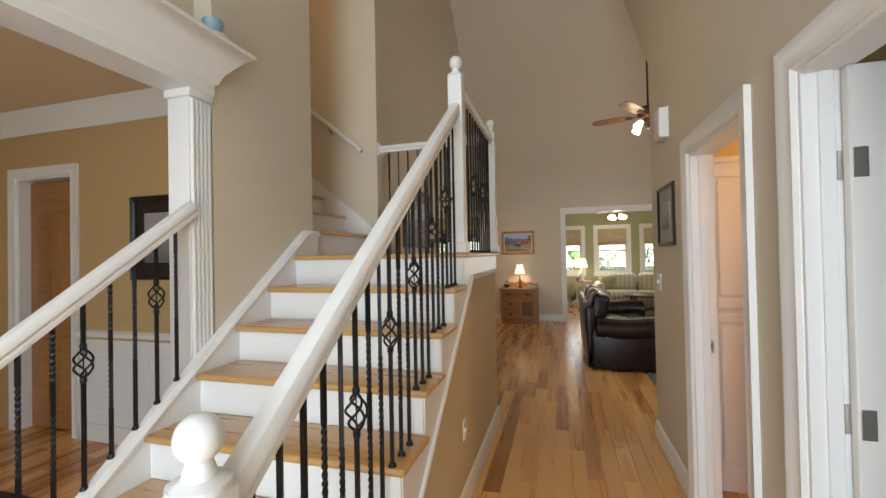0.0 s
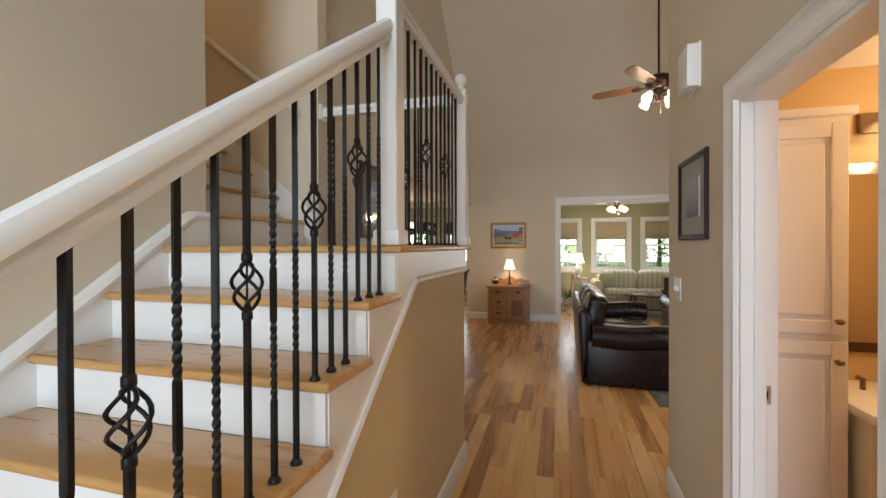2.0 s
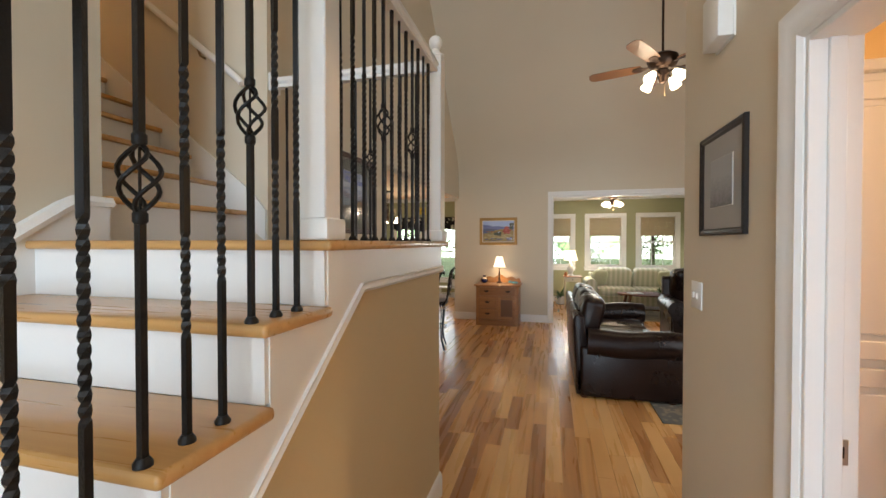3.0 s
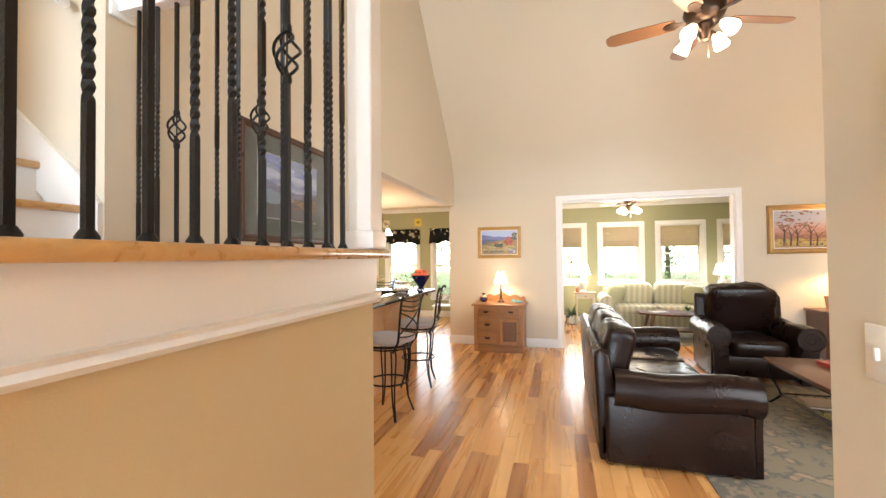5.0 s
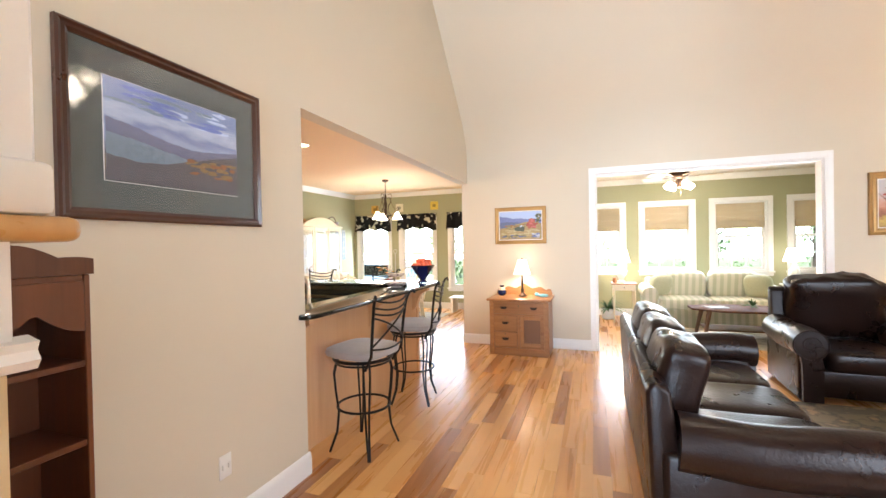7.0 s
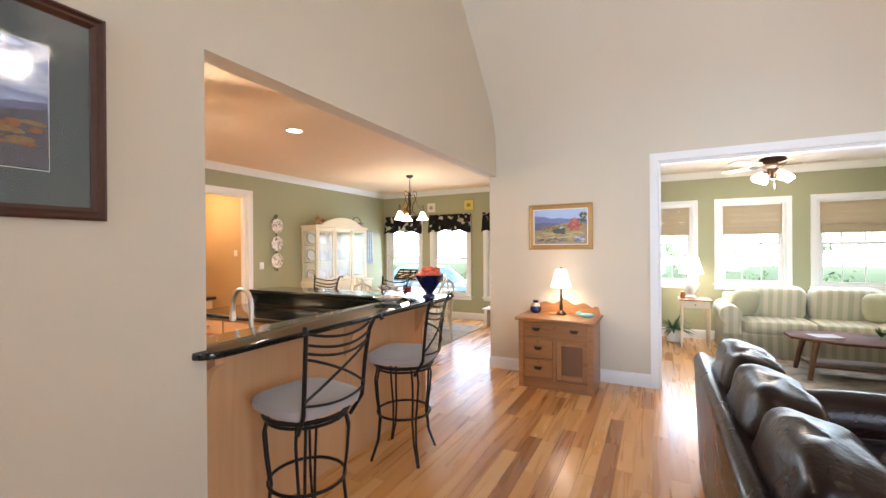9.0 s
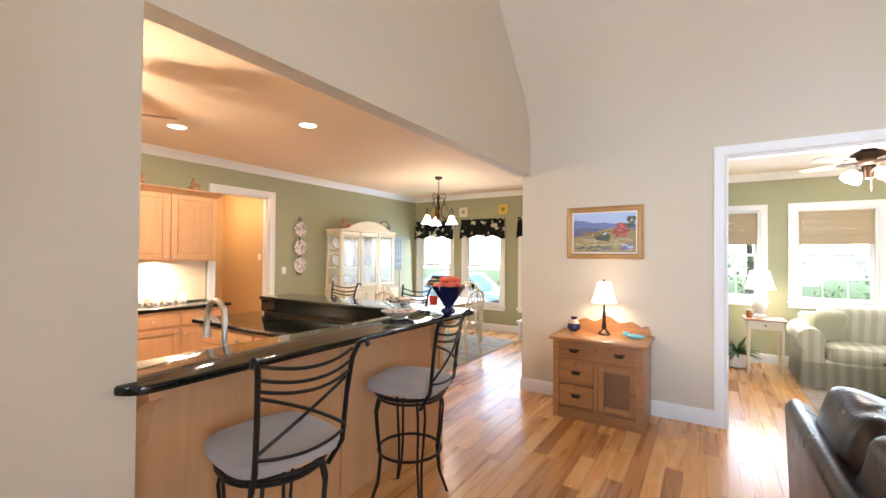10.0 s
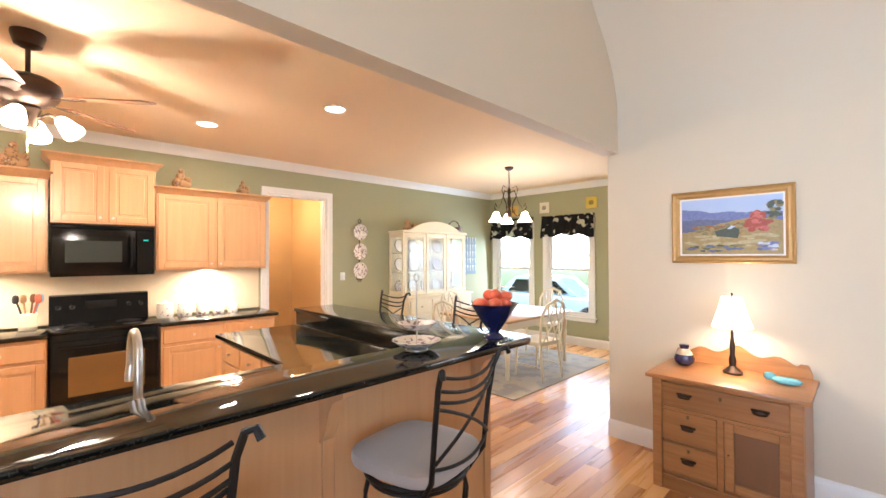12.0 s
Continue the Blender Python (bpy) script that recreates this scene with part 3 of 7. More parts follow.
# column and beam between foyer and dining room
col = thing("column", "white painted square column with fluted face", "column", kind="structure")
bm = B()
box(bm, -1.478, -1.338, 1.642, 1.785, 0, 2.40, 0.004)
part("shaft", bm, M_WHITE, col)
for i in range(5):
    a = 1.652 + i * 0.0252
    part("flute", prism(B(), [(-1.338, a), (-1.325, a + 0.004), (-1.325, a + 0.016), (-1.338, a + 0.020)], "z", 0.30, 2.38), M_WHITE, col)
part("capital", box(B(), -1.492, -1.318, 1.628, 1.786, 2.385, 2.435, 0.012, 2), M_WHITE, col)
bm = B()
r0 = [(-1.50, -2.5), (-1.31, -2.5), (-1.31, 1.785), (-1.50, 1.785)]
lv = [(0, 2.43), (0, 2.49), (0.014, 2.50), (0.032, 2.55), (0.09, 2.625), (0.132, 2.665), (0.148, 2.67), (0.148, 2.69)]
rings = []
for o, z in lv:
    rings.append([bm.verts.new((x + (o if x > -1.4 else -o * 0.4), y + (o if y > 0 else 0), z)) for x, y in r0])
for a, b in zip(rings, rings[1:]):
    for i in range(4):
        bm.faces.new((a[i], a[(i + 1) % 4], b[(i + 1) % 4], b[i]))
bm.faces.new(rings[0][::-1]), bm.faces.new(rings[-1])
bmesh.ops.recalc_face_normals(bm, faces=bm.faces[:])
structure("beam", bm, M_WHITE, "white painted beam with a deep crown and ledge", "beam")

# ---- stairs ----
RISE, GO, LAND = 0.1946, 0.268, 1.557
UP_GO, UP_X = 0.245, -1.33


def nose(k):
    return 2.42 - GO * (8 - k)


stairs = thing("stairs", "staircase with oak treads and white risers to a landing", "stairs", kind="structure")
for k in range(1, 8):
    y, z = nose(k), RISE * k
    bm = box(B(), -1.29, -0.072, y, y + GO + 0.035, z - 0.032, z, 0.012, 3)
    part("tread", bm, M_TREAD, stairs)
for k in range(1, 9):
    part("riser", box(B(), -1.29, -0.100, nose(k) + 0.03, nose(k) + 0.05, RISE * (k - 1), RISE * k - 0.03), M_WHITE, stairs)
prof = [(nose(1) + 0.045, 0)]
for k in range(1, 9):
    prof += [(nose(k) + 0.045, RISE * k - 0.031)] + ([(nose(k + 1) + 0.045, RISE * k - 0.031)] if k < 8 else [])
prof += [(3.79, LAND - 0.031), (3.79, 1.393), (2.69, 1.393), (0.85, 0)]
part("stringer", prism(B(), prof, "x", -0.23, -0.096), M_WHITE, stairs)
part("landing", box(B(), -1.33, -0.062, 2.42, 3.848, LAND - 0.031, LAND, 0.012, 3), M_TREAD, stairs, "oak landing board")
part("left_skirt", prism(B(), [(0.50, 0), (0.50, 0.185), (2.545, 1.698), (2.60, 1.73), (2.72, 1.73), (2.72, 0)], "x", -1.328, -1.285), M_WHITE, stairs)
bm = bar(B(), [(-1.305, 0.50, 0.185), (-1.305, 2.545, 1.698), (-1.305, 2.60, 1.73), (-1.305, 2.735, 1.73)], [(-0.03, -0.03), (0.03, -0.03), (0.034, -0.012), (0.026, 0.0), (0.02, 0.012), (-0.02, 0.012), (-0.026, 0.0), (-0.034, -0.012)])
part("skirt_cap", bm, M_WHITE, stairs)
for j in range(1, 12):
    x, z = UP_X - UP_GO * (j - 1), LAND + RISE * j
    part("tread", box(B(), x - UP_GO - 0.03, x + 0.025, 2.726, 3.661, z - 0.03, z, 0.01, 2), M_TREAD, stairs)
    part("riser", box(B(), x - 0.02, x, 2.726, 3.661, z - RISE, z - 0.03), M_WHITE, stairs)
part("upper_skirt", prism(B(), [(-1.225, LAND), (-1.225, LAND + 0.20), (-1.33, LAND + 0.32), (-4.1, LAND + 0.32 + 2.77 * RISE / UP_GO), (-4.1, LAND + 2.2)], "y", 3.643, 3.664), M_WHITE, stairs)
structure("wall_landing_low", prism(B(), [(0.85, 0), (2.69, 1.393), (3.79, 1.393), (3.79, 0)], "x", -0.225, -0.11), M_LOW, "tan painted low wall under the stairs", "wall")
structure("wall_landing_back", box(B(), -1.27, -0.225, 3.666, 3.79, 0, LAND - 0.032), M_WALL, "beige painted wall below the landing", "wall")
run("trim_stringer", [(-0.103, 0.85, 0.0), (-0.103, 2.69, 1.393), (-0.103, 3.81, 1.393)], [(-0.006, -0.02), (0.012, -0.02), (0.02, -0.008), (0.013, 0.003), (0.018, 0.014), (-0.006, 0.02)], "white moulding along the low wall", "moulding", 1)
run("baseboard_13", [(-0.11, 1.05, 0), (-0.11, 3.806, 0)], BASE, BB, "baseboard", 1)



def basket(x, y, z):
    """Four bent rods round a bar, between two collars."""
    bm = B()
    for a in range(4):
        pts = []
        for i in range(13):
            f = i / 12
            rr = 0.030 * math.sin(math.pi * f) ** 0.8 + 0.003
            th = math.pi / 2 * a + f * math.pi * 1.15
            pts.append((x + rr * math.cos(th), y + rr * math.sin(th), z - 0.058 + 0.116 * f))
        tube(bm, pts, 0.0042, 6)
    for s in (-1, 1):
        lathe(bm, [(0.008, z + s * 0.066 - 0.012), (0.012, z + s * 0.066 - 0.007), (0.012, z + s * 0.066 + 0.007), (0.008, z + s * 0.066 + 0.012)], x, y, 10)
    return bm


def baluster(parent, x, y, z0, z1, style):
    """A square iron bar, twisted in places (1, 2) or opened into a basket (0)."""
    zc = z0 + 0.49
    zones = {0: (), 1: ((0.20, 0.40), (0.52, 0.72)), 2: ((0.30, 0.62),)}[style]
    levels = []
    th = math.pi / 4
    steps = sorted({z0, z1, *(z0 + q for zn in zones for q in zn if z0 + q < z1), *((zc - 0.058, zc - 0.057, zc + 0.057, zc + 0.058) if style == 0 else ())})
    for p, q in zip(steps, steps[1:]):
        mid = (p + q) / 2 - z0
        tw = any(u < mid < v for u, v in zones)
        thin = style == 0 and abs((p + q) / 2 - zc) < 0.057
        n = max(1, int((q - p) / 0.008)) if tw else 1
        for i in range(n):
            levels.append((p + (q - p) * i / n, th, 0.0025 if thin else 0.0088))
            th += (q - p) / n * 2 * math.pi / 0.09 if tw else 0
        levels.append((q - 1e-5, th, 0.0025 if thin else 0.0088))
    bm = B()
    rings = [[bm.verts.new((x + w * math.cos(t + k * math.pi / 2), y + w * math.sin(t + k * math.pi / 2), zz)) for k in range(4)] for zz, t, w in levels]
    for a, b in zip(rings, rings[1:]):
        for k in range(4):
            bm.faces.new((a[k], a[(k + 1) % 4], b[(k + 1) % 4], b[k]))
    bm.faces.new(rings[0][::-1]), bm.faces.new(rings[-1])
    ob = part("baluster", bm, M_IRON, parent, smooth=30)
    if style == 0:
        part("basket", basket(x, y, zc), M_IRON, ob, smooth=40)
    part("shoe", lathe(B(), [(0.016, z0), (0.016, z0 + 0.006), (0.010, z0 + 0.016)], x, y, 10), M_IRON, ob)
    return ob


RAIL = [(-0.024, -0.040), (0.024, -0.040), (0.026, -0.024), (0.021, -0.018), (0.032, -0.006), (0.033, 0.010), (0.022, 0.028), (0.0, 0.034), (-0.022, 0.028), (-0.033, 0.010), (-0.032, -0.006), (-0.021, -0.018), (-0.026, -0.024)]


def newel(x, y, z0, z1, label):
    t = thing("newel_post", label, "newel post", "newel posts of the stairs", at=(x, y, z0))
    h = z1 - z0
    part("post", box(B(), -0.045, 0.045, -0.045, 0.045, 0.06, h - 0.13, 0.005), M_WHITE, t)
    bm = lathe(B(), [(0.036, h - 0.135), (0.052, h - 0.128), (0.052, h - 0.118), (0.03, h - 0.108), (0.026, h - 0.096)] + [(0.041 * math.sin(a), h - 0.043 - 0.043 * math.cos(a)) for a in [0.55 + 0.24 * i for i in range(11)]], 0, 0, 20)
    part("ball_cap", bm, M_WHITE, t)
    part("plinth", box(B(), -0.058, 0.058, -0.058, 0.058, 0, 0.065, 0.01, 2), M_WHITE, t)
    return t


RX = -0.125
newel(RX, 0.53, 0.0, 1.283, "white painted newel post with ball cap at the stair foot")
newel(RX, 2.468, LAND, 2.785, "white painted newel post with ball cap on the landing")
newel(RX, 3.765, LAND, 2.785, "white painted newel post with ball cap at the landing corner")
newel(-1.33, 0.50, 0.0, 1.2, "white painted newel post with ball cap on the dining side")


def rail_z(y):
    return 1.638 + 0.7276 * (y - 1.32)


rail = thing("stair_railing", "white handrail with black iron balusters along the stairs", "railing", "stair railings")
part("handrail", bar(B(), [(RX, 0.55, rail_z(0.55)), (RX, 2.445, rail_z(2.445))], RAIL), M_WHITE, rail)
for k in range(1, 8):
    for j in range(3):
        y = nose(k) + 0.018 + GO / 3 * j
        if 0.60 < y < 2.42:
            baluster(rail, RX, y, RISE * k, rail_z(y) - 0.035, 0 if j == 0 else j)
rail = thing("landing_railing", "white handrail with black iron balusters on the landing", "railing", "stair railings")
part("handrail", bar(B(), [(RX, 2.505, 2.595), (RX, 3.725, 2.595)], RAIL), M_WHITE, rail)
for i in range(12):
    y = 2.593 + i * 0.092
    baluster(rail, RX, y, LAND, 2.56, (0, 1, 2, 1)[i % 4] if i else 2)
rail = thing("landing_railing", "white handrail with rosette and black iron balusters behind the landing", "railing", "stair railings")
part("handrail", bar(B(), [(-1.205, 3.727, 2.595), (RX - 0.04, 3.727, 2.595)], RAIL), M_WHITE, rail)
part("rosette", box(B(), -1.221, -1.20, 3.674, 3.78, 2.53, 2.65, 0.008, 2), M_WHITE, rail)
for i in range(10):
    x = -1.12 + i * 0.098
    baluster(rail, x, 3.727, LAND, 2.56, (1, 2, 0, 2)[i % 4])
rail = thing("dining_side_railing", "white handrail with black iron balusters on the dining side", "railing", "stair railings")
part("handrail", bar(B(), [(-1.33, 0.54, 0.998), (-1.33, 1.645, 1.81)], RAIL), M_WHITE, rail)
for i in range(10):
    y = 0.62 + i * 0.102
    baluster(rail, -1.315, y, 0.195 + 0.74 * (y - 0.50), 0.998 + 0.735 * (y - 0.54) - 0.035, 0 if i % 3 == 2 else 1 + i % 2)
rail = thing("wall_handrail", "white painted handrail fixed to the stairwell wall", "handrail")
part("handrail", tube(B(), [(-1.36, 3.605, 2.56), (-1.40, 3.605, 2.605), (-4.0, 3.605, 2.605 + 2.60 * RISE / UP_GO)], 0.022, 10), M_WHITE, rail)
for x in (-1.7, -3.0):
    z = 2.605 - (x + 1.40) * RISE / UP_GO
    part("bracket", tube(B(), [(x, 3.665, z - 0.06), (x, 3.625, z - 0.06), (x, 3.605, z - 0.02)], 0.008, 8), M_BRASS, rail)


# ---- windows ----
def window(name, axis_y, a0, a1, z0, z1, out, label, grid=True):
    """A double-hung window in a wall across y: frame, sashes, muntins, panes, sill."""
    w = thing(name, label, "window", kind="structure")
    y0, y1 = axis_y + 0.03, axis_y + 0.09
    bm = B()
    for s in ((a0, a0 + 0.025, z0, z1), (a1 - 0.025, a1, z0, z1), (a0 + 0.025, a1 - 0.025, z0, z0 + 0.025), (a0 + 0.025, a1 - 0.025, z1 - 0.025, z1)):
        box(bm, s[0], s[1], axis_y - 0.002, axis_y + 0.118, s[2], s[3], 0.002)
    part("window_frame", bm, M_WHITE, w)
    zm = (z0 + z1) / 2
    for lo, hi, yy in ((z0 + 0.025, zm + 0.02, y0), (zm - 0.02, z1 - 0.025, y0 + 0.03)):
        bm = B()
        b0, b1 = a0 + 0.025, a1 - 0.025
        for s in ((b0, b0 + 0.04, lo, hi), (b1 - 0.04, b1, lo, hi), (b0 + 0.04, b1 - 0.04, lo, lo + 0.045), (b0 + 0.04, b1 - 0.04, hi - 0.04, hi)):
            box(bm, s[0], s[1], yy, yy + 0.028, s[2], s[3], 0.002)
        sash = part("sash", bm, M_WHITE, w)
        if grid:
            for i in (1, 2):
                x = b0 + (b1 - b0) * i / 3
                part("muntin", box(B(), x - 0.008, x + 0.008, yy + 0.006, yy + 0.022, lo + 0.045, hi - 0.04), M_WHITE, sash)
            zz = (lo + hi) / 2
            part("muntin", box(B(), b0 + 0.04, b1 - 0.04, yy + 0.007, yy + 0.021, zz - 0.008, zz + 0.008), M_WHITE, sash)
        pane = part("pane", box(B(), b0 + 0.035, b1 - 0.035, yy + 0.012, yy + 0.016, lo + 0.04, hi - 0.035), M_PANE, sash)
        pane.visible_shadow = False
    part("window_sill", box(B(), a0 - 0.11, a1 + 0.11, axis_y - 0.05, axis_y + 0.02, z0 - 0.028, z0, 0.006), M_WHITE, w)
    return w


for i, (a, b) in enumerate(SUN_W):
    window("window_%d" % (i + 1), 12.72, a, b, 0.92, 2.21, 1, "white double-hung sunroom window with muntins")
    casing("trim_window_%d" % (i + 1), "y", 12.72, -1, a, b, 2.21, 0.09, "white window casing", sill=0.92)
for i, (a, b) in enumerate(NOOK_W):
    window("window_%d" % (i + 5), 12.8, a, b, 0.50, 2.12, 1, "white double-hung breakfast nook window", grid=False)
    casing("trim_window_%d" % (i + 5), "y", 12.8, -1, a, b, 2.12, 0.08, "white window casing", sill=0.50)


# ---- outdoors ----
M_LAWN = shader("lawn_grass", (0.11, 0.145, 0.06), 0.9, vary=0.35, scale=0.8, fine=40, bump=0.2)
bm = B()
box(bm, -400, 400, -400, 400, -0.9, -0.45)
structure("ground", bm, M_LAWN, "mown green lawn around the house", "ground")


# ---- kitchen ----
def panel_door(axis, face, out, a0, a1, z0, z1, t=0.02, rail=0.055):
    """The pieces of a frame-and-panel door: its back, then stiles, rails and raised panel."""
    def b(a, c, d, e, p0, p1, bev):
        lo, hi = sorted((face + out * p0, face + out * p1))
        return box(B(), lo, hi, a, c, d, e, bev) if axis == "x" else box(B(), a, c, lo, hi, d, e, bev)
    return [("door", b(a0 + 0.001, a1 - 0.001, z0 + 0.001, z1 - 0.001, 0, t * 0.45, 0)),
            ("stile", b(a0, a0 + rail, z0, z1, t * 0.45, t, 0.003)), ("stile", b(a1 - rail, a1, z0, z1, t * 0.45, t, 0.003)),
            ("rail", b(a0 + rail, a1 - rail, z0, z0 + rail, t * 0.45, t, 0.003)), ("rail", b(a0 + rail, a1 - rail, z1 - rail, z1, t * 0.45, t, 0.003)),
            ("panel", b(a0 + rail + 0.02, a1 - rail - 0.02, z0 + rail + 0.02, z1 - rail - 0.02, t * 0.45, t * 0.9, 0.006))]


def hung(add, pieces, m, parent, panel=None):
    """Hangs a panelled door on its cabinet; add makes a part there."""
    d = add("door", pieces[0][1], panel or m, parent)
    for name, bm in pieces[1:]:
        add(name, bm, panel if panel and name == "panel" else m, d)
    return d


def cabinet(label, y0, y1, z0, z1, depth, doors, drawers=0, crown=False, wallx=-5.228):
    """A maple unit along the kitchen's side wall."""
    c = thing("kitchen_cabinet", label, "cabinet", "maple kitchen cabinets", at=(wallx, (y0 + y1) / 2, z0))
    ox, oy, oz = -wallx, -(y0 + y1) / 2, -z0

    def P(name, bm, m, parent=c):
        bmesh.ops.translate(bm, verts=bm.verts[:], vec=(ox, oy, oz))
        return part(name, bm, m, parent)
    f = wallx + depth
    kick = 0.1 if drawers else 0
    P("body", box(B(), wallx, f, y0 + 0.001, y1 - 0.001, z0 + kick, z1, 0.002), M_MAPLE)
    if kick:
        P("toe_kick", box(B(), wallx, f - 0.07, y0 + 0.001, y1 - 0.001, z0, z0 + kick), M_MAPLE)
    w = (y1 - y0) / doors
    top = z1 - 0.02
    for i in range(doors):
        a, b = y0 + i * w + 0.018, y0 + (i + 1) * w - 0.018
        if drawers:
            d = P("drawer", box(B(), f, f + 0.02, a, b, z1 - 0.17, z1 - 0.03, 0.005), M_MAPLE)
            bm = B()
            tube(bm, [(f + 0.02, (a + b) / 2, z1 - 0.1), (f + 0.045, (a + b) / 2, z1 - 0.1)], 0.007, 10, r2=0.014)
            P("knob", bm, M_NICKEL, d)
            top = z1 - 0.20
        d = hung(P, panel_door("x", f, 1, a, b, z0 + kick + 0.02, top), M_MAPLE, c)
        ky = b - 0.03 if i % 2 == 0 and doors > 1 else a + 0.03
        kz = top - 0.06 if drawers else z0 + 0.06
        bm = B()
        tube(bm, [(f + 0.02, ky, kz), (f + 0.045, ky, kz)], 0.006, 10, r2=0.013)
        P("knob", bm, M_NICKEL, d)
    if crown:
        bm = B()
        lv = [(0, z1 - 0.02), (0.01, z1 - 0.01), (0.05, z1 + 0.04), (0.06, z1 + 0.045), (0.06, z1 + 0.06)]
        rings = [[bm.verts.new(p) for p in ((wallx, y0 - o, z), (f + o, y0 - o, z), (f + o, y1 + o, z), (wallx, y1 + o, z))] for o, z in lv]
        for a, b in zip(rings, rings[1:]):
            for i in range(4):
                bm.faces.new((a[i], a[(i + 1) % 4], b[(i + 1) % 4], b[i]))
        bm.faces.new(rings[0][::-1]), bm.faces.new(rings[-1])
        bmesh.ops.recalc_face_normals(bm, faces=bm.faces[:])
        P("crown", bm, M_MAPLE)
    return c


cabinet("maple wall cabinet with two raised-panel doors", 6.945, 8.065, 1.425, 2.24, 0.32, 2, crown=True)
cabinet("maple wall cabinet over the microwave", 6.15, 6.935, 1.875, 2.45, 0.36, 2, crown=True)
cabinet("maple wall cabinet with raised-panel doors beside the microwave", 5.03, 6.14, 1.425, 2.28, 0.32, 2, crown=True)
cabinet("maple base cabinet with drawers beside the range", 6.945, 8.065, 0, 0.875, 0.60, 2, drawers=1)
cabinet("maple base cabinet with drawers", 5.03, 6.14, 0, 0.875, 0.60, 2, drawers=1)
for a, b in ((6.94, 8.10), (4.98, 6.145)):
    tagged(part("worktop", box(B(), -5.226, -4.60, a, b, 0.877, 0.915, 0.006, 2), M_GRANITE), "black polished granite worktop on maple cabinets", "worktop", "granite worktops")
M_SPLASH = shader("cream_wall_tile", (0.70, 0.58, 0.40), 0.35, vary=0.06)
sp = structure("trim_backsplash", box(B(), -5.229, -5.222, 4.98, 8.10, 0.92, 1.42), M_SPLASH, "cream tiled backsplash under the wall cabinets", "backsplash")

# range
rg = thing("range", "black electric range with oven window and control panel", "range", at=(-4.9, 6.54, 0))
part("body", box(B(), -0.32, 0.28, -0.385, 0.385, 0.03, 0.905, 0.008, 2), M_BLACK, rg)
part("cooktop", box(B(), -0.32, 0.31, -0.388, 0.388, 0.906, 0.926, 0.006, 2), M_BLACK, rg)
part("control_panel", prism(B(), [(-0.32, 0.926), (-0.24, 0.926), (-0.27, 1.19), (-0.32, 1.20)], "y", -0.385, 0.385), M_BLACK, rg)
door = part("oven_door", box(B(), 0.281, 0.315, -0.38, 0.38, 0.24, 0.84, 0.008, 2), M_BLACK, rg)
M_OVENGLASS = shader("bronze_oven_glass", (0.20, 0.12, 0.045), 0.12, 0.3, coat=0.5, bump=0)
part("oven_window", box(B(), 0.315, 0.318, -0.27, 0.27, 0.36, 0.70, 0.001), M_OVENGLASS, door)
part("door_handle", tube(B(), [(0.315, -0.33, 0.79), (0.36, -0.33, 0.79), (0.36, 0.33, 0.79), (0.315, 0.33, 0.79)], 0.012, 10), M_BLACK, door)
part("drawer", box(B(), 0.281, 0.312, -0.38, 0.38, 0.05, 0.22, 0.008, 2), M_BLACK, rg)
for y in (-0.32, -0.22, 0.22, 0.32):
    bm = B()
    tube(bm, [(-0.262, y, 1.08), (-0.235, y, 1.085)], 0.022, 14, r2=0.018)
    part("dial", bm, M_IRON, rg)
for x, y, r in ((-0.12, -0.2, 0.09), (-0.12, 0.2, 0.1), (0.14, -0.2, 0.11), (0.14, 0.2, 0.08)):
    part("burner", lathe(B(), [(r, 0.926), (r, 0.928), (r - 0.01, 0.929)], x, y, 24), M_IRON, rg)
part("display", box(B(), -0.262, -0.255, -0.12, 0.12, 1.06, 1.13), M_IRON, rg)
# microwave
mw = thing("microwave", "black over-the-range microwave with window", "microwave", at=(-5.228, 6.542, 1.385))
part("body", box(B(), 0, 0.36, -0.385, 0.385, 0, 0.475, 0.006, 2), M_BLACK, mw)
mdoor = part("door", box(B(), 0.361, 0.385, -0.383, 0.23, 0.01, 0.44, 0.008, 2), M_BLACK, mw)
part("window", box(B(), 0.385, 0.388, -0.29, 0.12, 0.13, 0.33, 0.001), shader("grey_mesh_glass", (0.03, 0.034, 0.03), 0.3, spec=0.3), mdoor)
part("door_handle", tube(B(), [(0.385, 0.185, 0.06), (0.42, 0.19, 0.1), (0.42, 0.19, 0.36), (0.385, 0.185, 0.40)], 0.011, 10), M_BLACK, mdoor)
part("keypad", box(B(), 0.361, 0.38, 0.235, 0.383, 0.01, 0.44, 0.006), M_BLACK, mw)
part("clock_display", box(B(), 0.380, 0.383, 0.290, 0.330, 0.338, 0.350), shader("green_clock_digits", (0.02, 0.1, 0.06), 0.3, emit=(0.1, 0.9, 0.6), strength=0.35), mw)
part("vent", box(B(), 0.361, 0.378, -0.383, 0.383, 0.445, 0.472, 0.004), M_BLACK, mw)

# peninsula
pen = thing("peninsula", "maple kitchen peninsula with raised bar wall", "peninsula", at=(-1.5, 6.8, 0))


def PP(name, bm, m, parent=pen, label=""):
    bmesh.ops.translate(bm, verts=bm.verts[:], vec=(1.5, -6.8, 0))
    return part(name, bm, m, parent, label)


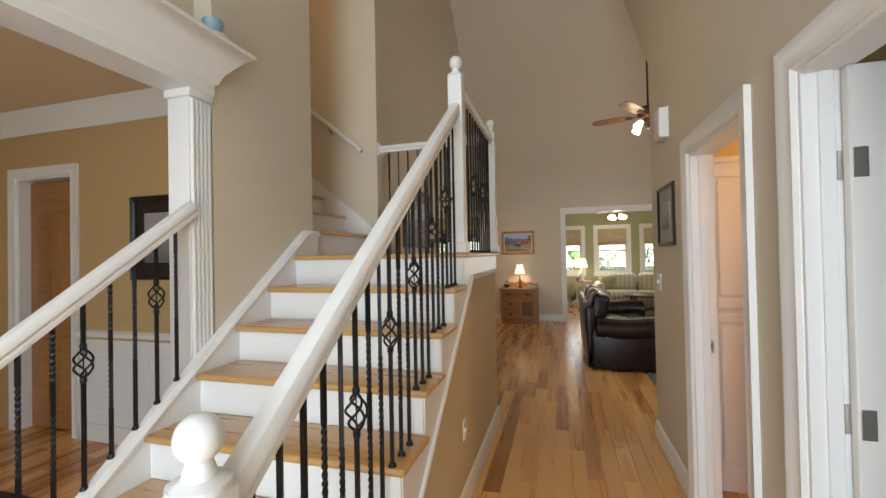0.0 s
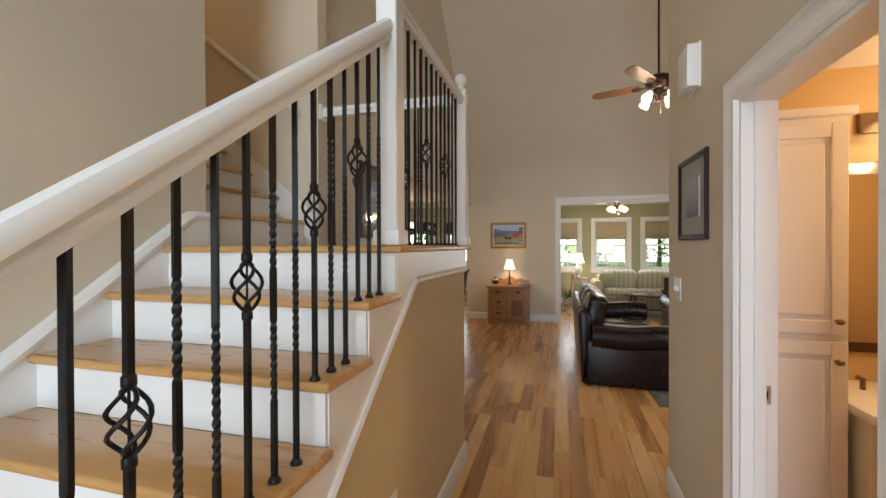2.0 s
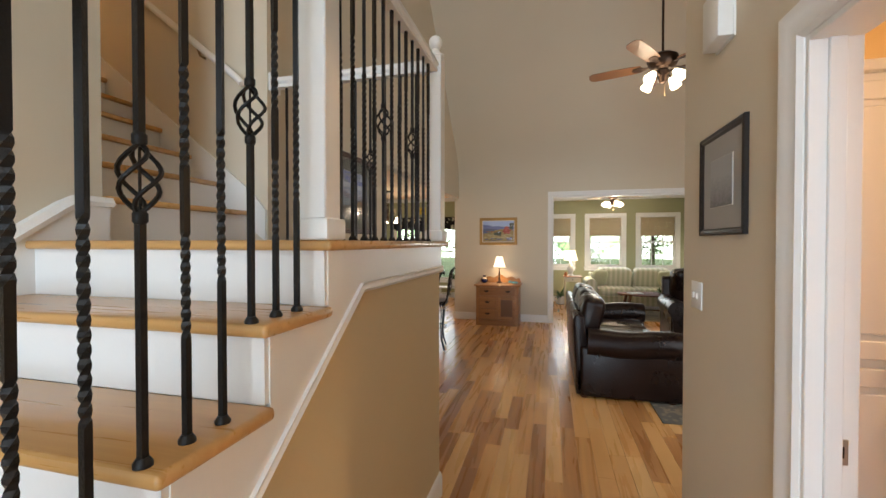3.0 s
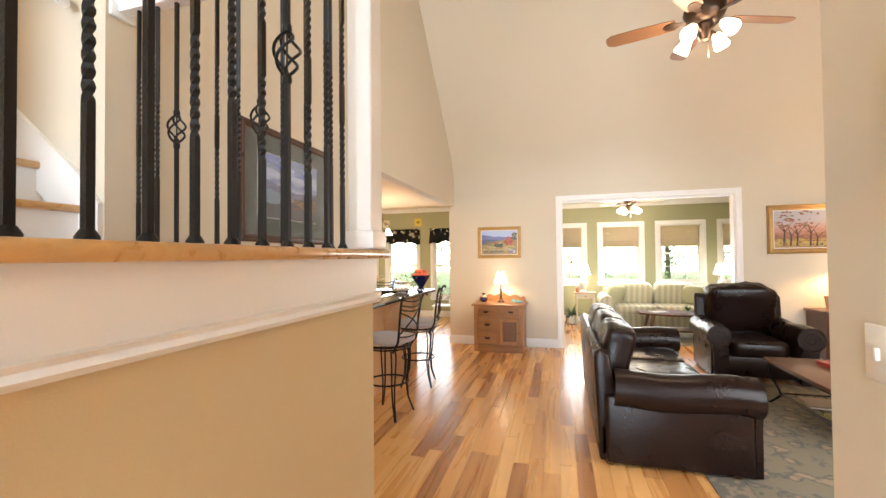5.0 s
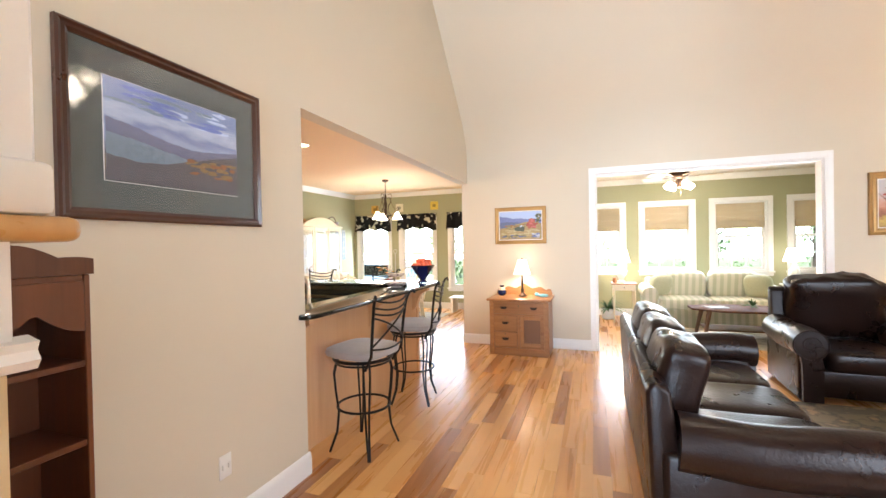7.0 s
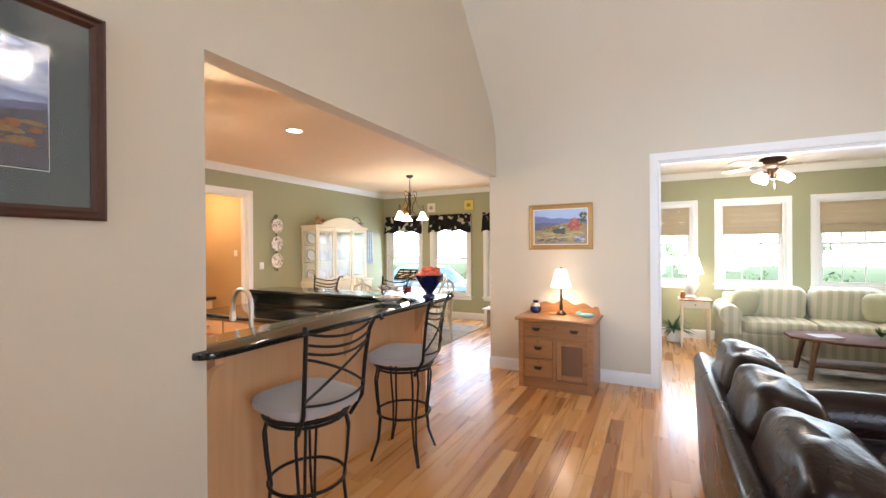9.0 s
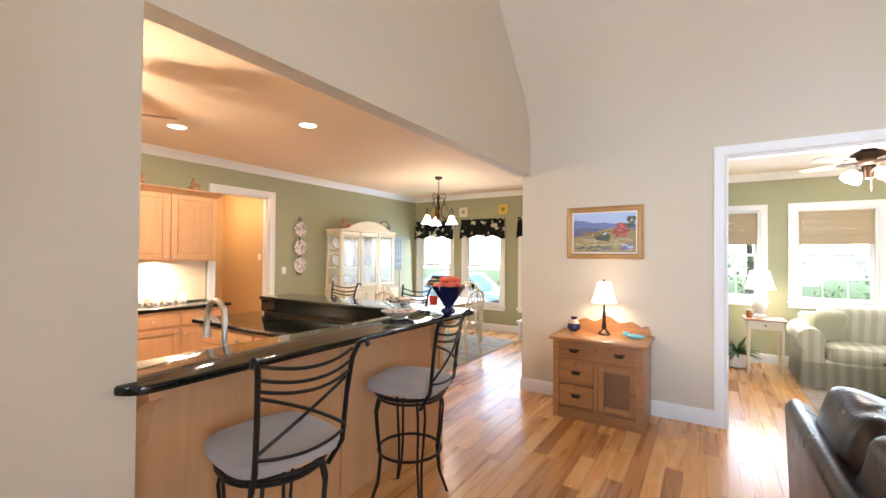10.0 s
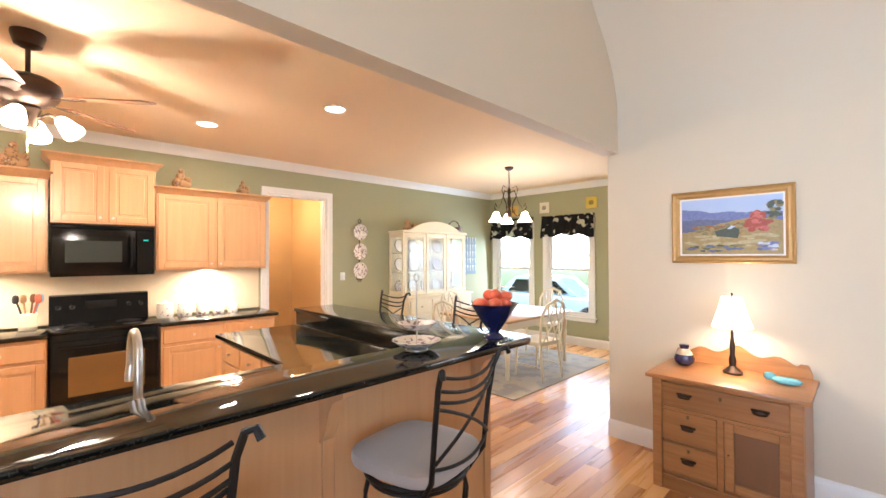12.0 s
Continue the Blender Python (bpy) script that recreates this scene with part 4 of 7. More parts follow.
PP("bar_panel", box(B(), -1.58, -1.47, 5.80, 8.12, 0, 1.035, 0.004), M_MAPLE)
PP("bar_panel", box(B(), -3.58, -1.58, 7.86, 8.12, 0, 1.035, 0.004), M_MAPLE)
for y in (5.80, 6.96, 8.06):
    PP("pilaster", box(B(), -1.469, -1.455, y, y + 0.06, 0, 1.03, 0.003), M_MAPLE)
PP("base", box(B(), -2.25, -1.58, 5.80, 7.20, 0.1, 0.872, 0.002), M_MAPLE)
PP("base", box(B(), -3.60, -1.58, 7.201, 7.858, 0.1, 0.872, 0.002), M_MAPLE)
PP("toe_kick", box(B(), -3.58, -2.3, 7.27, 7.80, 0, 0.1), M_MAPLE)
for i, a in enumerate((-3.58, -3.15, -2.72)):
    d = PP("drawer", box(B(), a + 0.015, a + 0.415, 7.181, 7.20, 0.71, 0.85, 0.005), M_MAPLE)
    PP("knob", tube(B(), [(a + 0.215, 7.18, 0.78), (a + 0.215, 7.155, 0.78)], 0.007, 10, r2=0.014), M_NICKEL, d)
    d = hung(PP, panel_door("y", 7.20, -1, a + 0.015, a + 0.415, 0.12, 0.69), M_MAPLE, pen)
    PP("knob", tube(B(), [(a + 0.37, 7.18, 0.64), (a + 0.37, 7.155, 0.64)], 0.006, 10, r2=0.013), M_NICKEL, d)


def corbel(y):
    poly = [(-1.47, 1.03), (-1.27, 1.03), (-1.27, 0.99)] + [(-1.30 - 0.10 * math.sin(t), 0.97 - 0.14 * (1 - math.cos(t))) for t in (0.2, 0.6, 1.0, 1.4)] + [(-1.42, 0.80), (-1.45, 0.76), (-1.47, 0.75)]
    return prism(B(), poly, "y", y - 0.03, y + 0.03)


for y in (5.86, 6.98, 7.98):
    PP("corbel", corbel(y), M_MAPLE)
# granite tops
bm = B()
arc = [(-1.19 - 0.10 * (1 - math.cos(t)), 5.72 + 0.10 * (1 - math.sin(t))) for t in [math.pi / 2 * i / 6 for i in range(7)]]
tip = [(-1.19 - 0.12 * (1 - math.cos(t)), 8.26 - 0.12 * (1 - math.sin(t))) for t in [math.pi / 2 * i / 6 for i in range(7)]]
poly = arc[::-1][::1] + tip + [(-3.62, 8.26), (-3.62, 7.83), (-1.57, 7.83), (-1.57, 5.795), (-1.405, 5.795), (-1.405, 5.72)]
prism(bm, poly, "z", 1.037, 1.072)
es = [e for e in bm.edges if abs(e.verts[0].co.z - e.verts[1].co.z) < 1e-5]
bmesh.ops.bevel(bm, geom=es, offset=0.009, segments=2, affect="EDGES", profile=0.5)
tagged(part("granite_counter", bm, M_GRANITE), "black polished granite raised bar top", "counter", "granite worktops")
bm = B()
prism(bm, [(-1.582, 5.80), (-2.29, 5.80), (-2.29, 7.15), (-3.64, 7.15), (-3.64, 7.84), (-1.582, 7.84)], "z", 0.875, 0.912)
es = [e for e in bm.edges if abs(e.verts[0].co.z - e.verts[1].co.z) < 1e-5]
bmesh.ops.bevel(bm, geom=es, offset=0.008, segments=2, affect="EDGES", profile=0.5)
tagged(part("worktop", bm, M_GRANITE), "black polished granite worktop of the peninsula", "worktop", "granite worktops")
tagged(part("splash_strip", box(B(), -3.60, -1.60, 7.842, 7.857, 0.915, 1.036), M_GRANITE), "black granite upstand behind the worktop", "upstand")
# faucet
fc = thing("faucet", "brushed nickel gooseneck kitchen faucet", "faucet", at=(-1.66, 6.33, 0.912))
part("base", lathe(B(), [(0.028, 0), (0.028, 0.02), (0.018, 0.05), (0.016, 0.10)], 0, 0, 16), M_NICKEL, fc)
pts = [(0, 0, 0.08), (0, 0, 0.27)] + [(-0.085 + 0.085 * math.cos(t), 0, 0.27 + 0.10 * math.sin(t)) for t in [math.pi * i / 10 for i in range(1, 11)]] + [(-0.172, 0, 0.22)]
part("spout", tube(B(), pts, 0.0145, 12), M_NICKEL, fc)
part("spray_head", lathe(B(), [(0.019, 0.165), (0.019, 0.20), (0.015, 0.225)], -0.172, 0, 14), M_NICKEL, fc)
part("lever", tube(B(), [(0.01, 0.02, 0.07), (0.02, 0.07, 0.10), (0.02, 0.09, 0.13)], 0.008, 8), M_NICKEL, fc)


# ---- bar stools ----
def stool(x, y, rz, label):
    t = thing("bar_stool", label, "stool", "bar stools at the peninsula", at=(x, y, 0), rz=rz)
    part("seat", puff(B(), (0, 0, 0.742), (0.47, 0.47, 0.085), 0.55, 28, 10), M_SEAT, t, "grey suede seat pad")
    bm = B()
    tube(bm, [(0.215 * math.cos(a), 0.215 * math.sin(a), 0.69) for a in [2 * math.pi * i / 28 for i in range(28)]], 0.012, 8, True)
    tube(bm, [(0.20 * math.cos(a), 0.20 * math.sin(a), 0.66) for a in [2 * math.pi * i / 28 for i in range(28)]], 0.008, 8, True)
    part("seat_ring", bm, M_IRON, t)
    for q in range(4):
        a = math.pi / 4 + q * math.pi / 2
        c, s = math.cos(a), math.sin(a)
        for o in (-0.022, 0.022):
            px, py = -s * o, c * o
            pts = [(0.19 * c + px, 0.19 * s + py, 0.685), (0.215 * c + px, 0.215 * s + py, 0.58), (0.205 * c + px * 0.8, 0.205 * s + py * 0.8, 0.45), (0.185 * c + px * 0.6, 0.185 * s + py * 0.6, 0.30), (0.20 * c + px * 0.4, 0.20 * s + py * 0.4, 0.15), (0.255 * c + px * 0.2, 0.255 * s + py * 0.2, 0.008)]
            part("leg", tube(B(), pts, 0.008, 8), M_IRON, t)
    part("foot_ring", tube(B(), [(0.195 * math.cos(a), 0.195 * math.sin(a), 0.33) for a in [2 * math.pi * i / 28 for i in range(28)]], 0.009, 8, True), M_IRON, t)
    # back: two posts, top scroll bars and crossed bars, on the -y side
    fx = lambda z: -0.215 - 0.10 * max(0, z - 0.7) - 0.05 * max(0, z - 0.95)
    for s in (-1, 1):
        pts = [(s * 0.165, -0.15, 0.64), (s * 0.185, fx(0.75), 0.75), (s * 0.19, fx(0.95), 0.95), (s * 0.20, fx(1.10), 1.10), (s * 0.215, fx(1.16) - 0.015, 1.165), (s * 0.235, fx(1.18) - 0.03, 1.175), (s * 0.245, fx(1.15) - 0.045, 1.150)]
        part("post", tube(B(), pts, 0.011, 8), M_IRON, t)

    def arch(z, sag, r=0.007):
        return tube(B(), [(0.192 * k, fx(z) - 0.035 * (1 - k * k), z - sag * (1 - k * k)) for k in [-1 + i / 5 for i in range(11)]], r, 8)
    for z, sag in ((1.14, 0.03), (1.09, 0.03), (1.05, 0.03), (0.80, 0.02)):
        part("crossbar", arch(z, sag), M_IRON, t)
    for s in (-1, 1):
        part("brace", tube(B(), [(s * 0.188 * k, fx(0.92) - 0.035 * (1 - k * k), 0.92 + 0.10 * k + 0.02 * (1 - k * k)) for k in [-1 + i / 4 for i in range(9)]], 0.007, 8), M_IRON, t)
    return t


stool(-1.10, 6.23, 82, "black iron swivel bar stool with grey suede seat")
stool(-1.13, 7.22, 100, "black iron swivel bar stool with grey suede seat")
stool(-3.37, 8.55, 180, "black iron swivel bar stool on the nook side of the bar")
stool(-2.36, 8.62, 172, "black iron swivel bar stool on the nook side of the bar")


# ---- living room ----
def leather_seat(name, label, category, W, D, arm, seats, at, rz, back_h=0.92, wide=0.0):
    """A leather sofa or armchair that faces -y; W wide along x, D deep."""
    t = thing(name, label, category, at=at, rz=rz)
    part("frame", box(B(), -W / 2 + 0.06, W / 2 - 0.06, -D / 2 + 0.06, D / 2 - 0.02, 0.06, 0.30, 0.02, 2), M_LEATHER, t)
    for s in (-1, 1):
        x = s * (W / 2 - arm / 2)
        bm = box(B(), x - arm / 2 + 0.03, x + arm / 2 - 0.03, -D / 2 + 0.02, D / 2 - 0.06, 0.025, 0.52, 0.03, 3)
        a = part("arm", bm, M_LEATHER, t)
        pts = [(x + s * 0.015, -D / 2 - 0.005 + (D - 0.12) * i / 6, 0.545 + 0.012 * math.sin(i * 1.3)) for i in range(7)]
        bm = tube(B(), pts, arm / 2 + 0.012, 22)
        part("arm_roll", bm, M_LEATHER, a)
        rad = arm / 2 + 0.012
        key = [(x - arm / 2 + 0.05, 0.03), (x + arm / 2 - 0.05, 0.03), (x + arm / 2 - 0.045, 0.36)] + [(x + s * 0.015 + rad * math.cos(q), 0.545 + rad * math.sin(q)) for q in [-1.0 + 5.14 * i / 18 for i in range(19)]] + [(x - arm / 2 + 0.045, 0.36)]
        bm = prism(B(), key, "y", -D / 2 - 0.022, -D / 2 + 0.02)
        part("arm_front", bm, M_LEATHER, a)
        bm = tube(B(), [(x + s * 0.015 + (arm / 2 - 0.045 - 0.004 * i) * math.cos(i * 0.55), -D / 2 - 0.024, 0.545 + (arm / 2 - 0.045 - 0.004 * i) * math.sin(i * 0.55)) for i in range(17)], 0.006, 6)
        part("scroll_welt", bm, M_LEATHER, a)
        bm = tube(B(), [(x + s * 0.015 + (arm / 2 + 0.004) * math.cos(q), -D / 2 - 0.024, 0.545 + (arm / 2 + 0.004) * math.sin(q)) for q in [2 * math.pi * i / 20 for i in range(20)]], 0.006, 6, True)
        part("piping", bm, M_LEATHER, a)
    sw = (W - 2 * arm) / seats
    for i in range(seats):
        cx = -W / 2 + arm + sw * (i + 0.5)
        part("seat_cushion", puff(B(), (cx, -0.08, 0.38), (sw - 0.01, D - 0.26, 0.21), 0.30, 32, 16, crease=0.012), M_LEATHER, t)
        tilt = Matrix.Rotation(radians(14), 3, "X")
        part("back_cushion", puff(B(), (cx, D / 2 - 0.17, back_h - (0.29 if wide else 0.23)), (sw - 0.005 + wide, 0.30 if wide else 0.25, 0.64 if wide else 0.50), 0.40, 44, 26, m=tilt, crease=0.036 if wide else 0.020), M_LEATHER, t)
    bm = prism(B(), [(D / 2 - 0.20, 0.03), (D / 2 - 0.02, 0.03), (D / 2 + 0.01, back_h - 0.16), (D / 2 - 0.03, back_h - 0.12), (D / 2 - 0.10, back_h - 0.16)], "x", -W / 2 + 0.06, W / 2 - 0.06)
    bmesh.ops.bevel(bm, geom=bm.edges[:], offset=0.02, segments=3, affect="EDGES", profile=0.5)
    part("back_frame", bm, M_LEATHER, t)
    for x in (-W / 2 + 0.1, W / 2 - 0.1):
        for y in (-D / 2 + 0.12, D / 2 - 0.1):
            part("foot", lathe(B(), [(0.03, 0), (0.045, 0.02), (0.045, 0.045), (0.03, 0.07)], x, y, 14), M_WALNUT, t)
    return t


leather_seat("sofa", "dark brown leather sofa with rolled arms", "sofa", 2.26, 1.02, 0.25, 3, (1.285, 6.765, 0), 90, back_h=0.96)
leather_seat("armchair", "dark brown leather armchair with rolled arms", "armchair", 1.12, 0.98, 0.25, 1, (2.84, 8.62, 0), -3, back_h=1.11, wide=0.18)

M_RUG = spotted("muted_floral_rug", (0.20, 0.17, 0.115), (0.10, 0.10, 0.085), 7, 0.5, 0.95, 6, third=(0.30, 0.22, 0.14))
rug = thing("rug", "muted brown and grey floral rug under the seating", "rug", at=(2.9, 6.75, 0))
part("field", box(B(), -1.20, 1.30, -1.3, 1.25, 0.001, 0.012, 0.004), M_RUG, rug)
part("border", box(B(), -1.42, 1.52, -1.5, 1.45, 0.0005, 0.009, 0.003), spotted("rug_border", (0.13, 0.115, 0.09), (0.24, 0.19, 0.13), 11, 0.52, 0.95, 6), rug)

# coffee table
ct = thing("coffee_table", "brown wooden coffee table with iron legs and slatted shelf", "coffee table", at=(2.95, 6.70, 0.012))
part("tabletop", box(B(), -0.44, 0.44, -0.70, 0.70, 0.44, 0.475, 0.008, 2), M_TABLE, ct)
part("apron", box(B(), -0.41, 0.41, -0.67, 0.67, 0.415, 0.44), M_IRON, ct)
for sx in (-1, 1):
    for sy in (-1, 1):
        pts = [(sx * 0.40, sy * 0.66, 0.43), (sx * 0.41, sy * 0.69, 0.34), (sx * 0.36, sy * 0.60, 0.20), (sx * 0.34, sy * 0.58, 0.13), (sx * 0.39, sy * 0.66, 0.04), (sx * 0.43, sy * 0.71, 0.012), (sx * 0.42, sy * 0.73, 0.03)]
        part("leg", tube(B(), pts, 0.011, 8), M_IRON, ct)
for i in range(9):
    x = -0.32 + 0.08 * i
    part("shelf_bar", tube(B(), [(x, -0.60, 0.14), (x, 0.60, 0.14)], 0.006, 6), M_IRON, ct)
part("shelf_frame", tube(B(), [(-0.35, -0.60, 0.14), (0.35, -0.60, 0.14), (0.35, 0.60, 0.14), (-0.35, 0.60, 0.14)], 0.008, 6, True), M_IRON, ct)


def book(x, y, z, w, d, h, rz, color, label):
    b = thing("book", label, "book", "books in the living room", at=(x, y, z), rz=rz)
    m = shader("book_cover", color, 0.5, vary=0.1)
    part("cover", box(B(), -w / 2, w / 2, -d / 2, d / 2, 0, 0.004), m, b)
    part("cover", box(B(), -w / 2, w / 2, -d / 2, d / 2, h - 0.004, h), m, b)
    part("spine", box(B(), -w / 2 - 0.003, -w / 2 + 0.001, -d / 2, d / 2, 0, h), m, b)
    part("pages", box(B(), -w / 2 + 0.002, w / 2 - 0.006, -d / 2 + 0.005, d / 2 - 0.005, 0.004, h - 0.004), M_CHINA, b)


book(2.98, 7.03, 0.488, 0.22, 0.30, 0.035, 12, (0.35, 0.04, 0.03), "red hardback book on the coffee table")
book(2.78, 6.98, 0.16, 0.24, 0.30, 0.02, -8, (0.30, 0.22, 0.15), "magazine on the coffee table shelf")
book(2.78, 6.53, 0.16, 0.24, 0.30, 0.03, 5, (0.35, 0.30, 0.10), "yellowish book on the coffee table shelf")


# ---- pictures ----
def framed(name, label, axis, face, out, a0, a1, z0, z1, fw, fmat, canvas, mat=None, mw=0.0, liner=None, depth=0.03, glazed=False):
    """A framed picture on a wall: mitred frame, liner or mount, canvas, and glass where it is glazed."""
    t = thing(name, label, "picture", "framed pictures on the walls")

    def slab(a, b, c, d, p0, p1, bev=0.0):
        bm = B()
        lo, hi = sorted((face + out * p0, face + out * p1))
        return box(bm, lo, hi, a, b, c, d, bev) if axis == "x" else box(bm, a, b, lo, hi, c, d, bev)

    def ring(o, w, prof):
        bm = B()
        rings = []
        for a, z, sa, sz in ((a0 + o, z0 + o, 1, 1), (a0 + o, z1 - o, 1, -1), (a1 - o, z1 - o, -1, -1), (a1 - o, z0 + o, -1, 1)):
            row = []
            for s, d in prof:
                q = (a + sa * s * w, z + sz * s * w)
                row.append(bm.verts.new((face + out * d, q[0], q[1]) if axis == "x" else (q[0], face + out * d, q[1])))
            rings.append(row)
        n = len(prof)
        for i in range(4):
            p, q = rings[i], rings[(i + 1) % 4]
            for j in range(n):
                bm.faces.new((p[j], p[(j + 1) % n], q[(j + 1) % n], q[j]))
        bmesh.ops.recalc_face_normals(bm, faces=bm.faces[:])
        return bm
    part("frame", ring(0, fw, [(0, 0.001), (0, depth * 0.8), (0.2, depth), (0.45, depth * 0.75), (0.7, depth * 0.85), (1, depth * 0.5), (1, 0.001)]), fmat, t)
    o = fw
    if liner:
        part("liner", ring(o, 0.012, [(0, 0.002), (0, depth * 0.45), (1, depth * 0.4), (1, 0.002)]), liner, t)
        o += 0.012
    if mat:
        part("mount", slab(a0 + o, a1 - o, z0 + o, z1 - o, 0.003, 0.007), mat, t)
        o += mw
        part("mount_edge", slab(a0 + o - 0.0025, a1 - o + 0.0025, z0 + o - 0.0025, z1 - o + 0.0025, 0.007, 0.009), M_CHINA, t)
    part("canvas", slab(a0 + o, a1 - o, z0 + o, z1 - o, 0.009, 0.0115), canvas, t)
    if glazed:
        g = part("glazing", slab(a0 + fw, a1 - fw, z0 + fw, z1 - fw, 0.013, 0.015), M_GLAZE, t)
        g.visible_shadow = False
    return t


M_GILT = shader("gilt_frame", (0.42, 0.25, 0.085), 0.38, 0.35, 0.25, 14, 90, 0.12)
M_DARKFRAME = shader("dark_red_brown_frame", (0.055, 0.018, 0.010), 0.3, 0, 0.3, 8, 80, 0.05, coat=0.3)
M_BLACKFRAME = shader("black_frame", (0.016, 0.013, 0.012), 0.35, 0, 0.3, 8, 80, 0.04)
M_MOUNT = shader("grey_green_mount", (0.085, 0.095, 0.085), 0.9, vary=0.05)
M_PALEMOUNT = shader("pale_grey_mount", (0.36, 0.35, 0.33), 0.9, vary=0.05)
P_BARN = picture("barn_valley_painting", [(0.10, (0.12, 0.12, 0.10)), (0.22, (0.42, 0.36, 0.14)), (0.34, (0.36, 0.27, 0.10)), (0.44, (0.28, 0.15, 0.06)), (0.52, (0.12, 0.14, 0.15)), (0.60, (0.10, 0.13, 0.30)), (0.72, (0.22, 0.27, 0.48)), (0.80, (0.50, 0.58, 0.74)), (0.95, (0.40, 0.52, 0.78))], 2, 0.28, 5)
P_AUTUMN = picture("autumn_trees_painting", [(0.12, (0.16, 0.09, 0.05)), (0.24, (0.38, 0.25, 0.08)), (0.36, (0.55, 0.40, 0.10)), (0.46, (0.25, 0.10, 0.06)), (0.58, (0.45, 0.20, 0.13)), (0.75, (0.55, 0.32, 0.24)), (0.95, (0.50, 0.48, 0.50))], 2, 0.42, 9)
P_HILLS = picture("misty_hills_print", [(0.10, (0.05, 0.045, 0.05)), (0.24, (0.07, 0.06, 0.06)), (0.36, (0.20, 0.13, 0.06)), (0.46, (0.12, 0.11, 0.12)), (0.56, (0.20, 0.24, 0.34)), (0.66, (0.32, 0.36, 0.48)), (0.76, (0.16, 0.20, 0.34)), (0.86, (0.42, 0.45, 0.54)), (0.98, (0.20, 0.25, 0.40))], 2, 0.34, 4, rough=0.3)
P_DRAWING = picture("grey_drawing", [(0.2, (0.10, 0.10, 0.10)), (0.5, (0.22, 0.22, 0.22)), (0.9, (0.34, 0.34, 0.34))], 2, 0.5, 7)
framed("painting", "gilt-framed painting of a barn in an autumn valley", "y", BACK, -1, -0.842, -0.097, 1.505, 2.045, 0.055, M_GILT, P_BARN, liner=M_CHINA)
framed("painting", "gilt-framed painting of autumn trees", "y", BACK, -1, 3.49, 4.50, 1.53, 2.24, 0.075, M_GILT, P_AUTUMN, liner=M_CHINA, depth=0.05)
framed("picture", "large dark-framed print of misty hills with grey-green mount", "x", KITCHEN, 1, 4.435, 5.40, 1.635, 2.37, 0.045, M_DARKFRAME, P_HILLS, M_MOUNT, 0.115, glazed=True)
framed("picture", "small black-framed drawing with pale mount in the hall", "x", HALL, -1, 3.047, 3.50, 1.58, 2.012, 0.028, M_BLACKFRAME, P_DRAWING, M_PALEMOUNT, 0.09, depth=0.02)
framed("picture", "black-framed picture with pale mount in the dining room", "y", 2.595, -1, -2.97, -2.31, 1.386, 2.074, 0.045, M_BLACKFRAME, P_DRAWING, M_BLACKFRAME, 0.10)
# patches painted on the barn picture
tr = bpy.data.objects["painting"]


rd = random.Random(12)
PAINTS = {"red_leaves": (0.34, 0.085, 0.06), "rust_leaves": (0.27, 0.12, 0.05), "ochre_grass": (0.34, 0.26, 0.12), "dark_shrub": (0.07, 0.09, 0.07), "blue_shade": (0.12, 0.14, 0.26), "blue_hill": (0.16, 0.20, 0.44), "pale_grass": (0.44, 0.38, 0.22), "dull_grass": (0.22, 0.20, 0.10), "pale_sky": (0.50, 0.56, 0.70), "rose_leaves": (0.50, 0.14, 0.13), "dusk_hill": (0.13, 0.13, 0.20), "pale_mist": (0.20, 0.25, 0.29), "dusk_ground": (0.115, 0.10, 0.105), "amber_slope": (0.26, 0.17, 0.07)}
PAINT_M = {k: shader("paint_" + k, v, 0.5, vary=0.35, scale=60) for k, v in PAINTS.items()}


def daubs(parent, kinds, n, box_, size, y, axis="y", slim=0.55):
    """Strokes of paint on a picture, each lying over the last; box_: along, up."""
    step = -0.00004 if axis == "y" else 0.00004
    for i in range(n):
        k = rd.choice(kinds)
        cx, cz = rd.uniform(box_[0], box_[1]), rd.uniform(box_[2], box_[3])
        rx, rz = size * rd.uniform(0.6, 1.5), size * slim * rd.uniform(0.6, 1.3)
        pts = [(cx + rx * math.cos(q) * rd.uniform(0.7, 1.1), cz + rz * math.sin(q) * rd.uniform(0.7, 1.1)) for q in [2 * math.pi * j / 9 for j in range(9)]]
        yy = y + step * i
        part("daub", prism(B(), pts, axis, yy, yy + 0.0006), PAINT_M[k], parent, smooth=0)


def ridge(parent, kind, a0, a1, base, heights, y, axis="y"):
    """A painted hill line: a flat patch whose top follows the heights given."""
    n = 40
    top = []
    for i in range(n + 1):
        f = i / n * (len(heights) - 1)
        k = min(int(f), len(heights) - 2)
        top.append((a0 + (a1 - a0) * i / n, heights[k] + (heights[k + 1] - heights[k]) * (f - k) + rd.uniform(-0.003, 0.003)))
    part("painted_hill", prism(B(), [(a0, base)] + top + [(a1, base)], axis, y, y + 0.0006), PAINT_M[kind], parent, smooth=0)


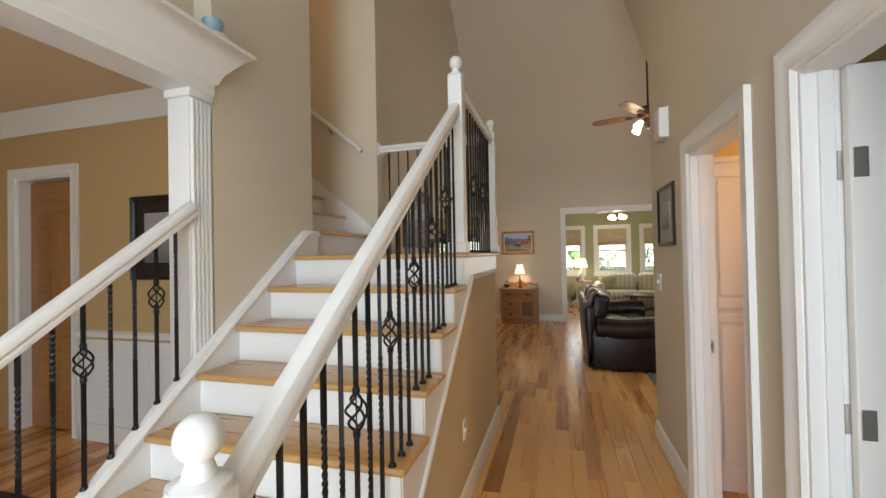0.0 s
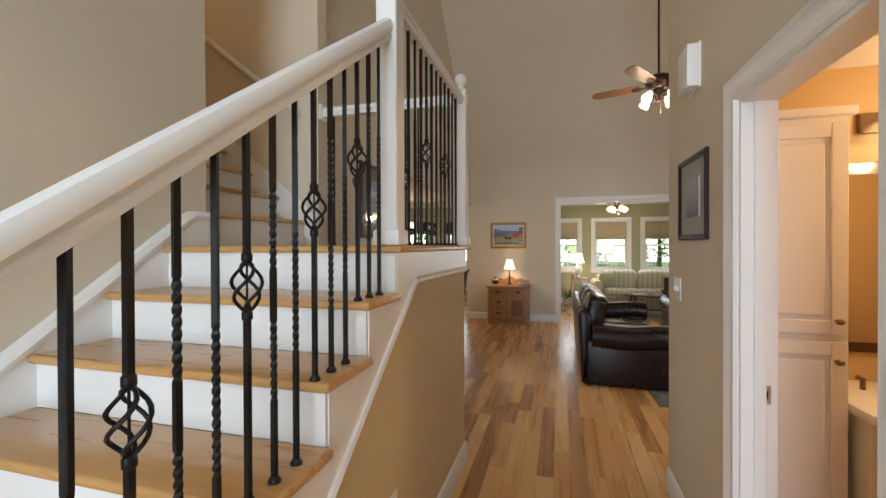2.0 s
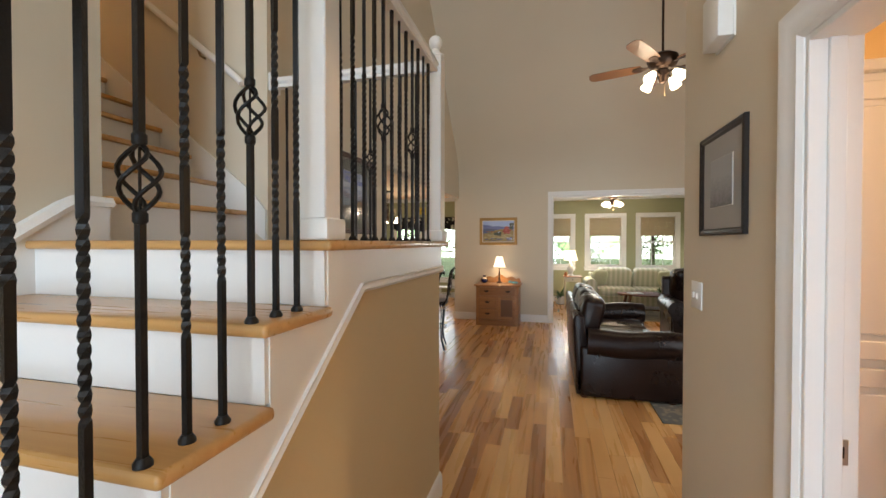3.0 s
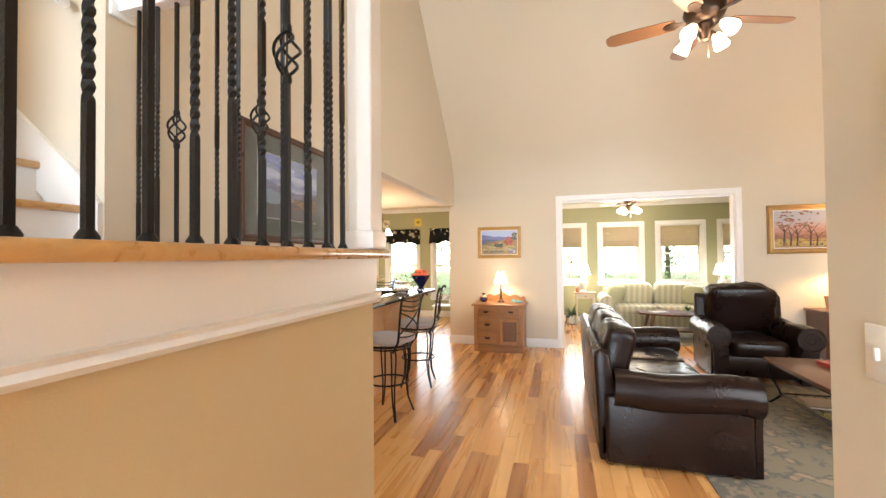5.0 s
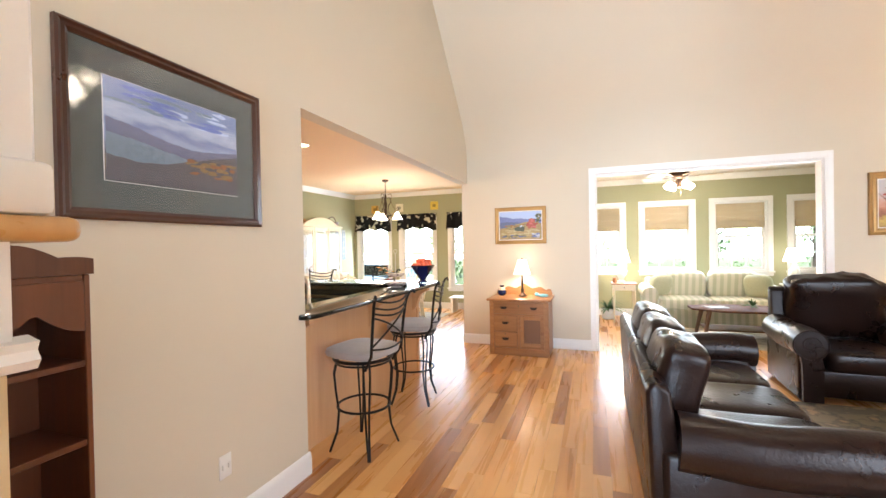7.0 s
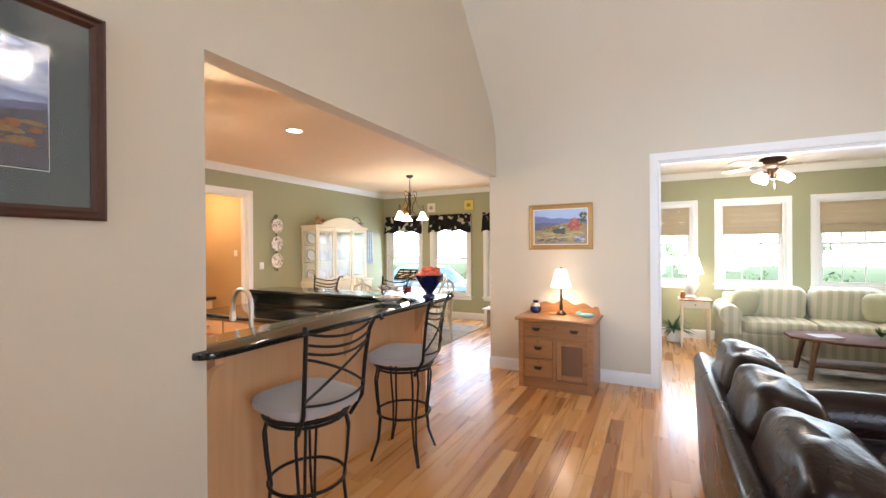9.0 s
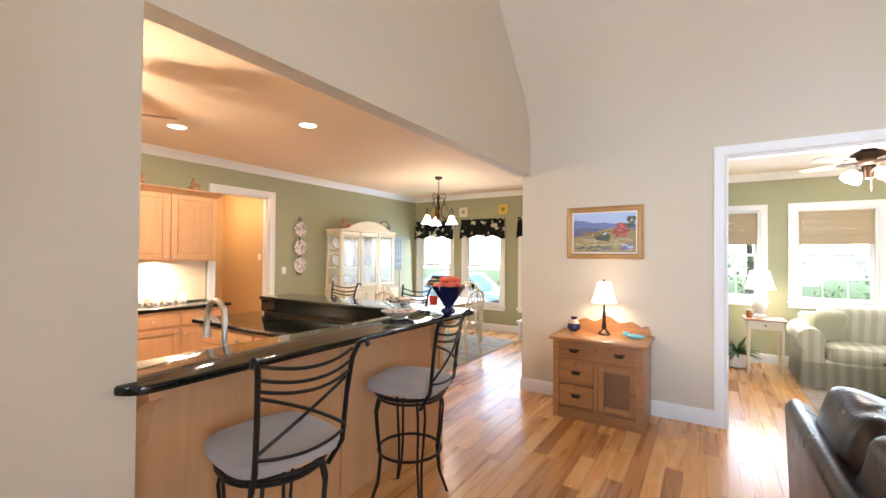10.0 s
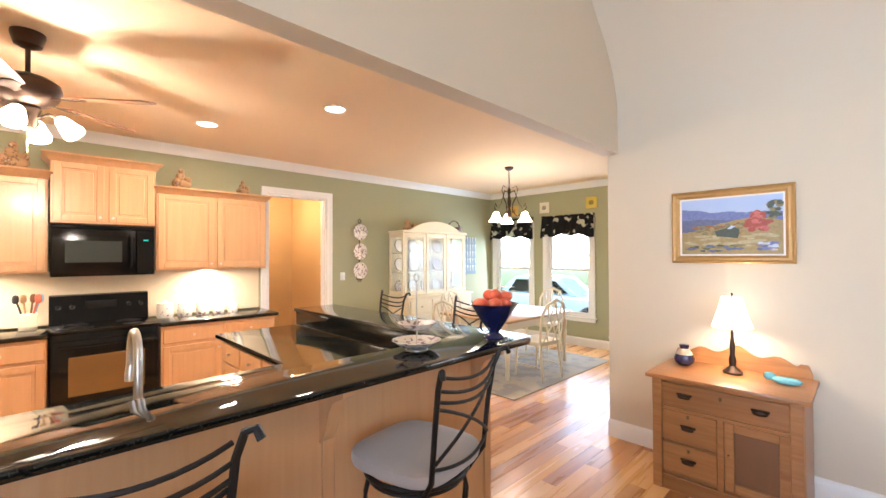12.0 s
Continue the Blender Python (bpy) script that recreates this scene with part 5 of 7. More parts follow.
# the barn in the valley, from the far hills to the near grass
ridge(tr, "blue_hill", -0.774, -0.165, 1.72, (1.91, 1.90, 1.875, 1.88, 1.865, 1.87, 1.86), 9.6282)
ridge(tr, "blue_shade", -0.774, -0.165, 1.70, (1.825, 1.83, 1.815, 1.80, 1.80), 9.6274)
ridge(tr, "ochre_grass", -0.774, -0.165, 1.575, (1.73, 1.75, 1.79, 1.82, 1.83, 1.80), 9.6266)
daubs(tr, ["rust_leaves", "ochre_grass", "dull_grass"], 46, (-0.68, -0.36, 1.72, 1.79), 0.022, 9.6258)
daubs(tr, ["pale_grass", "ochre_grass", "pale_grass"], 50, (-0.74, -0.20, 1.63, 1.71), 0.040, 9.6238, slim=0.25)
daubs(tr, ["dull_grass", "dark_shrub", "blue_shade"], 34, (-0.74, -0.40, 1.592, 1.635), 0.030, 9.6216, slim=0.3)
daubs(tr, ["pale_sky", "blue_hill", "blue_shade"], 16, (-0.30, -0.20, 1.595, 1.66), 0.024, 9.6200, slim=0.4)
daubs(tr, ["dark_shrub", "dull_grass"], 22, (-0.24, -0.18, 1.82, 1.93), 0.020, 9.6246, slim=0.8)
daubs(tr, ["red_leaves", "red_leaves", "rose_leaves"], 34, (-0.37, -0.235, 1.735, 1.80), 0.022, 9.6236, slim=0.8)
daubs(tr, ["red_leaves", "rose_leaves"], 22, (-0.335, -0.265, 1.79, 1.865), 0.020, 9.6222, slim=0.8)
part("painted_barn", prism(B(), [(-0.545, 1.70), (-0.415, 1.685), (-0.405, 1.745), (-0.45, 1.775), (-0.50, 1.755), (-0.555, 1.74)], "y", 9.6195, 9.6201), PAINT_M["dark_shrub"], tr, smooth=0)
part("painted_barn_roof", prism(B(), [(-0.48, 1.755), (-0.452, 1.778), (-0.43, 1.768), (-0.462, 1.748)], "y", 9.6188, 9.6194), PAINT_M["pale_sky"], tr, smooth=0)
# the print of misty hills
bp_ = bpy.data.objects["picture"]
ridge(bp_, "dusk_hill", 4.60, 5.237, 1.80, (2.05, 2.03, 2.0, 1.985, 2.0, 2.02), -1.2584, "x")
ridge(bp_, "pale_mist", 4.60, 5.10, 1.80, (1.99, 1.975, 1.955, 1.935, 1.91), -1.2576, "x")
ridge(bp_, "dusk_ground", 4.60, 5.237, 1.80, (1.90, 1.885, 1.90, 1.935, 1.97, 2.0), -1.2568, "x")
daubs(bp_, ["rust_leaves", "amber_slope", "dusk_ground"], 46, (4.95, 5.21, 1.87, 1.945), 0.026, -1.2560, "x", 0.4)
daubs(bp_, ["pale_sky", "pale_mist", "blue_hill"], 30, (4.66, 5.17, 2.10, 2.20), 0.06, -1.2584, "x", 0.16)
at = bpy.data.objects["painting.001"]
for i, (cx, h) in enumerate(((3.70, 0.36), (3.78, 0.26), (3.86, 0.30), (4.02, 0.33), (4.10, 0.22))):
    bm = B()
    tube(bm, [(cx, 9.626, 1.64), (cx + 0.01, 9.626, 1.64 + h * 0.6), (cx - 0.03, 9.626, 1.64 + h)], 0.014, 6, r2=0.004)
    for s in (-1, 1):
        tube(bm, [(cx + 0.01, 9.626, 1.64 + h * 0.55), (cx + s * 0.07, 9.626, 1.64 + h * 0.85), (cx + s * 0.12, 9.626, 1.64 + h)], 0.006, 5, r2=0.002)
    bmesh.ops.scale(bm, vec=(1, 0.05, 1), verts=bm.verts[:], space=Matrix.Translation((0, -9.626, 0)))
    part("painted_tree", bm, M_WALNUT, at)

daubs(at, ["red_leaves", "rust_leaves", "rust_leaves"], 60, (3.63, 4.12, 1.88, 2.15), 0.022, 9.6235)
daubs(at, ["rust_leaves", "dark_shrub", "ochre_grass"], 40, (3.64, 4.42, 1.61, 1.72), 0.025, 9.6245)
daubs(at, ["red_leaves", "rust_leaves"], 20, (4.2, 4.42, 1.80, 1.95), 0.022, 9.6245)

# ---- small wall fittings ----
def plate_fitting(name, label, category, axis, face, out, a0, a1, z0, z1, toggles):
    t = thing(name, label, category)

    def sl(a, b, c, d, p0, p1, bev):
        lo, hi = sorted((face + out * p0, face + out * p1))
        return box(B(), lo, hi, a, b, c, d, bev, 2) if axis == "x" else box(B(), a, b, lo, hi, c, d, bev, 2)
    part("cover", sl(a0, a1, z0, z1, 0.0005, 0.007, 0.003), M_PLASTIC, t)
    zm = (z0 + z1) / 2
    for a in toggles:
        part("toggle" if "switch" in name else "socket", sl(a - 0.006, a + 0.006, zm - 0.014, zm + 0.014, 0.007, 0.016, 0.002), M_PLASTIC, t)
    return t


plate_fitting("light_switch", "white double light switch on the hall wall", "switch", "x", HALL, -1, 3.50, 3.64, 1.235, 1.365, (3.545, 3.595))
plate_fitting("light_switch", "white light switch on the sage wall", "switch", "x", -5.23, 1, 9.28, 9.36, 1.205, 1.32, (9.32,))
plate_fitting("power_outlet", "white power outlet on the beige wall", "outlet", "x", KITCHEN, 1, 5.09, 5.165, 0.33, 0.45, (5.11, 5.145))
plate_fitting("power_outlet", "white power outlet on the low wall", "outlet", "x", -0.11, 1, 2.40, 2.475, 0.42, 0.54, (2.42, 2.455))
plate_fitting("thermostat", "small white thermostat on the corridor wall", "thermostat", "y", 9.35, -1, -5.95, -5.87, 1.42, 1.52, ())
db = thing("door_chime", "white door chime box on the hall wall", "chime", at=(HALL, 3.26, 2.345))
part("cover", box(B(), -0.06, -0.001, -0.085, 0.085, 0.0, 0.21, 0.006, 2), M_PLASTIC, db)
part("back_plate", box(B(), -0.008, 0.0, -0.09, 0.09, -0.005, 0.215), M_PLASTIC, db)


# ---- doors ----
def panel_leaf(name, label, axis, face, a0, a1, z1, knob_at, rows, t=0.035, m=None, out=-1):
    d = thing(name, label, "door", kind="structure")
    m = m or M_DOOR
    bm = B()

    def sl(bm, a, b, c, e, p0, p1, bev=0.0):
        lo, hi = sorted((face + p0, face + p1))
        return box(bm, lo, hi, a, b, c, e, bev) if axis == "x" else box(bm, a, b, lo, hi, c, e, bev)
    sl(bm, a0, a1, 0.01, z1, -t / 2, t / 2, 0.003)
    part("slab", bm, m, d)
    w = (a1 - a0)
    for c, e in rows:
        for k in (0, 1):
            a, b = a0 + 0.1 + k * (w - 0.1) / 2, a0 + k * (w - 0.1) / 2 + w / 2 - 0.05
            for s in (-1, 1):
                bm = B()
                sl(bm, a, b, c, e, s * t / 2, s * (t / 2 + 0.005), 0.004)
                sl(bm, a + 0.03, b - 0.03, c + 0.03, e - 0.03, s * (t / 2 + 0.005), s * (t / 2 + 0.009), 0.003)
                part("panel", bm, m, d)
    if knob_at:
        for s in (-1, 1):
            p = Vector((face, knob_at[0], knob_at[1])) if axis == "x" else Vector((knob_at[0], face, knob_at[1]))
            n = Vector((s, 0, 0)) if axis == "x" else Vector((0, s, 0))
            bm = tube(B(), [p + n * t / 2, p + n * (t / 2 + 0.03)], 0.011, 10)
            puff(bm, p + n * (t / 2 + 0.05), (0.055, 0.055, 0.055), 1.0, 14, 8)
            part("door_handle", bm, M_BRASS, d)
    return d


leaf = panel_leaf("door_1", "white panelled closet door standing open", "y", 1.495, 1.321, 2.185, 2.095, (2.125, 0.95), [(0.22, 0.85), (1.05, 1.85)])
for z in (1.02, 1.80, 0.25):
    bm = box(B(), 1.310, 1.347, 1.516, 1.521, z - 0.045, z + 0.045, 0.001)
    box(bm, 1.327, 1.365, 1.4735, 1.4770, z - 0.045, z + 0.045, 0.001)
    tube(bm, [(1.353, 1.512, z - 0.048), (1.353, 1.512, z + 0.048)], 0.006, 8)
    part("hinge", bm, M_NICKEL, leaf)
panel_leaf("door_2", "brown-lit panelled door ajar behind the dining room", "y", 2.70, -4.36, -3.70, 2.29, (-4.28, 0.98), [(0.22, 0.85), (1.05, 2.0)], m=M_CHEST)
st = thing("strike_plate", "nickel strike plate on the door jamb", "strike plate")
part("plate", box(B(), 1.282, 1.322, 2.6935, 2.697, 0.95, 1.02, 0.001), M_NICKEL, st)
part("latch_hole", box(B(), 1.292, 1.312, 2.692, 2.6935, 0.97, 1.0), M_IRON, st)

# ---- powder room ----
lc = thing("linen_cabinet", "tall white linen cabinet with two doors", "cabinet", at=(1.57, 3.212, 0))
part("body", box(B(), -0.205, 0.165, -0.20, 0.195, 0, 2.10, 0.003), M_DOOR, lc)
part("crown", box(B(), -0.208, 0.19, -0.225, 0.197, 2.10, 2.14, 0.01, 2), M_DOOR, lc)
for z0, z1, kz in ((1.17, 2.07, 1.23), (0.12, 1.14, 1.06)):
    d = hung(part, panel_door("y", -0.20, -1, -0.195, 0.155, z0, z1, rail=0.06), M_DOOR, lc)
    part("knob", puff(tube(B(), [(0.11, -0.22, kz), (0.11, -0.24, kz)], 0.006, 8), (0.11, -0.25, kz), (0.034, 0.026, 0.026), 1.0, 12, 8), M_BRASS, d)
vn = thing("vanity", "cream painted vanity cabinet with white basin top", "vanity", at=(2.28, 3.162, 0))
part("body", box(B(), -0.52, 0.8, -0.24, 0.245, 0.08, 0.83, 0.003), M_CREAM, vn)
part("basin_top", box(B(), -0.535, 0.82, -0.27, 0.248, 0.832, 0.875, 0.008, 2), M_CHINA, vn)
for i in range(3):
    hung(part, panel_door("y", -0.24, -1, -0.50 + 0.43 * i, -0.10 + 0.43 * i, 0.14, 0.78), M_CREAM, vn)
bf = thing("basin_faucet", "antique brass basin faucet", "faucet", at=(2.01, 3.22, 0.875))
part("spout", tube(B(), [(0, 0.03, 0), (0, 0.03, 0.10), (0, -0.02, 0.15), (0, -0.09, 0.13)], 0.012, 10), M_BRASS, bf)
for s in (-1, 1):
    part("handle", tube(B(), [(s * 0.09, 0.03, 0), (s * 0.09, 0.03, 0.05), (s * 0.12, 0.01, 0.06)], 0.011, 8), M_BRASS, bf)
mr = thing("mirror", "dark-framed wall mirror over the vanity", "mirror")
M_MIRROR = bpy.data.materials.new("mirror_glass")
M_MIRROR.use_nodes = True
mb = M_MIRROR.node_tree.nodes["Principled BSDF"]
mb.inputs["Metallic"].default_value, mb.inputs["Roughness"].default_value, mb.inputs["Base Color"].default_value = 1.0, 0.02, (0.85, 0.85, 0.83, 1)
part("frame", box(B(), 1.80, 2.76, 3.388, 3.408, 1.02, 1.96, 0.004), M_DARKFRAME, mr)
part("glass", box(B(), 1.85, 2.71, 3.382, 3.388, 1.07, 1.90), M_MIRROR, mr)
vl = thing("vanity_light", "brass vanity light with frosted shades", "wall light", at=(2.08, 3.41, 2.15))
part("back_plate", box(B(), -0.10, 0.45, -0.03, -0.001, -0.05, 0.05, 0.01, 2), M_BRASS, vl)
for x in (0.0, 0.35):
    part("shade", lathe(B(), [(0.065, -0.10), (0.055, -0.05), (0.03, 0.0), (0.02, 0.01)], x, -0.11, 16), M_BULB, vl)
    part("arm", tube(B(), [(x, -0.03, 0.0), (x, -0.09, 0.04), (x, -0.11, 0.01)], 0.008, 8), M_BRASS, vl)


# ---- ceiling fans and lamps ----
def bell(r, h, seg=16):
    return [(r, -h), (r * 0.93, -h * 0.85), (r * 0.72, -h * 0.5), (r * 0.62, -h * 0.2), (r * 0.35, 0)]


def ceiling_fan(x, y, top, hub, label, turn, R=0.62, metal=None, shades=4, blade_m=None, tip=25):
    """A five-blade fan: canopy, rod, motor, blades with irons, light kit."""
    metal = metal or M_BRONZE
    t = thing("ceiling_fan", label, "ceiling fan", "ceiling fans", at=(x, y, hub))
    h = top - hub
    part("canopy", lathe(B(), [(0.02, h - 0.09), (0.06, h - 0.07), (0.075, h - 0.02), (0.075, h + 0.02)], 0, 0, 20), metal, t)
    part("rod", tube(B(), [(0, 0, 0.05), (0, 0, h - 0.05)], 0.012, 10), metal, t)
    part("motor", lathe(B(), [(0.05, -0.10), (0.09, -0.085), (0.13, -0.05), (0.15, 0.0), (0.14, 0.035), (0.10, 0.06), (0.03, 0.085)], 0, 0, 28), metal, t)
    for i in range(5):
        a = radians(turn + 72 * i)
        m = Matrix.Rotation(a, 4, "Z") @ Matrix.Translation((0, 0, -0.045)) @ Matrix.Rotation(radians(12), 4, "X")
        bm = B()
        prof = [(0.20, -0.055), (0.30, -0.066), (0.50, -0.072), (R - 0.05, -0.07), (R - 0.01, -0.045), (R, 0.0), (R - 0.01, 0.045), (R - 0.05, 0.07), (0.50, 0.072), (0.30, 0.066), (0.20, 0.055)]
        prism(bm, prof, "z", -0.004, 0.004)
        bm.transform(m)
        b = part("blade", bm, blade_m or M_BLADE, t)
        bm = B()
        prism(bm, [(0.10, -0.015), (0.17, -0.02), (0.21, -0.045), (0.27, -0.03), (0.29, 0.0), (0.27, 0.03), (0.21, 0.045), (0.17, 0.02), (0.10, 0.015)], "z", -0.010, -0.004)
        bm.transform(m)
        part("blade_iron", bm, metal, b)
    kit = part("light_kit", lathe(B(), [(0.012, -0.235), (0.035, -0.225), (0.05, -0.19), (0.045, -0.15), (0.06, -0.11), (0.05, -0.09)], 0, 0, 18), metal, t)
    for i in range(shades):
        a = radians(turn + 20 + 360 / shades * i)
        c, s = math.cos(a), math.sin(a)
        part("lamp_arm", tube(B(), [(0.04 * c, 0.04 * s, -0.16), (0.09 * c, 0.09 * s, -0.13), (0.13 * c, 0.13 * s, -0.145)], 0.009, 8), metal, kit)
        bm = lathe(B(), [(0.052, -0.12), (0.056, -0.10), (0.042, -0.05), (0.032, -0.015), (0.02, 0.0)], 0, 0, 16)
        bm.transform(Matrix.Translation((0.13 * c, 0.13 * s, -0.145)) @ Matrix.Rotation(a, 4, "Z") @ Matrix.Rotation(radians(-42), 4, "Y"))
        part("shade", bm, M_BULB, kit, "lit frosted glass shade")
    part("pull_chain", tube(B(), [(0.02, 0, -0.22), (0.02, 0, -0.34), (0.02, 0, -0.36)], 0.003, 6, r2=0.007), M_BRASS, kit)
    return t


ceiling_fan(1.64, 6.03, 5.98, 3.40, "bronze ceiling fan with wooden blades on a long rod", 20, 0.72)
ceiling_fan(-3.02, 6.02, 2.81, 2.50, "dark bronze kitchen ceiling fan with wooden blades", 55, 0.64)
ceiling_fan(1.86, 11.2, 2.75, 2.60, "bronze sunroom ceiling fan with pale blades", 0, 0.62, blade_m=shader("pale_blade", (0.62, 0.50, 0.36), 0.4))

for cx, cy in ((-2.906, 7.856), (-4.094, 7.202), (-4.4, 5.2)):
    t = thing("recessed_light", "lit recessed ceiling light with white rim", "ceiling light", "recessed lights in the kitchen ceiling", at=(cx, cy, 2.81))
    part("rim", tube(B(), [(0.085 * math.cos(a), 0.085 * math.sin(a), -0.003) for a in [2 * math.pi * i / 28 for i in range(28)]], 0.008, 8, True), M_WHITE, t)
    part("lens", lathe(B(), [(0.08, -0.002), (0.07, -0.006), (0.02, -0.009)], 0, 0, 24), M_CAN, t)

ch = thing("chandelier", "bronze scrolled chandelier with frosted bell shades", "chandelier", at=(-3.3, 10.83, 2.81))
part("canopy", lathe(B(), [(0.02, -0.05), (0.06, -0.03), (0.065, 0.0)], 0, 0, 18), M_BRONZE, ch)
for i in range(9):
    z = -0.05 - 0.028 * i
    bm = tube(B(), [((0.011 * math.cos(a)) * (i % 2), (0.011 * math.cos(a)) * ((i + 1) % 2), z - 0.017 + 0.02 * math.sin(a)) for a in [2 * math.pi * j / 12 for j in range(12)]], 0.003, 5, True)
    part("chain_link", bm, M_BRONZE, ch)
part("column", lathe(B(), [(0.008, -0.72), (0.03, -0.70), (0.035, -0.66), (0.016, -0.58), (0.03, -0.50), (0.014, -0.40), (0.022, -0.33), (0.01, -0.29)], 0, 0, 16), M_BRONZE, ch)
for i in range(3):
    a = 2 * math.pi * i / 3 + 0.25
    c, s = math.cos(a), math.sin(a)
    prof = [(0.012, -0.36), (0.09, -0.34), (0.12, -0.42), (0.06, -0.52), (0.05, -0.62), (0.13, -0.70), (0.23, -0.66), (0.29, -0.58), (0.27, -0.53), (0.24, -0.57)]
    arm = part("arm", tube(B(), [(r * 0.88 * c, r * 0.88 * s, z) for r, z in prof], 0.008, 8), M_BRONZE, ch)
    part("scroll", tube(B(), [(0.05 * c, 0.05 * s, -0.30), (0.10 * c, 0.10 * s, -0.27), (0.13 * c, 0.13 * s, -0.33), (0.10 * c, 0.10 * s, -0.40), (0.14 * c, 0.14 * s, -0.52), (0.20 * c, 0.20 * s, -0.60)], 0.006, 6), M_BRASS, arm)
    part("shade", lathe(B(), [(r, z - 0.66) for r, z in [(0.10, -0.12), (0.085, -0.095), (0.055, -0.05), (0.04, 0.0), (0.02, 0.02)]], 0.23 * c, 0.23 * s, 18), M_BULB, arm, "lit frosted bell shade")


def table_lamp(label, at, h, base_m, shade_r, shade_h, profile, top=0.55):
    t = thing("table_lamp", label, "lamp", "table lamps", at=at)
    part("base", lathe(B(), profile, 0, 0, 18), base_m, t)
    z1 = h
    z0 = h - shade_h
    bm = lathe(B(), [(shade_r, z0), (shade_r * (0.5 + top / 2) * 0.97, (z0 + z1) / 2), (shade_r * top, z1)], 0, 0, 28, cap=False)
    part("shade", bm, M_SHADE, t, "lit cream fabric shade")
    part("stem", tube(B(), [(0, 0, profile[-1][1] - 0.02), (0, 0, z1 + 0.01)], 0.006, 8), base_m, t)
    part("finial", puff(B(), (0, 0, z1 + 0.02), (0.018, 0.018, 0.024), 1, 10, 6), base_m, t)
    return t


CANDLE = [(0.075, 0), (0.078, 0.012), (0.05, 0.03), (0.025, 0.05), (0.03, 0.09), (0.018, 0.13), (0.024, 0.18), (0.012, 0.24), (0.014, 0.28)]
table_lamp("small bronze table lamp with lit cream shade on the oak chest", (-0.42, 9.42, 0.768), 0.51, M_BRONZE, 0.118, 0.20, [(r * 0.75, z) for r, z in CANDLE], 0.5)
table_lamp("tall bronze table lamp with lit warm shade on the dark chest", (4.45, 9.36, 0.752), 0.75, M_BRONZE, 0.19, 0.24, [(r * 1.3, z * 1.7) for r, z in CANDLE], 0.6)
table_lamp("white table lamp with lit cream shade beside the sofa", (1.02, 12.1, 0.735), 0.62, M_CHINA, 0.17, 0.24, [(0.07, 0), (0.075, 0.02), (0.04, 0.05), (0.085, 0.14), (0.07, 0.24), (0.025, 0.30), (0.02, 0.36)], 0.62)
table_lamp("white table lamp with lit cream shade behind the sofa end", (3.78, 12.3, 0.735), 0.60, M_CHINA, 0.16, 0.22, [(0.07, 0), (0.075, 0.02), (0.04, 0.05), (0.085, 0.14), (0.07, 0.24), (0.025, 0.30), (0.02, 0.36)], 0.62)

# ---- oak washstand chest ----
cs = thing("oak_chest", "honey oak washstand with cup pulls and scalloped back", "chest", at=(-0.425, 9.35, 0))
W, D = 0.385, 0.265
for sx in (-1, 1):
    part("side_panel", box(B(), sx * W - 0.012, sx * W + 0.012, -D + 0.03, D - 0.005, 0.0, 0.735, 0.003), M_CHEST, cs)
    part("front_post", box(B(), sx * (W - 0.02) - 0.03, sx * (W - 0.02) + 0.03, -D, -D + 0.045, 0.0, 0.735, 0.004), M_CHEST, cs)
part("top", box(B(), -W - 0.045, W + 0.045, -D - 0.035, D, 0.736, 0.766, 0.008, 2), M_CHEST, cs)
part("back_panel", box(B(), -W + 0.013, W - 0.013, D - 0.02, D - 0.005, 0.03, 0.735), M_CHEST, cs)
part("front_frame", box(B(), -W + 0.03, W - 0.03, -D + 0.029, -D + 0.04, 0.0, 0.735), M_CHEST, cs)
part("plinth", box(B(), -W + 0.04, W - 0.04, -D + 0.005, -D + 0.03, 0.0, 0.10, 0.004), M_CHEST, cs)
poly = [(-0.40, 0.767)] + [(-0.40 + 0.8 * i / 40, 0.767 + 0.085 + 0.05 * math.exp(-((i - 20) / 9) ** 2) + 0.022 * math.cos((i - 20) * 0.55) * (1 if 3 < i < 37 else 0) - (0.055 if i in (0, 40) else 0)) for i in range(41)] + [(0.40, 0.767)]
part("back_splash", prism(B(), poly, "y", D - 0.022, D - 0.004), M_CHEST, cs, "scalloped back board")


def cup_pull(parent, x, y, z):
    bm = B()
    puff(bm, (x, y - 0.012, z), (0.075, 0.03, 0.03), 0.7, 14, 8)
    box(bm, x - 0.045, x + 0.045, y - 0.004, y, z + 0.002, z + 0.018, 0.002)
    part("cup_pull", bm, M_BRONZE, parent)


def front(name, x0, x1, z0, z1):
    return part(name, box(B(), x0, x1, -D + 0.006, -D + 0.028, z0, z1, 0.004), M_CHEST, cs)


d = front("drawer", -W + 0.05, W - 0.05, 0.56, 0.715)
cup_pull(d, -0.20, -D + 0.006, 0.64), cup_pull(d, 0.20, -D + 0.006, 0.64)
for x, z in ((0.0, 0.67),):
    part("keyhole", puff(B(), (x, -D + 0.003, z), (0.018, 0.008, 0.03), 0.9, 10, 6), M_BRASS, d)
for z0, z1 in ((0.335, 0.535), (0.125, 0.315)):
    d = front("drawer", -W + 0.05, -0.02, z0, z1)
    cup_pull(d, -0.18, -D + 0.006, (z0 + z1) / 2)
    part("keyhole", puff(B(), (-0.18, -D + 0.003, z1 - 0.025), (0.018, 0.008, 0.026), 0.9, 10, 6), M_BRASS, d)
d = hung(part, panel_door("y", -D + 0.028, -1, 0.02, W - 0.05, 0.125, 0.535, t=0.024, rail=0.05)[:-1], M_CHEST, cs, wood("dark_oak_panel", [(0.17, 0.075, 0.030), (0.24, 0.112, 0.046)], "z", 0.45, 0.05, 0.5, 0.4))
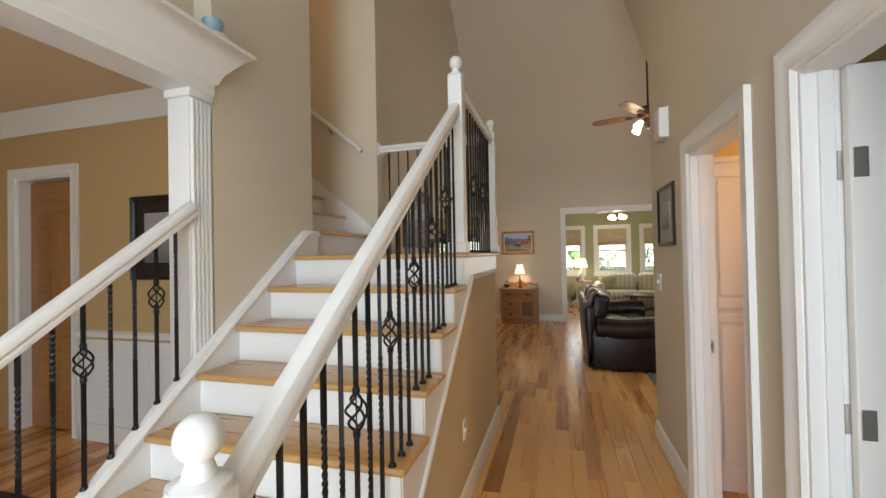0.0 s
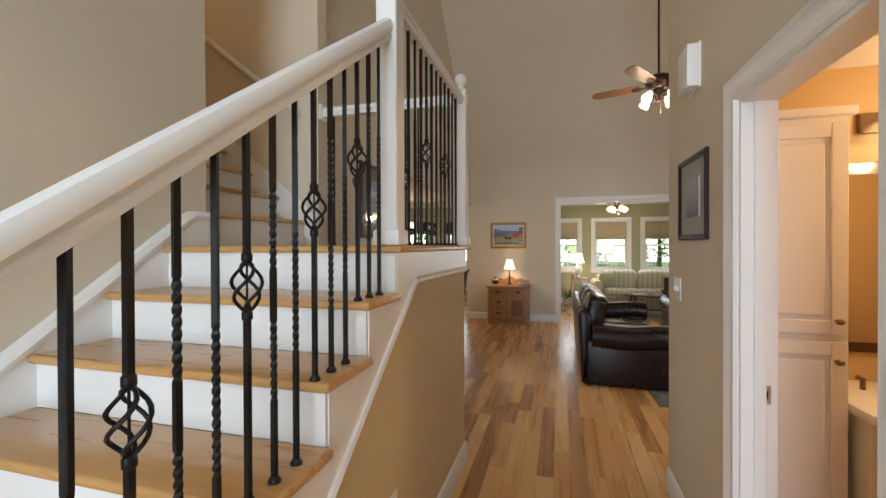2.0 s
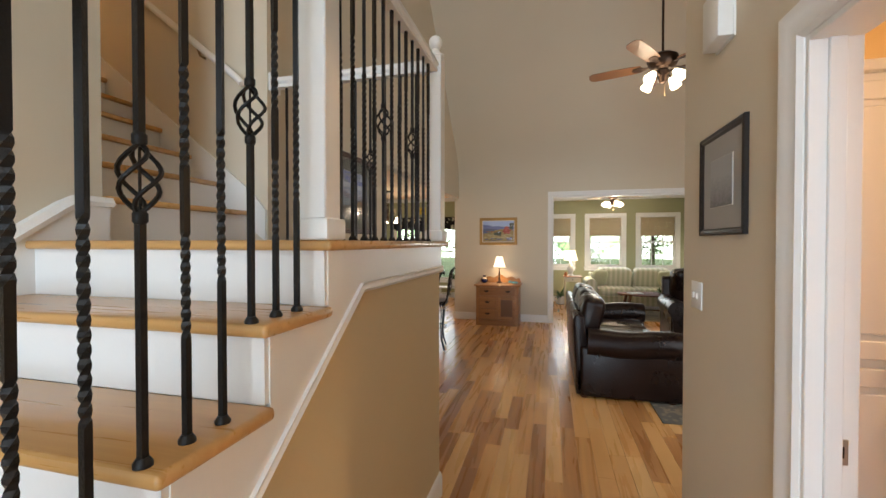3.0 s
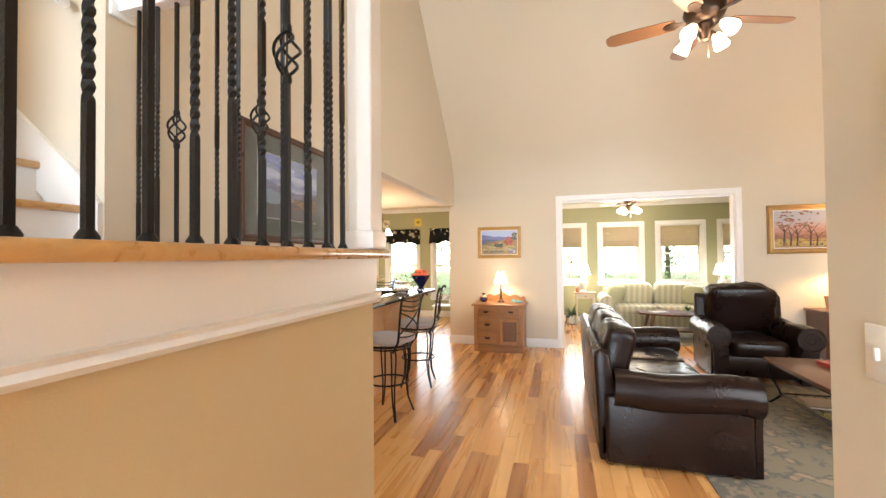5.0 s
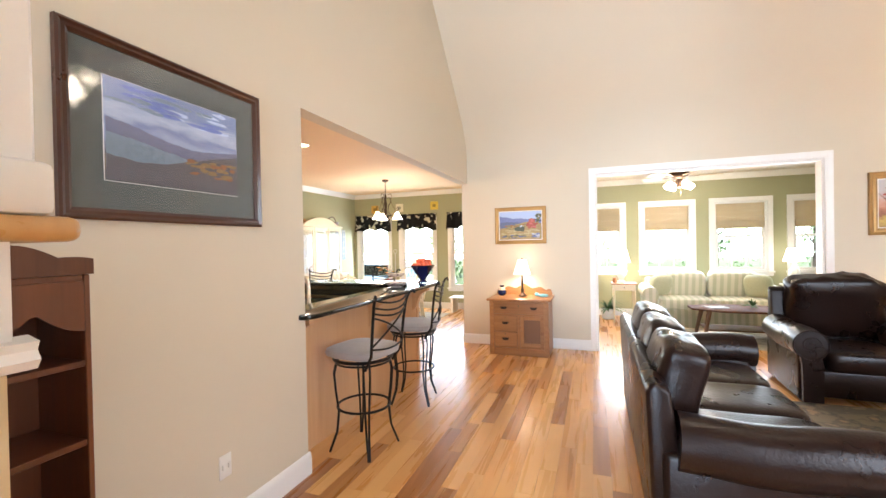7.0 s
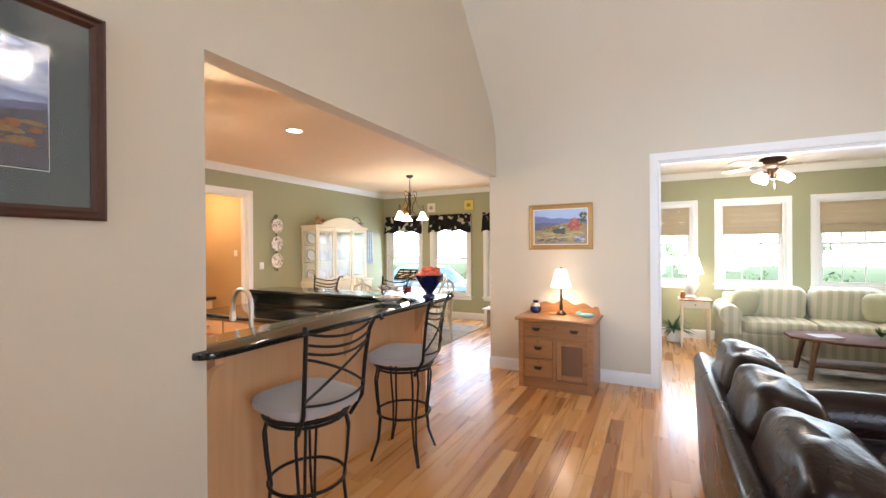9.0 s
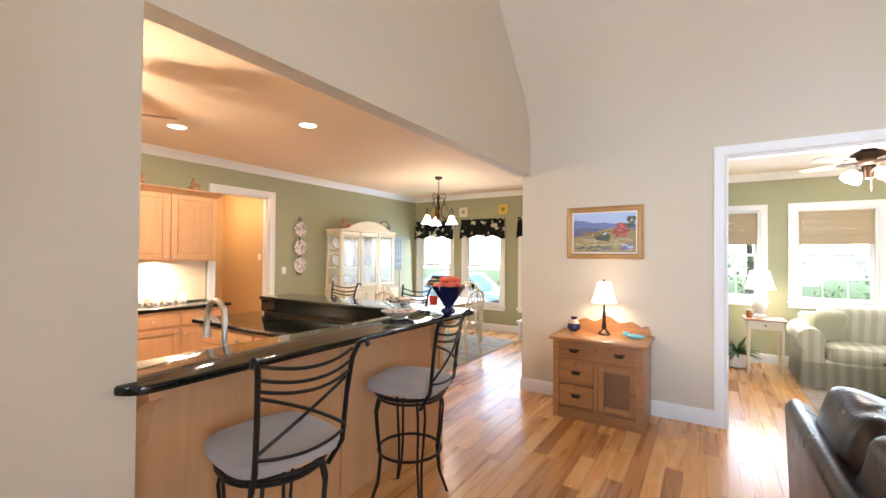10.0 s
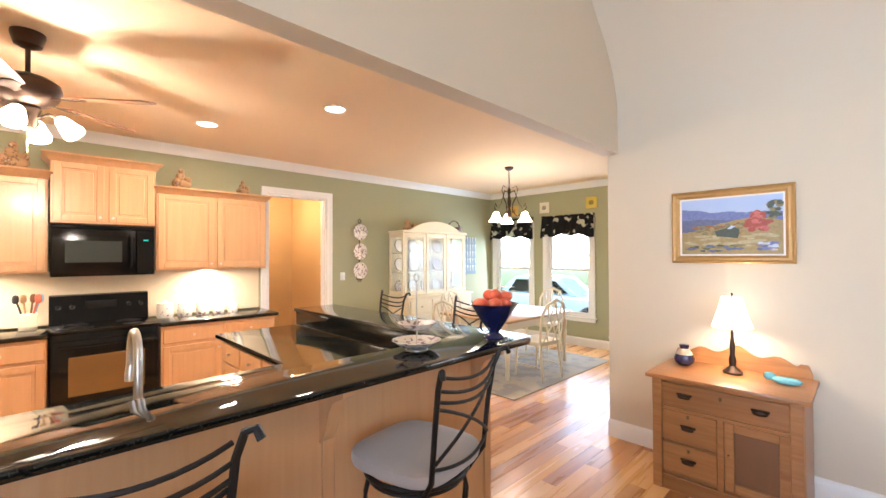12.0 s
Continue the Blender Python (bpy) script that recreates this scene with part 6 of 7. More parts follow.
part("latch", puff(B(), (0.04, -D, 0.34), (0.014, 0.02, 0.014), 1, 8, 6), M_BRASS, d)
part("divider", box(B(), -0.018, 0.018, -D + 0.004, -D + 0.03, 0.10, 0.55, 0.003), M_CHEST, cs)
part("rail", box(B(), -W + 0.04, W - 0.04, -D + 0.004, -D + 0.03, 0.537, 0.558, 0.003), M_CHEST, cs)
part("rail", box(B(), -W + 0.04, W - 0.04, -D + 0.004, -D + 0.03, 0.717, 0.735, 0.003), M_CHEST, cs)
vz = thing("vase", "small cobalt blue and white round vase on the oak chest", "vase", at=(-0.715, 9.43, 0.768))
part("body", lathe(B(), [(0.035, 0), (0.06, 0.02), (0.068, 0.05), (0.055, 0.08)], 0, 0, 20), M_COBALT, vz)
part("shoulder", lathe(B(), [(0.055, 0.08), (0.04, 0.105), (0.028, 0.12)], 0, 0, 20), shader("speckled_glaze", (0.45, 0.36, 0.27), 0.3, vary=0.4, scale=40), vz)
part("lip", lathe(B(), [(0.028, 0.12), (0.034, 0.145), (0.03, 0.148)], 0, 0, 20), M_COBALT, vz)
bd = thing("fish_figurine", "pale turquoise fish-shaped dish on the oak chest", "figurine", at=(-0.13, 9.36, 0.768))
M_TURQ = shader("turquoise_glaze", (0.20, 0.52, 0.60), 0.2, vary=0.2, scale=20, coat=0.4)
part("body", puff(B(), (0, 0, 0.022), (0.15, 0.07, 0.044), 0.9, 18, 10), M_TURQ, bd)
part("tail", puff(B(), (-0.085, 0.01, 0.034), (0.06, 0.02, 0.05), 0.8, 12, 8), M_TURQ, bd)

# ---- dark side chest ----
sc = thing("side_chest", "dark walnut side chest of drawers", "chest", at=(4.42, 9.38, 0))
part("body", box(B(), -0.48, 0.48, -0.20, 0.24, 0.10, 0.725, 0.004), M_WALNUT, sc)
part("top", box(B(), -0.51, 0.51, -0.23, 0.25, 0.726, 0.751, 0.006, 2), M_WALNUT, sc)
for z0, z1 in ((0.13, 0.30), (0.32, 0.50), (0.52, 0.70)):
    d = part("drawer", box(B(), -0.45, 0.45, -0.218, -0.20, z0, z1, 0.005), M_WALNUT, sc)
    for x in (-0.25, 0.25):
        part("knob", puff(B(), (x, -0.232, (z0 + z1) / 2), (0.03, 0.03, 0.03), 1, 10, 6), M_BRASS, d)
for sx in (-1, 1):
    for y in (-0.17, 0.21):
        part("foot", lathe(B(), [(0.02, 0), (0.035, 0.04), (0.03, 0.10)], sx * 0.44, y, 12), M_WALNUT, sc)
pf = thing("photo_frame", "small wooden photo frame standing on the dark chest", "photo frame", at=(4.08, 9.26, 0.752), rz=12)
bm = box(B(), -0.085, 0.085, -0.008, 0.008, 0, 0.20, 0.003)
bm.transform(Matrix.Rotation(radians(-10), 4, "X"))
part("frame", bm, M_CHEST, pf)
bm = box(B(), -0.055, 0.055, -0.011, -0.009, 0.035, 0.165)
bm.transform(Matrix.Rotation(radians(-10), 4, "X"))
part("photo", bm, shader("teal_photo", (0.10, 0.26, 0.24), 0.3, vary=0.6, scale=25), pf)

# ---- bookcase under the landing ----
bc = thing("bookcase", "red-brown wooden bookcase with scalloped top and open shelves", "bookcase", at=(-1.265, 4.11, 0))
bc.scale = (1, 0.88, 1)
part("back", box(B(), 0.0, 0.012, -0.29, 0.29, 0.05, 1.44), M_MAHOGANY, bc)
for s in (-1, 1):
    part("side", box(B(), 0.0, 0.27, s * 0.30 - 0.01, s * 0.30 + 0.01, 0, 1.44, 0.003), M_MAHOGANY, bc)
for z in (0.06, 0.36, 0.64, 0.90, 1.155, 1.43):
    part("shelf", box(B(), 0.012, 0.268, -0.289, 0.289, z - 0.01, z + 0.01, 0.002), M_MAHOGANY, bc)
arch_ = [(-0.29, 1.42), (-0.29, 1.26)] + [(-0.29 + 0.58 * i / 30, 1.33 - 0.07 * abs(math.cos(i / 30 * 2 * math.pi))) for i in range(1, 30)] + [(0.29, 1.26), (0.29, 1.42)]
part("apron", prism(B(), arch_, "x", 0.255, 0.268), M_MAHOGANY, bc)
crest = [(-0.32, 1.441)] + [(-0.32 + 0.64 * i / 30, 1.47 + 0.05 * math.sin(math.pi * i / 30) + 0.02 * abs(math.cos(3 * math.pi * i / 30))) for i in range(31)] + [(0.32, 1.441)]
part("crest", prism(B(), crest, "x", 0.245, 0.275), M_MAHOGANY, bc)
for y, z, c, hh in ((-0.1, 1.165, (0.62, 0.58, 0.5), 0.09), (0.02, 0.91, (0.5, 0.06, 0.05), 0.11), (-0.12, 0.91, (0.6, 0.6, 0.58), 0.07)):
    t = thing("ornament", "small glazed ornament on the bookcase shelf", "ornament", "ornaments on the bookcase", at=(-1.12, 4.11 + 0.88 * y, z))
    part("figure", lathe(B(), [(0.03, 0), (0.04, hh * 0.3), (0.02, hh * 0.6), (0.028, hh * 0.85), (0.01, hh)], 0, 0, 14), shader("ornament_glaze", c, 0.3, vary=0.3, scale=30), t)
cu = thing("cup", "pale blue cup on the beam ledge", "cup", at=(-1.225, 1.69, 2.69))
part("body", lathe(B(), [(0.03, 0), (0.045, 0.01), (0.05, 0.05), (0.052, 0.085), (0.046, 0.085), (0.042, 0.03)], 0, 0, 20), shader("pale_blue_glaze", (0.20, 0.33, 0.40), 0.3, vary=0.1), cu)
part("saucer", lathe(B(), [(0.04, 0), (0.07, 0.006), (0.072, 0.01)], 0, 0, 20), M_CHINA, cu)

# ---- kitchen and nook things ----
bw = thing("fruit_bowl", "cobalt blue glass footed bowl on the bar", "bowl", at=(-1.37, 8.05, 1.073))
part("bowl", lathe(B(), [(0.065, 0), (0.06, 0.012), (0.03, 0.03), (0.05, 0.06), (0.10, 0.13), (0.145, 0.20), (0.152, 0.205), (0.138, 0.20), (0.095, 0.135), (0.04, 0.075)], 0, 0, 26), M_COBALT, bw)
rr = random.Random(9)
for i, (x, y, z) in enumerate(((0, 0, 0.20), (0.07, 0.02, 0.205), (-0.07, 0.03, 0.205), (0.02, 0.08, 0.20), (-0.03, -0.08, 0.205), (0.06, -0.06, 0.21), (-0.08, -0.04, 0.20), (0.01, 0.0, 0.255), (0.05, 0.05, 0.245), (-0.05, 0.02, 0.25))):
    t = thing("tomato", "ripe orange-red tomato in the blue bowl", "fruit", "tomatoes in the bowl", at=(-1.37 + x, 8.05 + y, 1.073 + z))
    part("flesh", puff(B(), (0, 0, 0), (0.082, 0.082, 0.066), 1.0, 14, 9), M_TOMATO, t)
ts = thing("tiered_stand", "two-tier serving stand with patterned china plates", "serving stand", at=(-1.45, 7.50, 1.073))
M_PATTERN = spotted("blue_red_patterned_china", (0.70, 0.64, 0.56), (0.22, 0.14, 0.16), 34, 0.53, 0.25, 4)
for z, r in ((0.02, 0.13), (0.11, 0.10)):
    part("plate", lathe(B(), [(r * 0.55, z), (r * 0.7, z + 0.004), (r, z + 0.03), (r * 1.01, z + 0.032), (r * 0.7, z + 0.010), (r * 0.5, z + 0.006)], 0, 0, 26), M_PATTERN, ts)
part("rod", tube(B(), [(0, 0, 0.0), (0, 0, 0.36)], 0.004, 8), M_NICKEL, ts)
part("ring", tube(B(), [(0.02 * math.cos(a), 0, 0.38 + 0.02 * math.sin(a)) for a in [2 * math.pi * i / 16 for i in range(16)]], 0.003, 6, True), M_NICKEL, ts)
part("foot", lathe(B(), [(0.06, 0), (0.06, 0.004), (0.02, 0.022)], 0, 0, 18), M_NICKEL, ts)

M_FLORAL = spotted("printed_stoneware", (0.76, 0.70, 0.60), (0.25, 0.16, 0.18), 26, 0.60, 0.35, 3)
for i, (y, s) in enumerate(((7.06, 1.0), (7.245, 0.92), (7.42, 0.84), (7.585, 0.76), (7.74, 0.68))):
    t = thing("canister", "printed stoneware canister with lid on the worktop", "canister", "row of kitchen canisters", at=(-5.06, y, 0.915))
    part("jar", lathe(B(), [(0.072 * s, 0), (0.078 * s, 0.01), (0.078 * s, 0.12 * s), (0.070 * s, 0.135 * s)], 0, 0, 20), M_FLORAL, t)
    part("lid", lathe(B(), [(0.076 * s, 0.136 * s), (0.076 * s, 0.15 * s), (0.03 * s, 0.158 * s), (0.015 * s, 0.165 * s), (0.018 * s, 0.18 * s)], 0, 0, 20), M_FLORAL, t)
t = thing("utensil_crock", "cream square crock with kitchen utensils", "crock", at=(-5.0, 6.02, 0.915))
part("crock", box(B(), -0.06, 0.06, -0.06, 0.06, 0, 0.15, 0.008, 2), M_CREAM, t)
for i, (dx, dy, c) in enumerate(((0.02, -0.05, (0.02, 0.02, 0.02)), (-0.02, 0.02, (0.25, 0.12, 0.05)), (0.03, 0.04, (0.6, 0.12, 0.06)), (-0.03, 0.05, (0.3, 0.45, 0.6)), (0.0, -0.02, (0.4, 0.25, 0.12)))):
    m = shader("utensil_handle", c, 0.4)
    bm = tube(B(), [(dx * 0.5, dy * 0.5, 0.08), (dx * 1.4, dy * 1.4, 0.25)], 0.007, 8)
    puff(bm, (dx * 1.6, dy * 1.6, 0.28), (0.05, 0.05, 0.08), 0.8, 10, 8)
    part("utensil", bm, m, t)
M_CLAY = spotted("painted_clay", (0.40, 0.24, 0.11), (0.15, 0.07, 0.035), 28, 0.52, 0.6, 4, third=(0.50, 0.36, 0.20))
for y, z, h, lab in ((7.20, 2.305, 0.22, "brown clay rooster figurine on the cabinet top"), (7.84, 2.305, 0.17, "brown clay figurine on the cabinet top"), (5.92, 2.345, 0.24, "tall pale figurine on the cabinet top")):
    t = thing("figurine", lab, "figurine", "figurines on the kitchen cabinets", at=(-5.03, y, z))
    bm = puff(B(), (0, 0, h * 0.24), (h * 0.55, h * 0.85, h * 0.46), 0.8, 16, 12)
    puff(bm, (0.01, -h * 0.06, h * 0.55), (h * 0.36, h * 0.42, h * 0.46), 0.85, 14, 10)
    puff(bm, (0.01, -h * 0.02, h * 0.86), (h * 0.24, h * 0.27, h * 0.28), 0.9, 12, 10)
    puff(bm, (0.03, h * 0.24, h * 0.46), (h * 0.24, h * 0.34, h * 0.30), 0.9, 12, 8)
    puff(bm, (0.05, -h * 0.26, h * 0.34), (h * 0.22, h * 0.26, h * 0.34), 0.9, 12, 8)
    part("figure", bm, M_CLAY, t)
    part("base", box(B(), -h * 0.26, h * 0.26, -h * 0.42, h * 0.42, 0, h * 0.07, 0.006, 2), M_CLAY, t)
# wall plates on an iron hanger
hg = thing("plate_hanger", "iron wall hanger with three patterned plates", "plate hanger", at=(-5.228, 9.61, 1.20))
part("rod", tube(B(), [(0.008, 0, 0.0), (0.008, 0, 0.86), (0.008, 0.03, 0.90), (0.008, 0, 0.93), (0.008, -0.03, 0.90), (0.008, 0, 0.86)], 0.006, 6), M_IRON, hg)
part("scroll", tube(B(), [(0.008, -0.06, 0.05), (0.008, -0.02, -0.03), (0.008, 0, 0.02), (0.008, 0.02, -0.03), (0.008, 0.06, 0.05)], 0.005, 6), M_IRON, hg)
for z in (0.14, 0.43, 0.73):
    bm = lathe(B(), [(0.05, 0), (0.08, 0.004), (0.125, 0.022), (0.12, 0.024), (0.08, 0.009), (0.02, 0.007)], 0, 0, 24)
    bm.transform(Matrix.Translation((0.012, 0, z)) @ Matrix.Rotation(radians(90), 4, "Y"))
    part("plate", bm, M_PATTERN, hg)
for x, z, c, lab in ((-3.03, 2.455, (0.62, 0.48, 0.06), "square yellow plate with dark motif above the window"), (-3.943, 2.44, (0.72, 0.66, 0.50), "pale plate above the window"), (-4.63, 2.43, (0.62, 0.36, 0.06), "orange plate above the window")):
    t = thing("wall_plate", lab, "plate", "plates above the nook windows", at=(x, 12.797, z))
    part("dish", box(B(), -0.10, 0.10, -0.025, -0.001, -0.10, 0.10, 0.012, 3), shader("plate_glaze", c, 0.3, vary=0.1), t)
    part("motif", puff(B(), (0, -0.026, 0), (0.09, 0.006, 0.08), 0.8, 12, 6), shader("motif_glaze", [v * 0.45 for v in c], 0.3, vary=0.5, scale=40), t)

# hutch
hu = thing("china_hutch", "cream painted china hutch with arched top and lit glass doors", "hutch", at=(-5.225, 10.89, 0))
Y = 0.71
part("base", box(B(), 0, 0.50, -Y - 0.02, Y + 0.02, 0.08, 0.90, 0.004), M_CREAM, hu)
part("counter", box(B(), 0, 0.53, -Y - 0.04, Y + 0.04, 0.901, 0.93, 0.008, 2), M_CREAM, hu)
part("plinth", box(B(), 0, 0.48, -Y, Y, 0, 0.08), M_CREAM, hu)
for i in range(3):
    a = -Y + 0.02 + i * 0.465
    d = hung(part, panel_door("x", 0.50, 1, a, a + 0.44, 0.12, 0.62), M_CREAM, hu)
    part("knob", puff(B(), (0.535, a + 0.04, 0.45), (0.025, 0.025, 0.025), 1, 10, 6), M_BRASS, d)
    d = part("drawer", box(B(), 0.50, 0.52, a, a + 0.44, 0.66, 0.86, 0.006), M_CREAM, hu)
    part("knob", puff(B(), (0.535, a + 0.22, 0.76), (0.025, 0.025, 0.025), 1, 10, 6), M_BRASS, d)
part("back", box(B(), 0, 0.015, -Y, Y, 0.931, 1.93), M_CREAM, hu)
for s in (-1, 1):
    bm = B()
    for q in ((0.015, 0.05, 0.931, 1.93), (0.33, 0.37, 0.931, 1.93), (0.05, 0.33, 0.931, 1.0), (0.05, 0.33, 1.86, 1.93)):
        box(bm, q[0], q[1], s * Y - 0.012, s * Y + 0.012, q[2], q[3], 0.002)
    part("side_frame", bm, M_CREAM, hu)
    g = part("side_glass", box(B(), 0.045, 0.335, s * Y - 0.002, s * Y + 0.002, 0.99, 1.87), M_PANE, hu)
    g.visible_shadow = False
for z in (1.29, 1.60):
    part("shelf", box(B(), 0.016, 0.33, -Y + 0.013, Y - 0.013, z - 0.008, z + 0.008), M_CREAM, hu)
part("top", box(B(), 0, 0.40, -Y - 0.03, Y + 0.03, 1.931, 1.965, 0.008, 2), M_CREAM, hu)
arc_ = [(-Y, 1.966)] + [(-Y + 2 * Y * i / 30, 1.975 + 0.16 * max(0, math.cos((i - 15) / 15 * math.pi * 0.62)) ** 0.8) for i in range(31)] + [(Y, 1.966)]
part("arched_crest", prism(B(), arc_, "x", 0.345, 0.385), M_CREAM, hu)
for i in range(3):
    a = -Y + 0.015 + i * 0.468
    bm = B()
    for q in ((a, a + 0.05, 0.94, 1.925), (a + 0.40, a + 0.45, 0.94, 1.925), (a + 0.05, a + 0.40, 0.94, 1.0), (a + 0.05, a + 0.40, 1.86, 1.925)):
        box(bm, 0.352, 0.374, q[0], q[1], q[2], q[3], 0.003)
    d = part("glass_door", bm, M_CREAM, hu)
    g = part("pane", box(B(), 0.360, 0.364, a + 0.045, a + 0.405, 0.99, 1.87), M_PANE, d)
    g.visible_shadow = False
M_RIM = shader("brown_glazed_rim", (0.22, 0.13, 0.06), 0.3, vary=0.3, scale=30)
lamp("hutch_strip", "AREA", look((-5.0, 10.89, 1.925), (-5.05, 10.89, 1.0)), 1.1, SOFT, 0.15, 1.2)
for z in (0.932, 1.299, 1.609):
    for i in range(5):
        y = -0.55 + 0.275 * i
        t = thing("display_plate", "patterned china plate standing in the hutch", "plate", "china in the hutch", at=(-5.225 + 0.07, 10.89 + y, z))
        bm = lathe(B(), [(0.05, 0), (0.07, 0.004), (0.112, 0.018), (0.108, 0.02), (0.07, 0.008), (0.02, 0.006)], 0, 0, 20)
        bm.transform(Matrix.Translation((0, 0, 0.113)) @ Matrix.Rotation(radians(75), 4, "Y"))
        part("dish", bm, M_PATTERN if (i + int(z * 10)) % 2 else M_CHINA, t)
        bm = tube(B(), [(0.109 * math.cos(q), 0.109 * math.sin(q), 0.019) for q in [2 * math.pi * j / 20 for j in range(20)]], 0.006, 5, True)
        bm.transform(Matrix.Translation((0, 0, 0.113)) @ Matrix.Rotation(radians(75), 4, "Y"))
        part("rim", bm, M_RIM, t, "brown glazed rim")
t = thing("rooster_pair", "painted china rooster group on the hutch", "figurine", at=(-5.05, 10.42, 1.966))
part("figure", puff(lathe(B(), [(0.06, 0), (0.08, 0.05), (0.04, 0.12), (0.05, 0.16), (0.01, 0.20)], 0, 0, 14), (0, 0.14, 0.07), (0.12, 0.14, 0.14), 0.9, 12, 8), M_CLAY, t)
t = thing("dark_basket", "dark woven basket with greenery on the hutch", "basket", at=(-4.98, 11.45, 1.966))
part("basket", lathe(B(), [(0.08, 0), (0.12, 0.03), (0.15, 0.10), (0.14, 0.10), (0.10, 0.04)], 0, 0, 18), M_WALNUT, t)
part("handle", tube(B(), [(0, 0.14 * math.cos(a), 0.09 + 0.13 * math.sin(a)) for a in [math.pi * i / 12 for i in range(13)]], 0.010, 8), M_WALNUT, t)
sr = thing("spoon_rack", "grey-blue wall rack with rows of collector spoons", "rack", at=(-5.228, 12.12, 1.20))
M_RACK = shader("grey_blue_paint", (0.20, 0.26, 0.30), 0.5)
part("board", box(B(), 0, 0.02, -0.19, 0.19, 0, 0.72, 0.004), M_RACK, sr)
for r in range(5):
    part("shelf", box(B(), 0.02, 0.05, -0.185, 0.185, 0.05 + 0.135 * r, 0.062 + 0.135 * r, 0.002), M_RACK, sr)
    for c in range(5):
        y, z = -0.15 + 0.075 * c, 0.11 + 0.135 * r
        part("spoon", puff(tube(B(), [(0.038, y, z - 0.04), (0.038, y, z + 0.03)], 0.005, 6), (0.038, y, z + 0.045), (0.01, 0.034, 0.045), 0.9, 8, 6), M_CHINA if (r + c) % 2 else M_NICKEL, sr)

# valances over the nook windows
M_VALANCE = spotted("black_floral_cotton", (0.012, 0.012, 0.013), (0.72, 0.68, 0.54), 9, 0.57, 0.9, 1.2)
for a, b in NOOK_W:
    t = thing("valance", "black floral cotton window valance", "curtain", "valances of the nook windows")
    bm = B()
    n = 48
    top, bot = [], []
    for i in range(n + 1):
        f = i / n
        x = a - 0.10 + (b - a + 0.20) * f
        wob = 0.018 * math.sin(f * 38) + 0.008 * math.sin(f * 91)
        top.append(bm.verts.new((x + (0.5 - f) * 0.05, 12.745, 2.275)))
        bot.append(bm.verts.new((x, 12.715 + wob, 1.92 - 0.05 * abs(2 * f - 1) ** 2 + 0.02 * math.sin(f * 19))))
    for i in range(n):
        bm.faces.new((top[i], top[i + 1], bot[i + 1], bot[i]))
    bmesh.ops.solidify(bm, geom=bm.faces[:], thickness=0.006)
    part("fabric", bm, M_VALANCE, t, smooth=60)
    part("rod", tube(B(), [(a - 0.09, 12.755, 2.265), (b + 0.09, 12.755, 2.265)], 0.010, 8), M_IRON, t)
    for x in (a - 0.06, b + 0.06):
        part("bracket", box(B(), x - 0.01, x + 0.01, 12.75, 12.80, 2.25, 2.28), M_IRON, t)

# nook rug, table, chairs
tagged(part("nook_rug", box(B(), -4.75, -2.45, 9.75, 12.15, 0.0008, 0.011, 0.004), spotted("grey_beige_rug", (0.44, 0.39, 0.32), (0.32, 0.30, 0.28), 5, 0.5, 0.95, 6)), "pale grey-beige patterned rug under the nook table", "rug")
tb = thing("nook_table", "wooden-topped table with cream turned legs", "table", at=(-3.45, 10.95, 0.011))
part("tabletop", box(B(), -0.62, 0.62, -0.78, 0.78, 0.715, 0.75, 0.010, 2), wood("pale_oak_top", [(0.45, 0.27, 0.12), (0.55, 0.36, 0.18)], "y", 0.3, 0.2), tb)
part("apron", box(B(), -0.54, 0.54, -0.70, 0.70, 0.61, 0.714, 0.003), M_CREAM, tb)
for sx in (-1, 1):
    for sy in (-1, 1):
        part("leg", lathe(B(), [(0.022, 0), (0.03, 0.05), (0.024, 0.12), (0.04, 0.45), (0.03, 0.50), (0.042, 0.55), (0.042, 0.62)], sx * 0.53, sy * 0.69, 14), M_CREAM, tb)
chair = thing("dining_chair", "cream painted dining chair with lattice back", "chair", "chairs round the nook table", at=(-2.78, 10.72, 0.011), rz=82)
part("seat", puff(B(), (0, 0, 0.45), (0.45, 0.43, 0.07), 0.35, 22, 8), M_CREAM, chair)
for sx in (-1, 1):
    part("leg", tube(B(), [(sx * 0.19, 0.18, 0.44), (sx * 0.195, 0.19, 0.2), (sx * 0.20, 0.20, 0.0)], 0.019, 10, r2=0.013), M_CREAM, chair)
    part("leg", tube(B(), [(sx * 0.17, -0.19, 0.44), (sx * 0.175, -0.21, 0.2), (sx * 0.185, -0.24, 0.0)], 0.019, 10, r2=0.013), M_CREAM, chair)
    part("side_stretcher", tube(B(), [(sx * 0.198, 0.19, 0.16), (sx * 0.18, -0.215, 0.16)], 0.009, 8), M_CREAM, chair)
hoop = [(-0.19, -0.20, 0.46), (-0.215, -0.23, 0.62), (-0.21, -0.26, 0.82), (-0.15, -0.29, 0.95), (0, -0.30, 1.0), (0.15, -0.29, 0.95), (0.21, -0.26, 0.82), (0.215, -0.23, 0.62), (0.19, -0.20, 0.46)]
part("back_hoop", tube(B(), hoop, 0.017, 10), M_CREAM, chair)
for sx in (-1, 1):
    part("lattice", tube(B(), [(sx * 0.13, -0.205, 0.47), (sx * 0.02, -0.24, 0.66), (-sx * 0.10, -0.265, 0.80), (-sx * 0.13, -0.288, 0.95)], 0.011, 8), M_CREAM, chair)
    part("lattice", tube(B(), [(sx * 0.05, -0.205, 0.47), (sx * 0.12, -0.245, 0.70), (sx * 0.04, -0.27, 0.84), (0, -0.298, 0.99)], 0.010, 8), M_CREAM, chair)
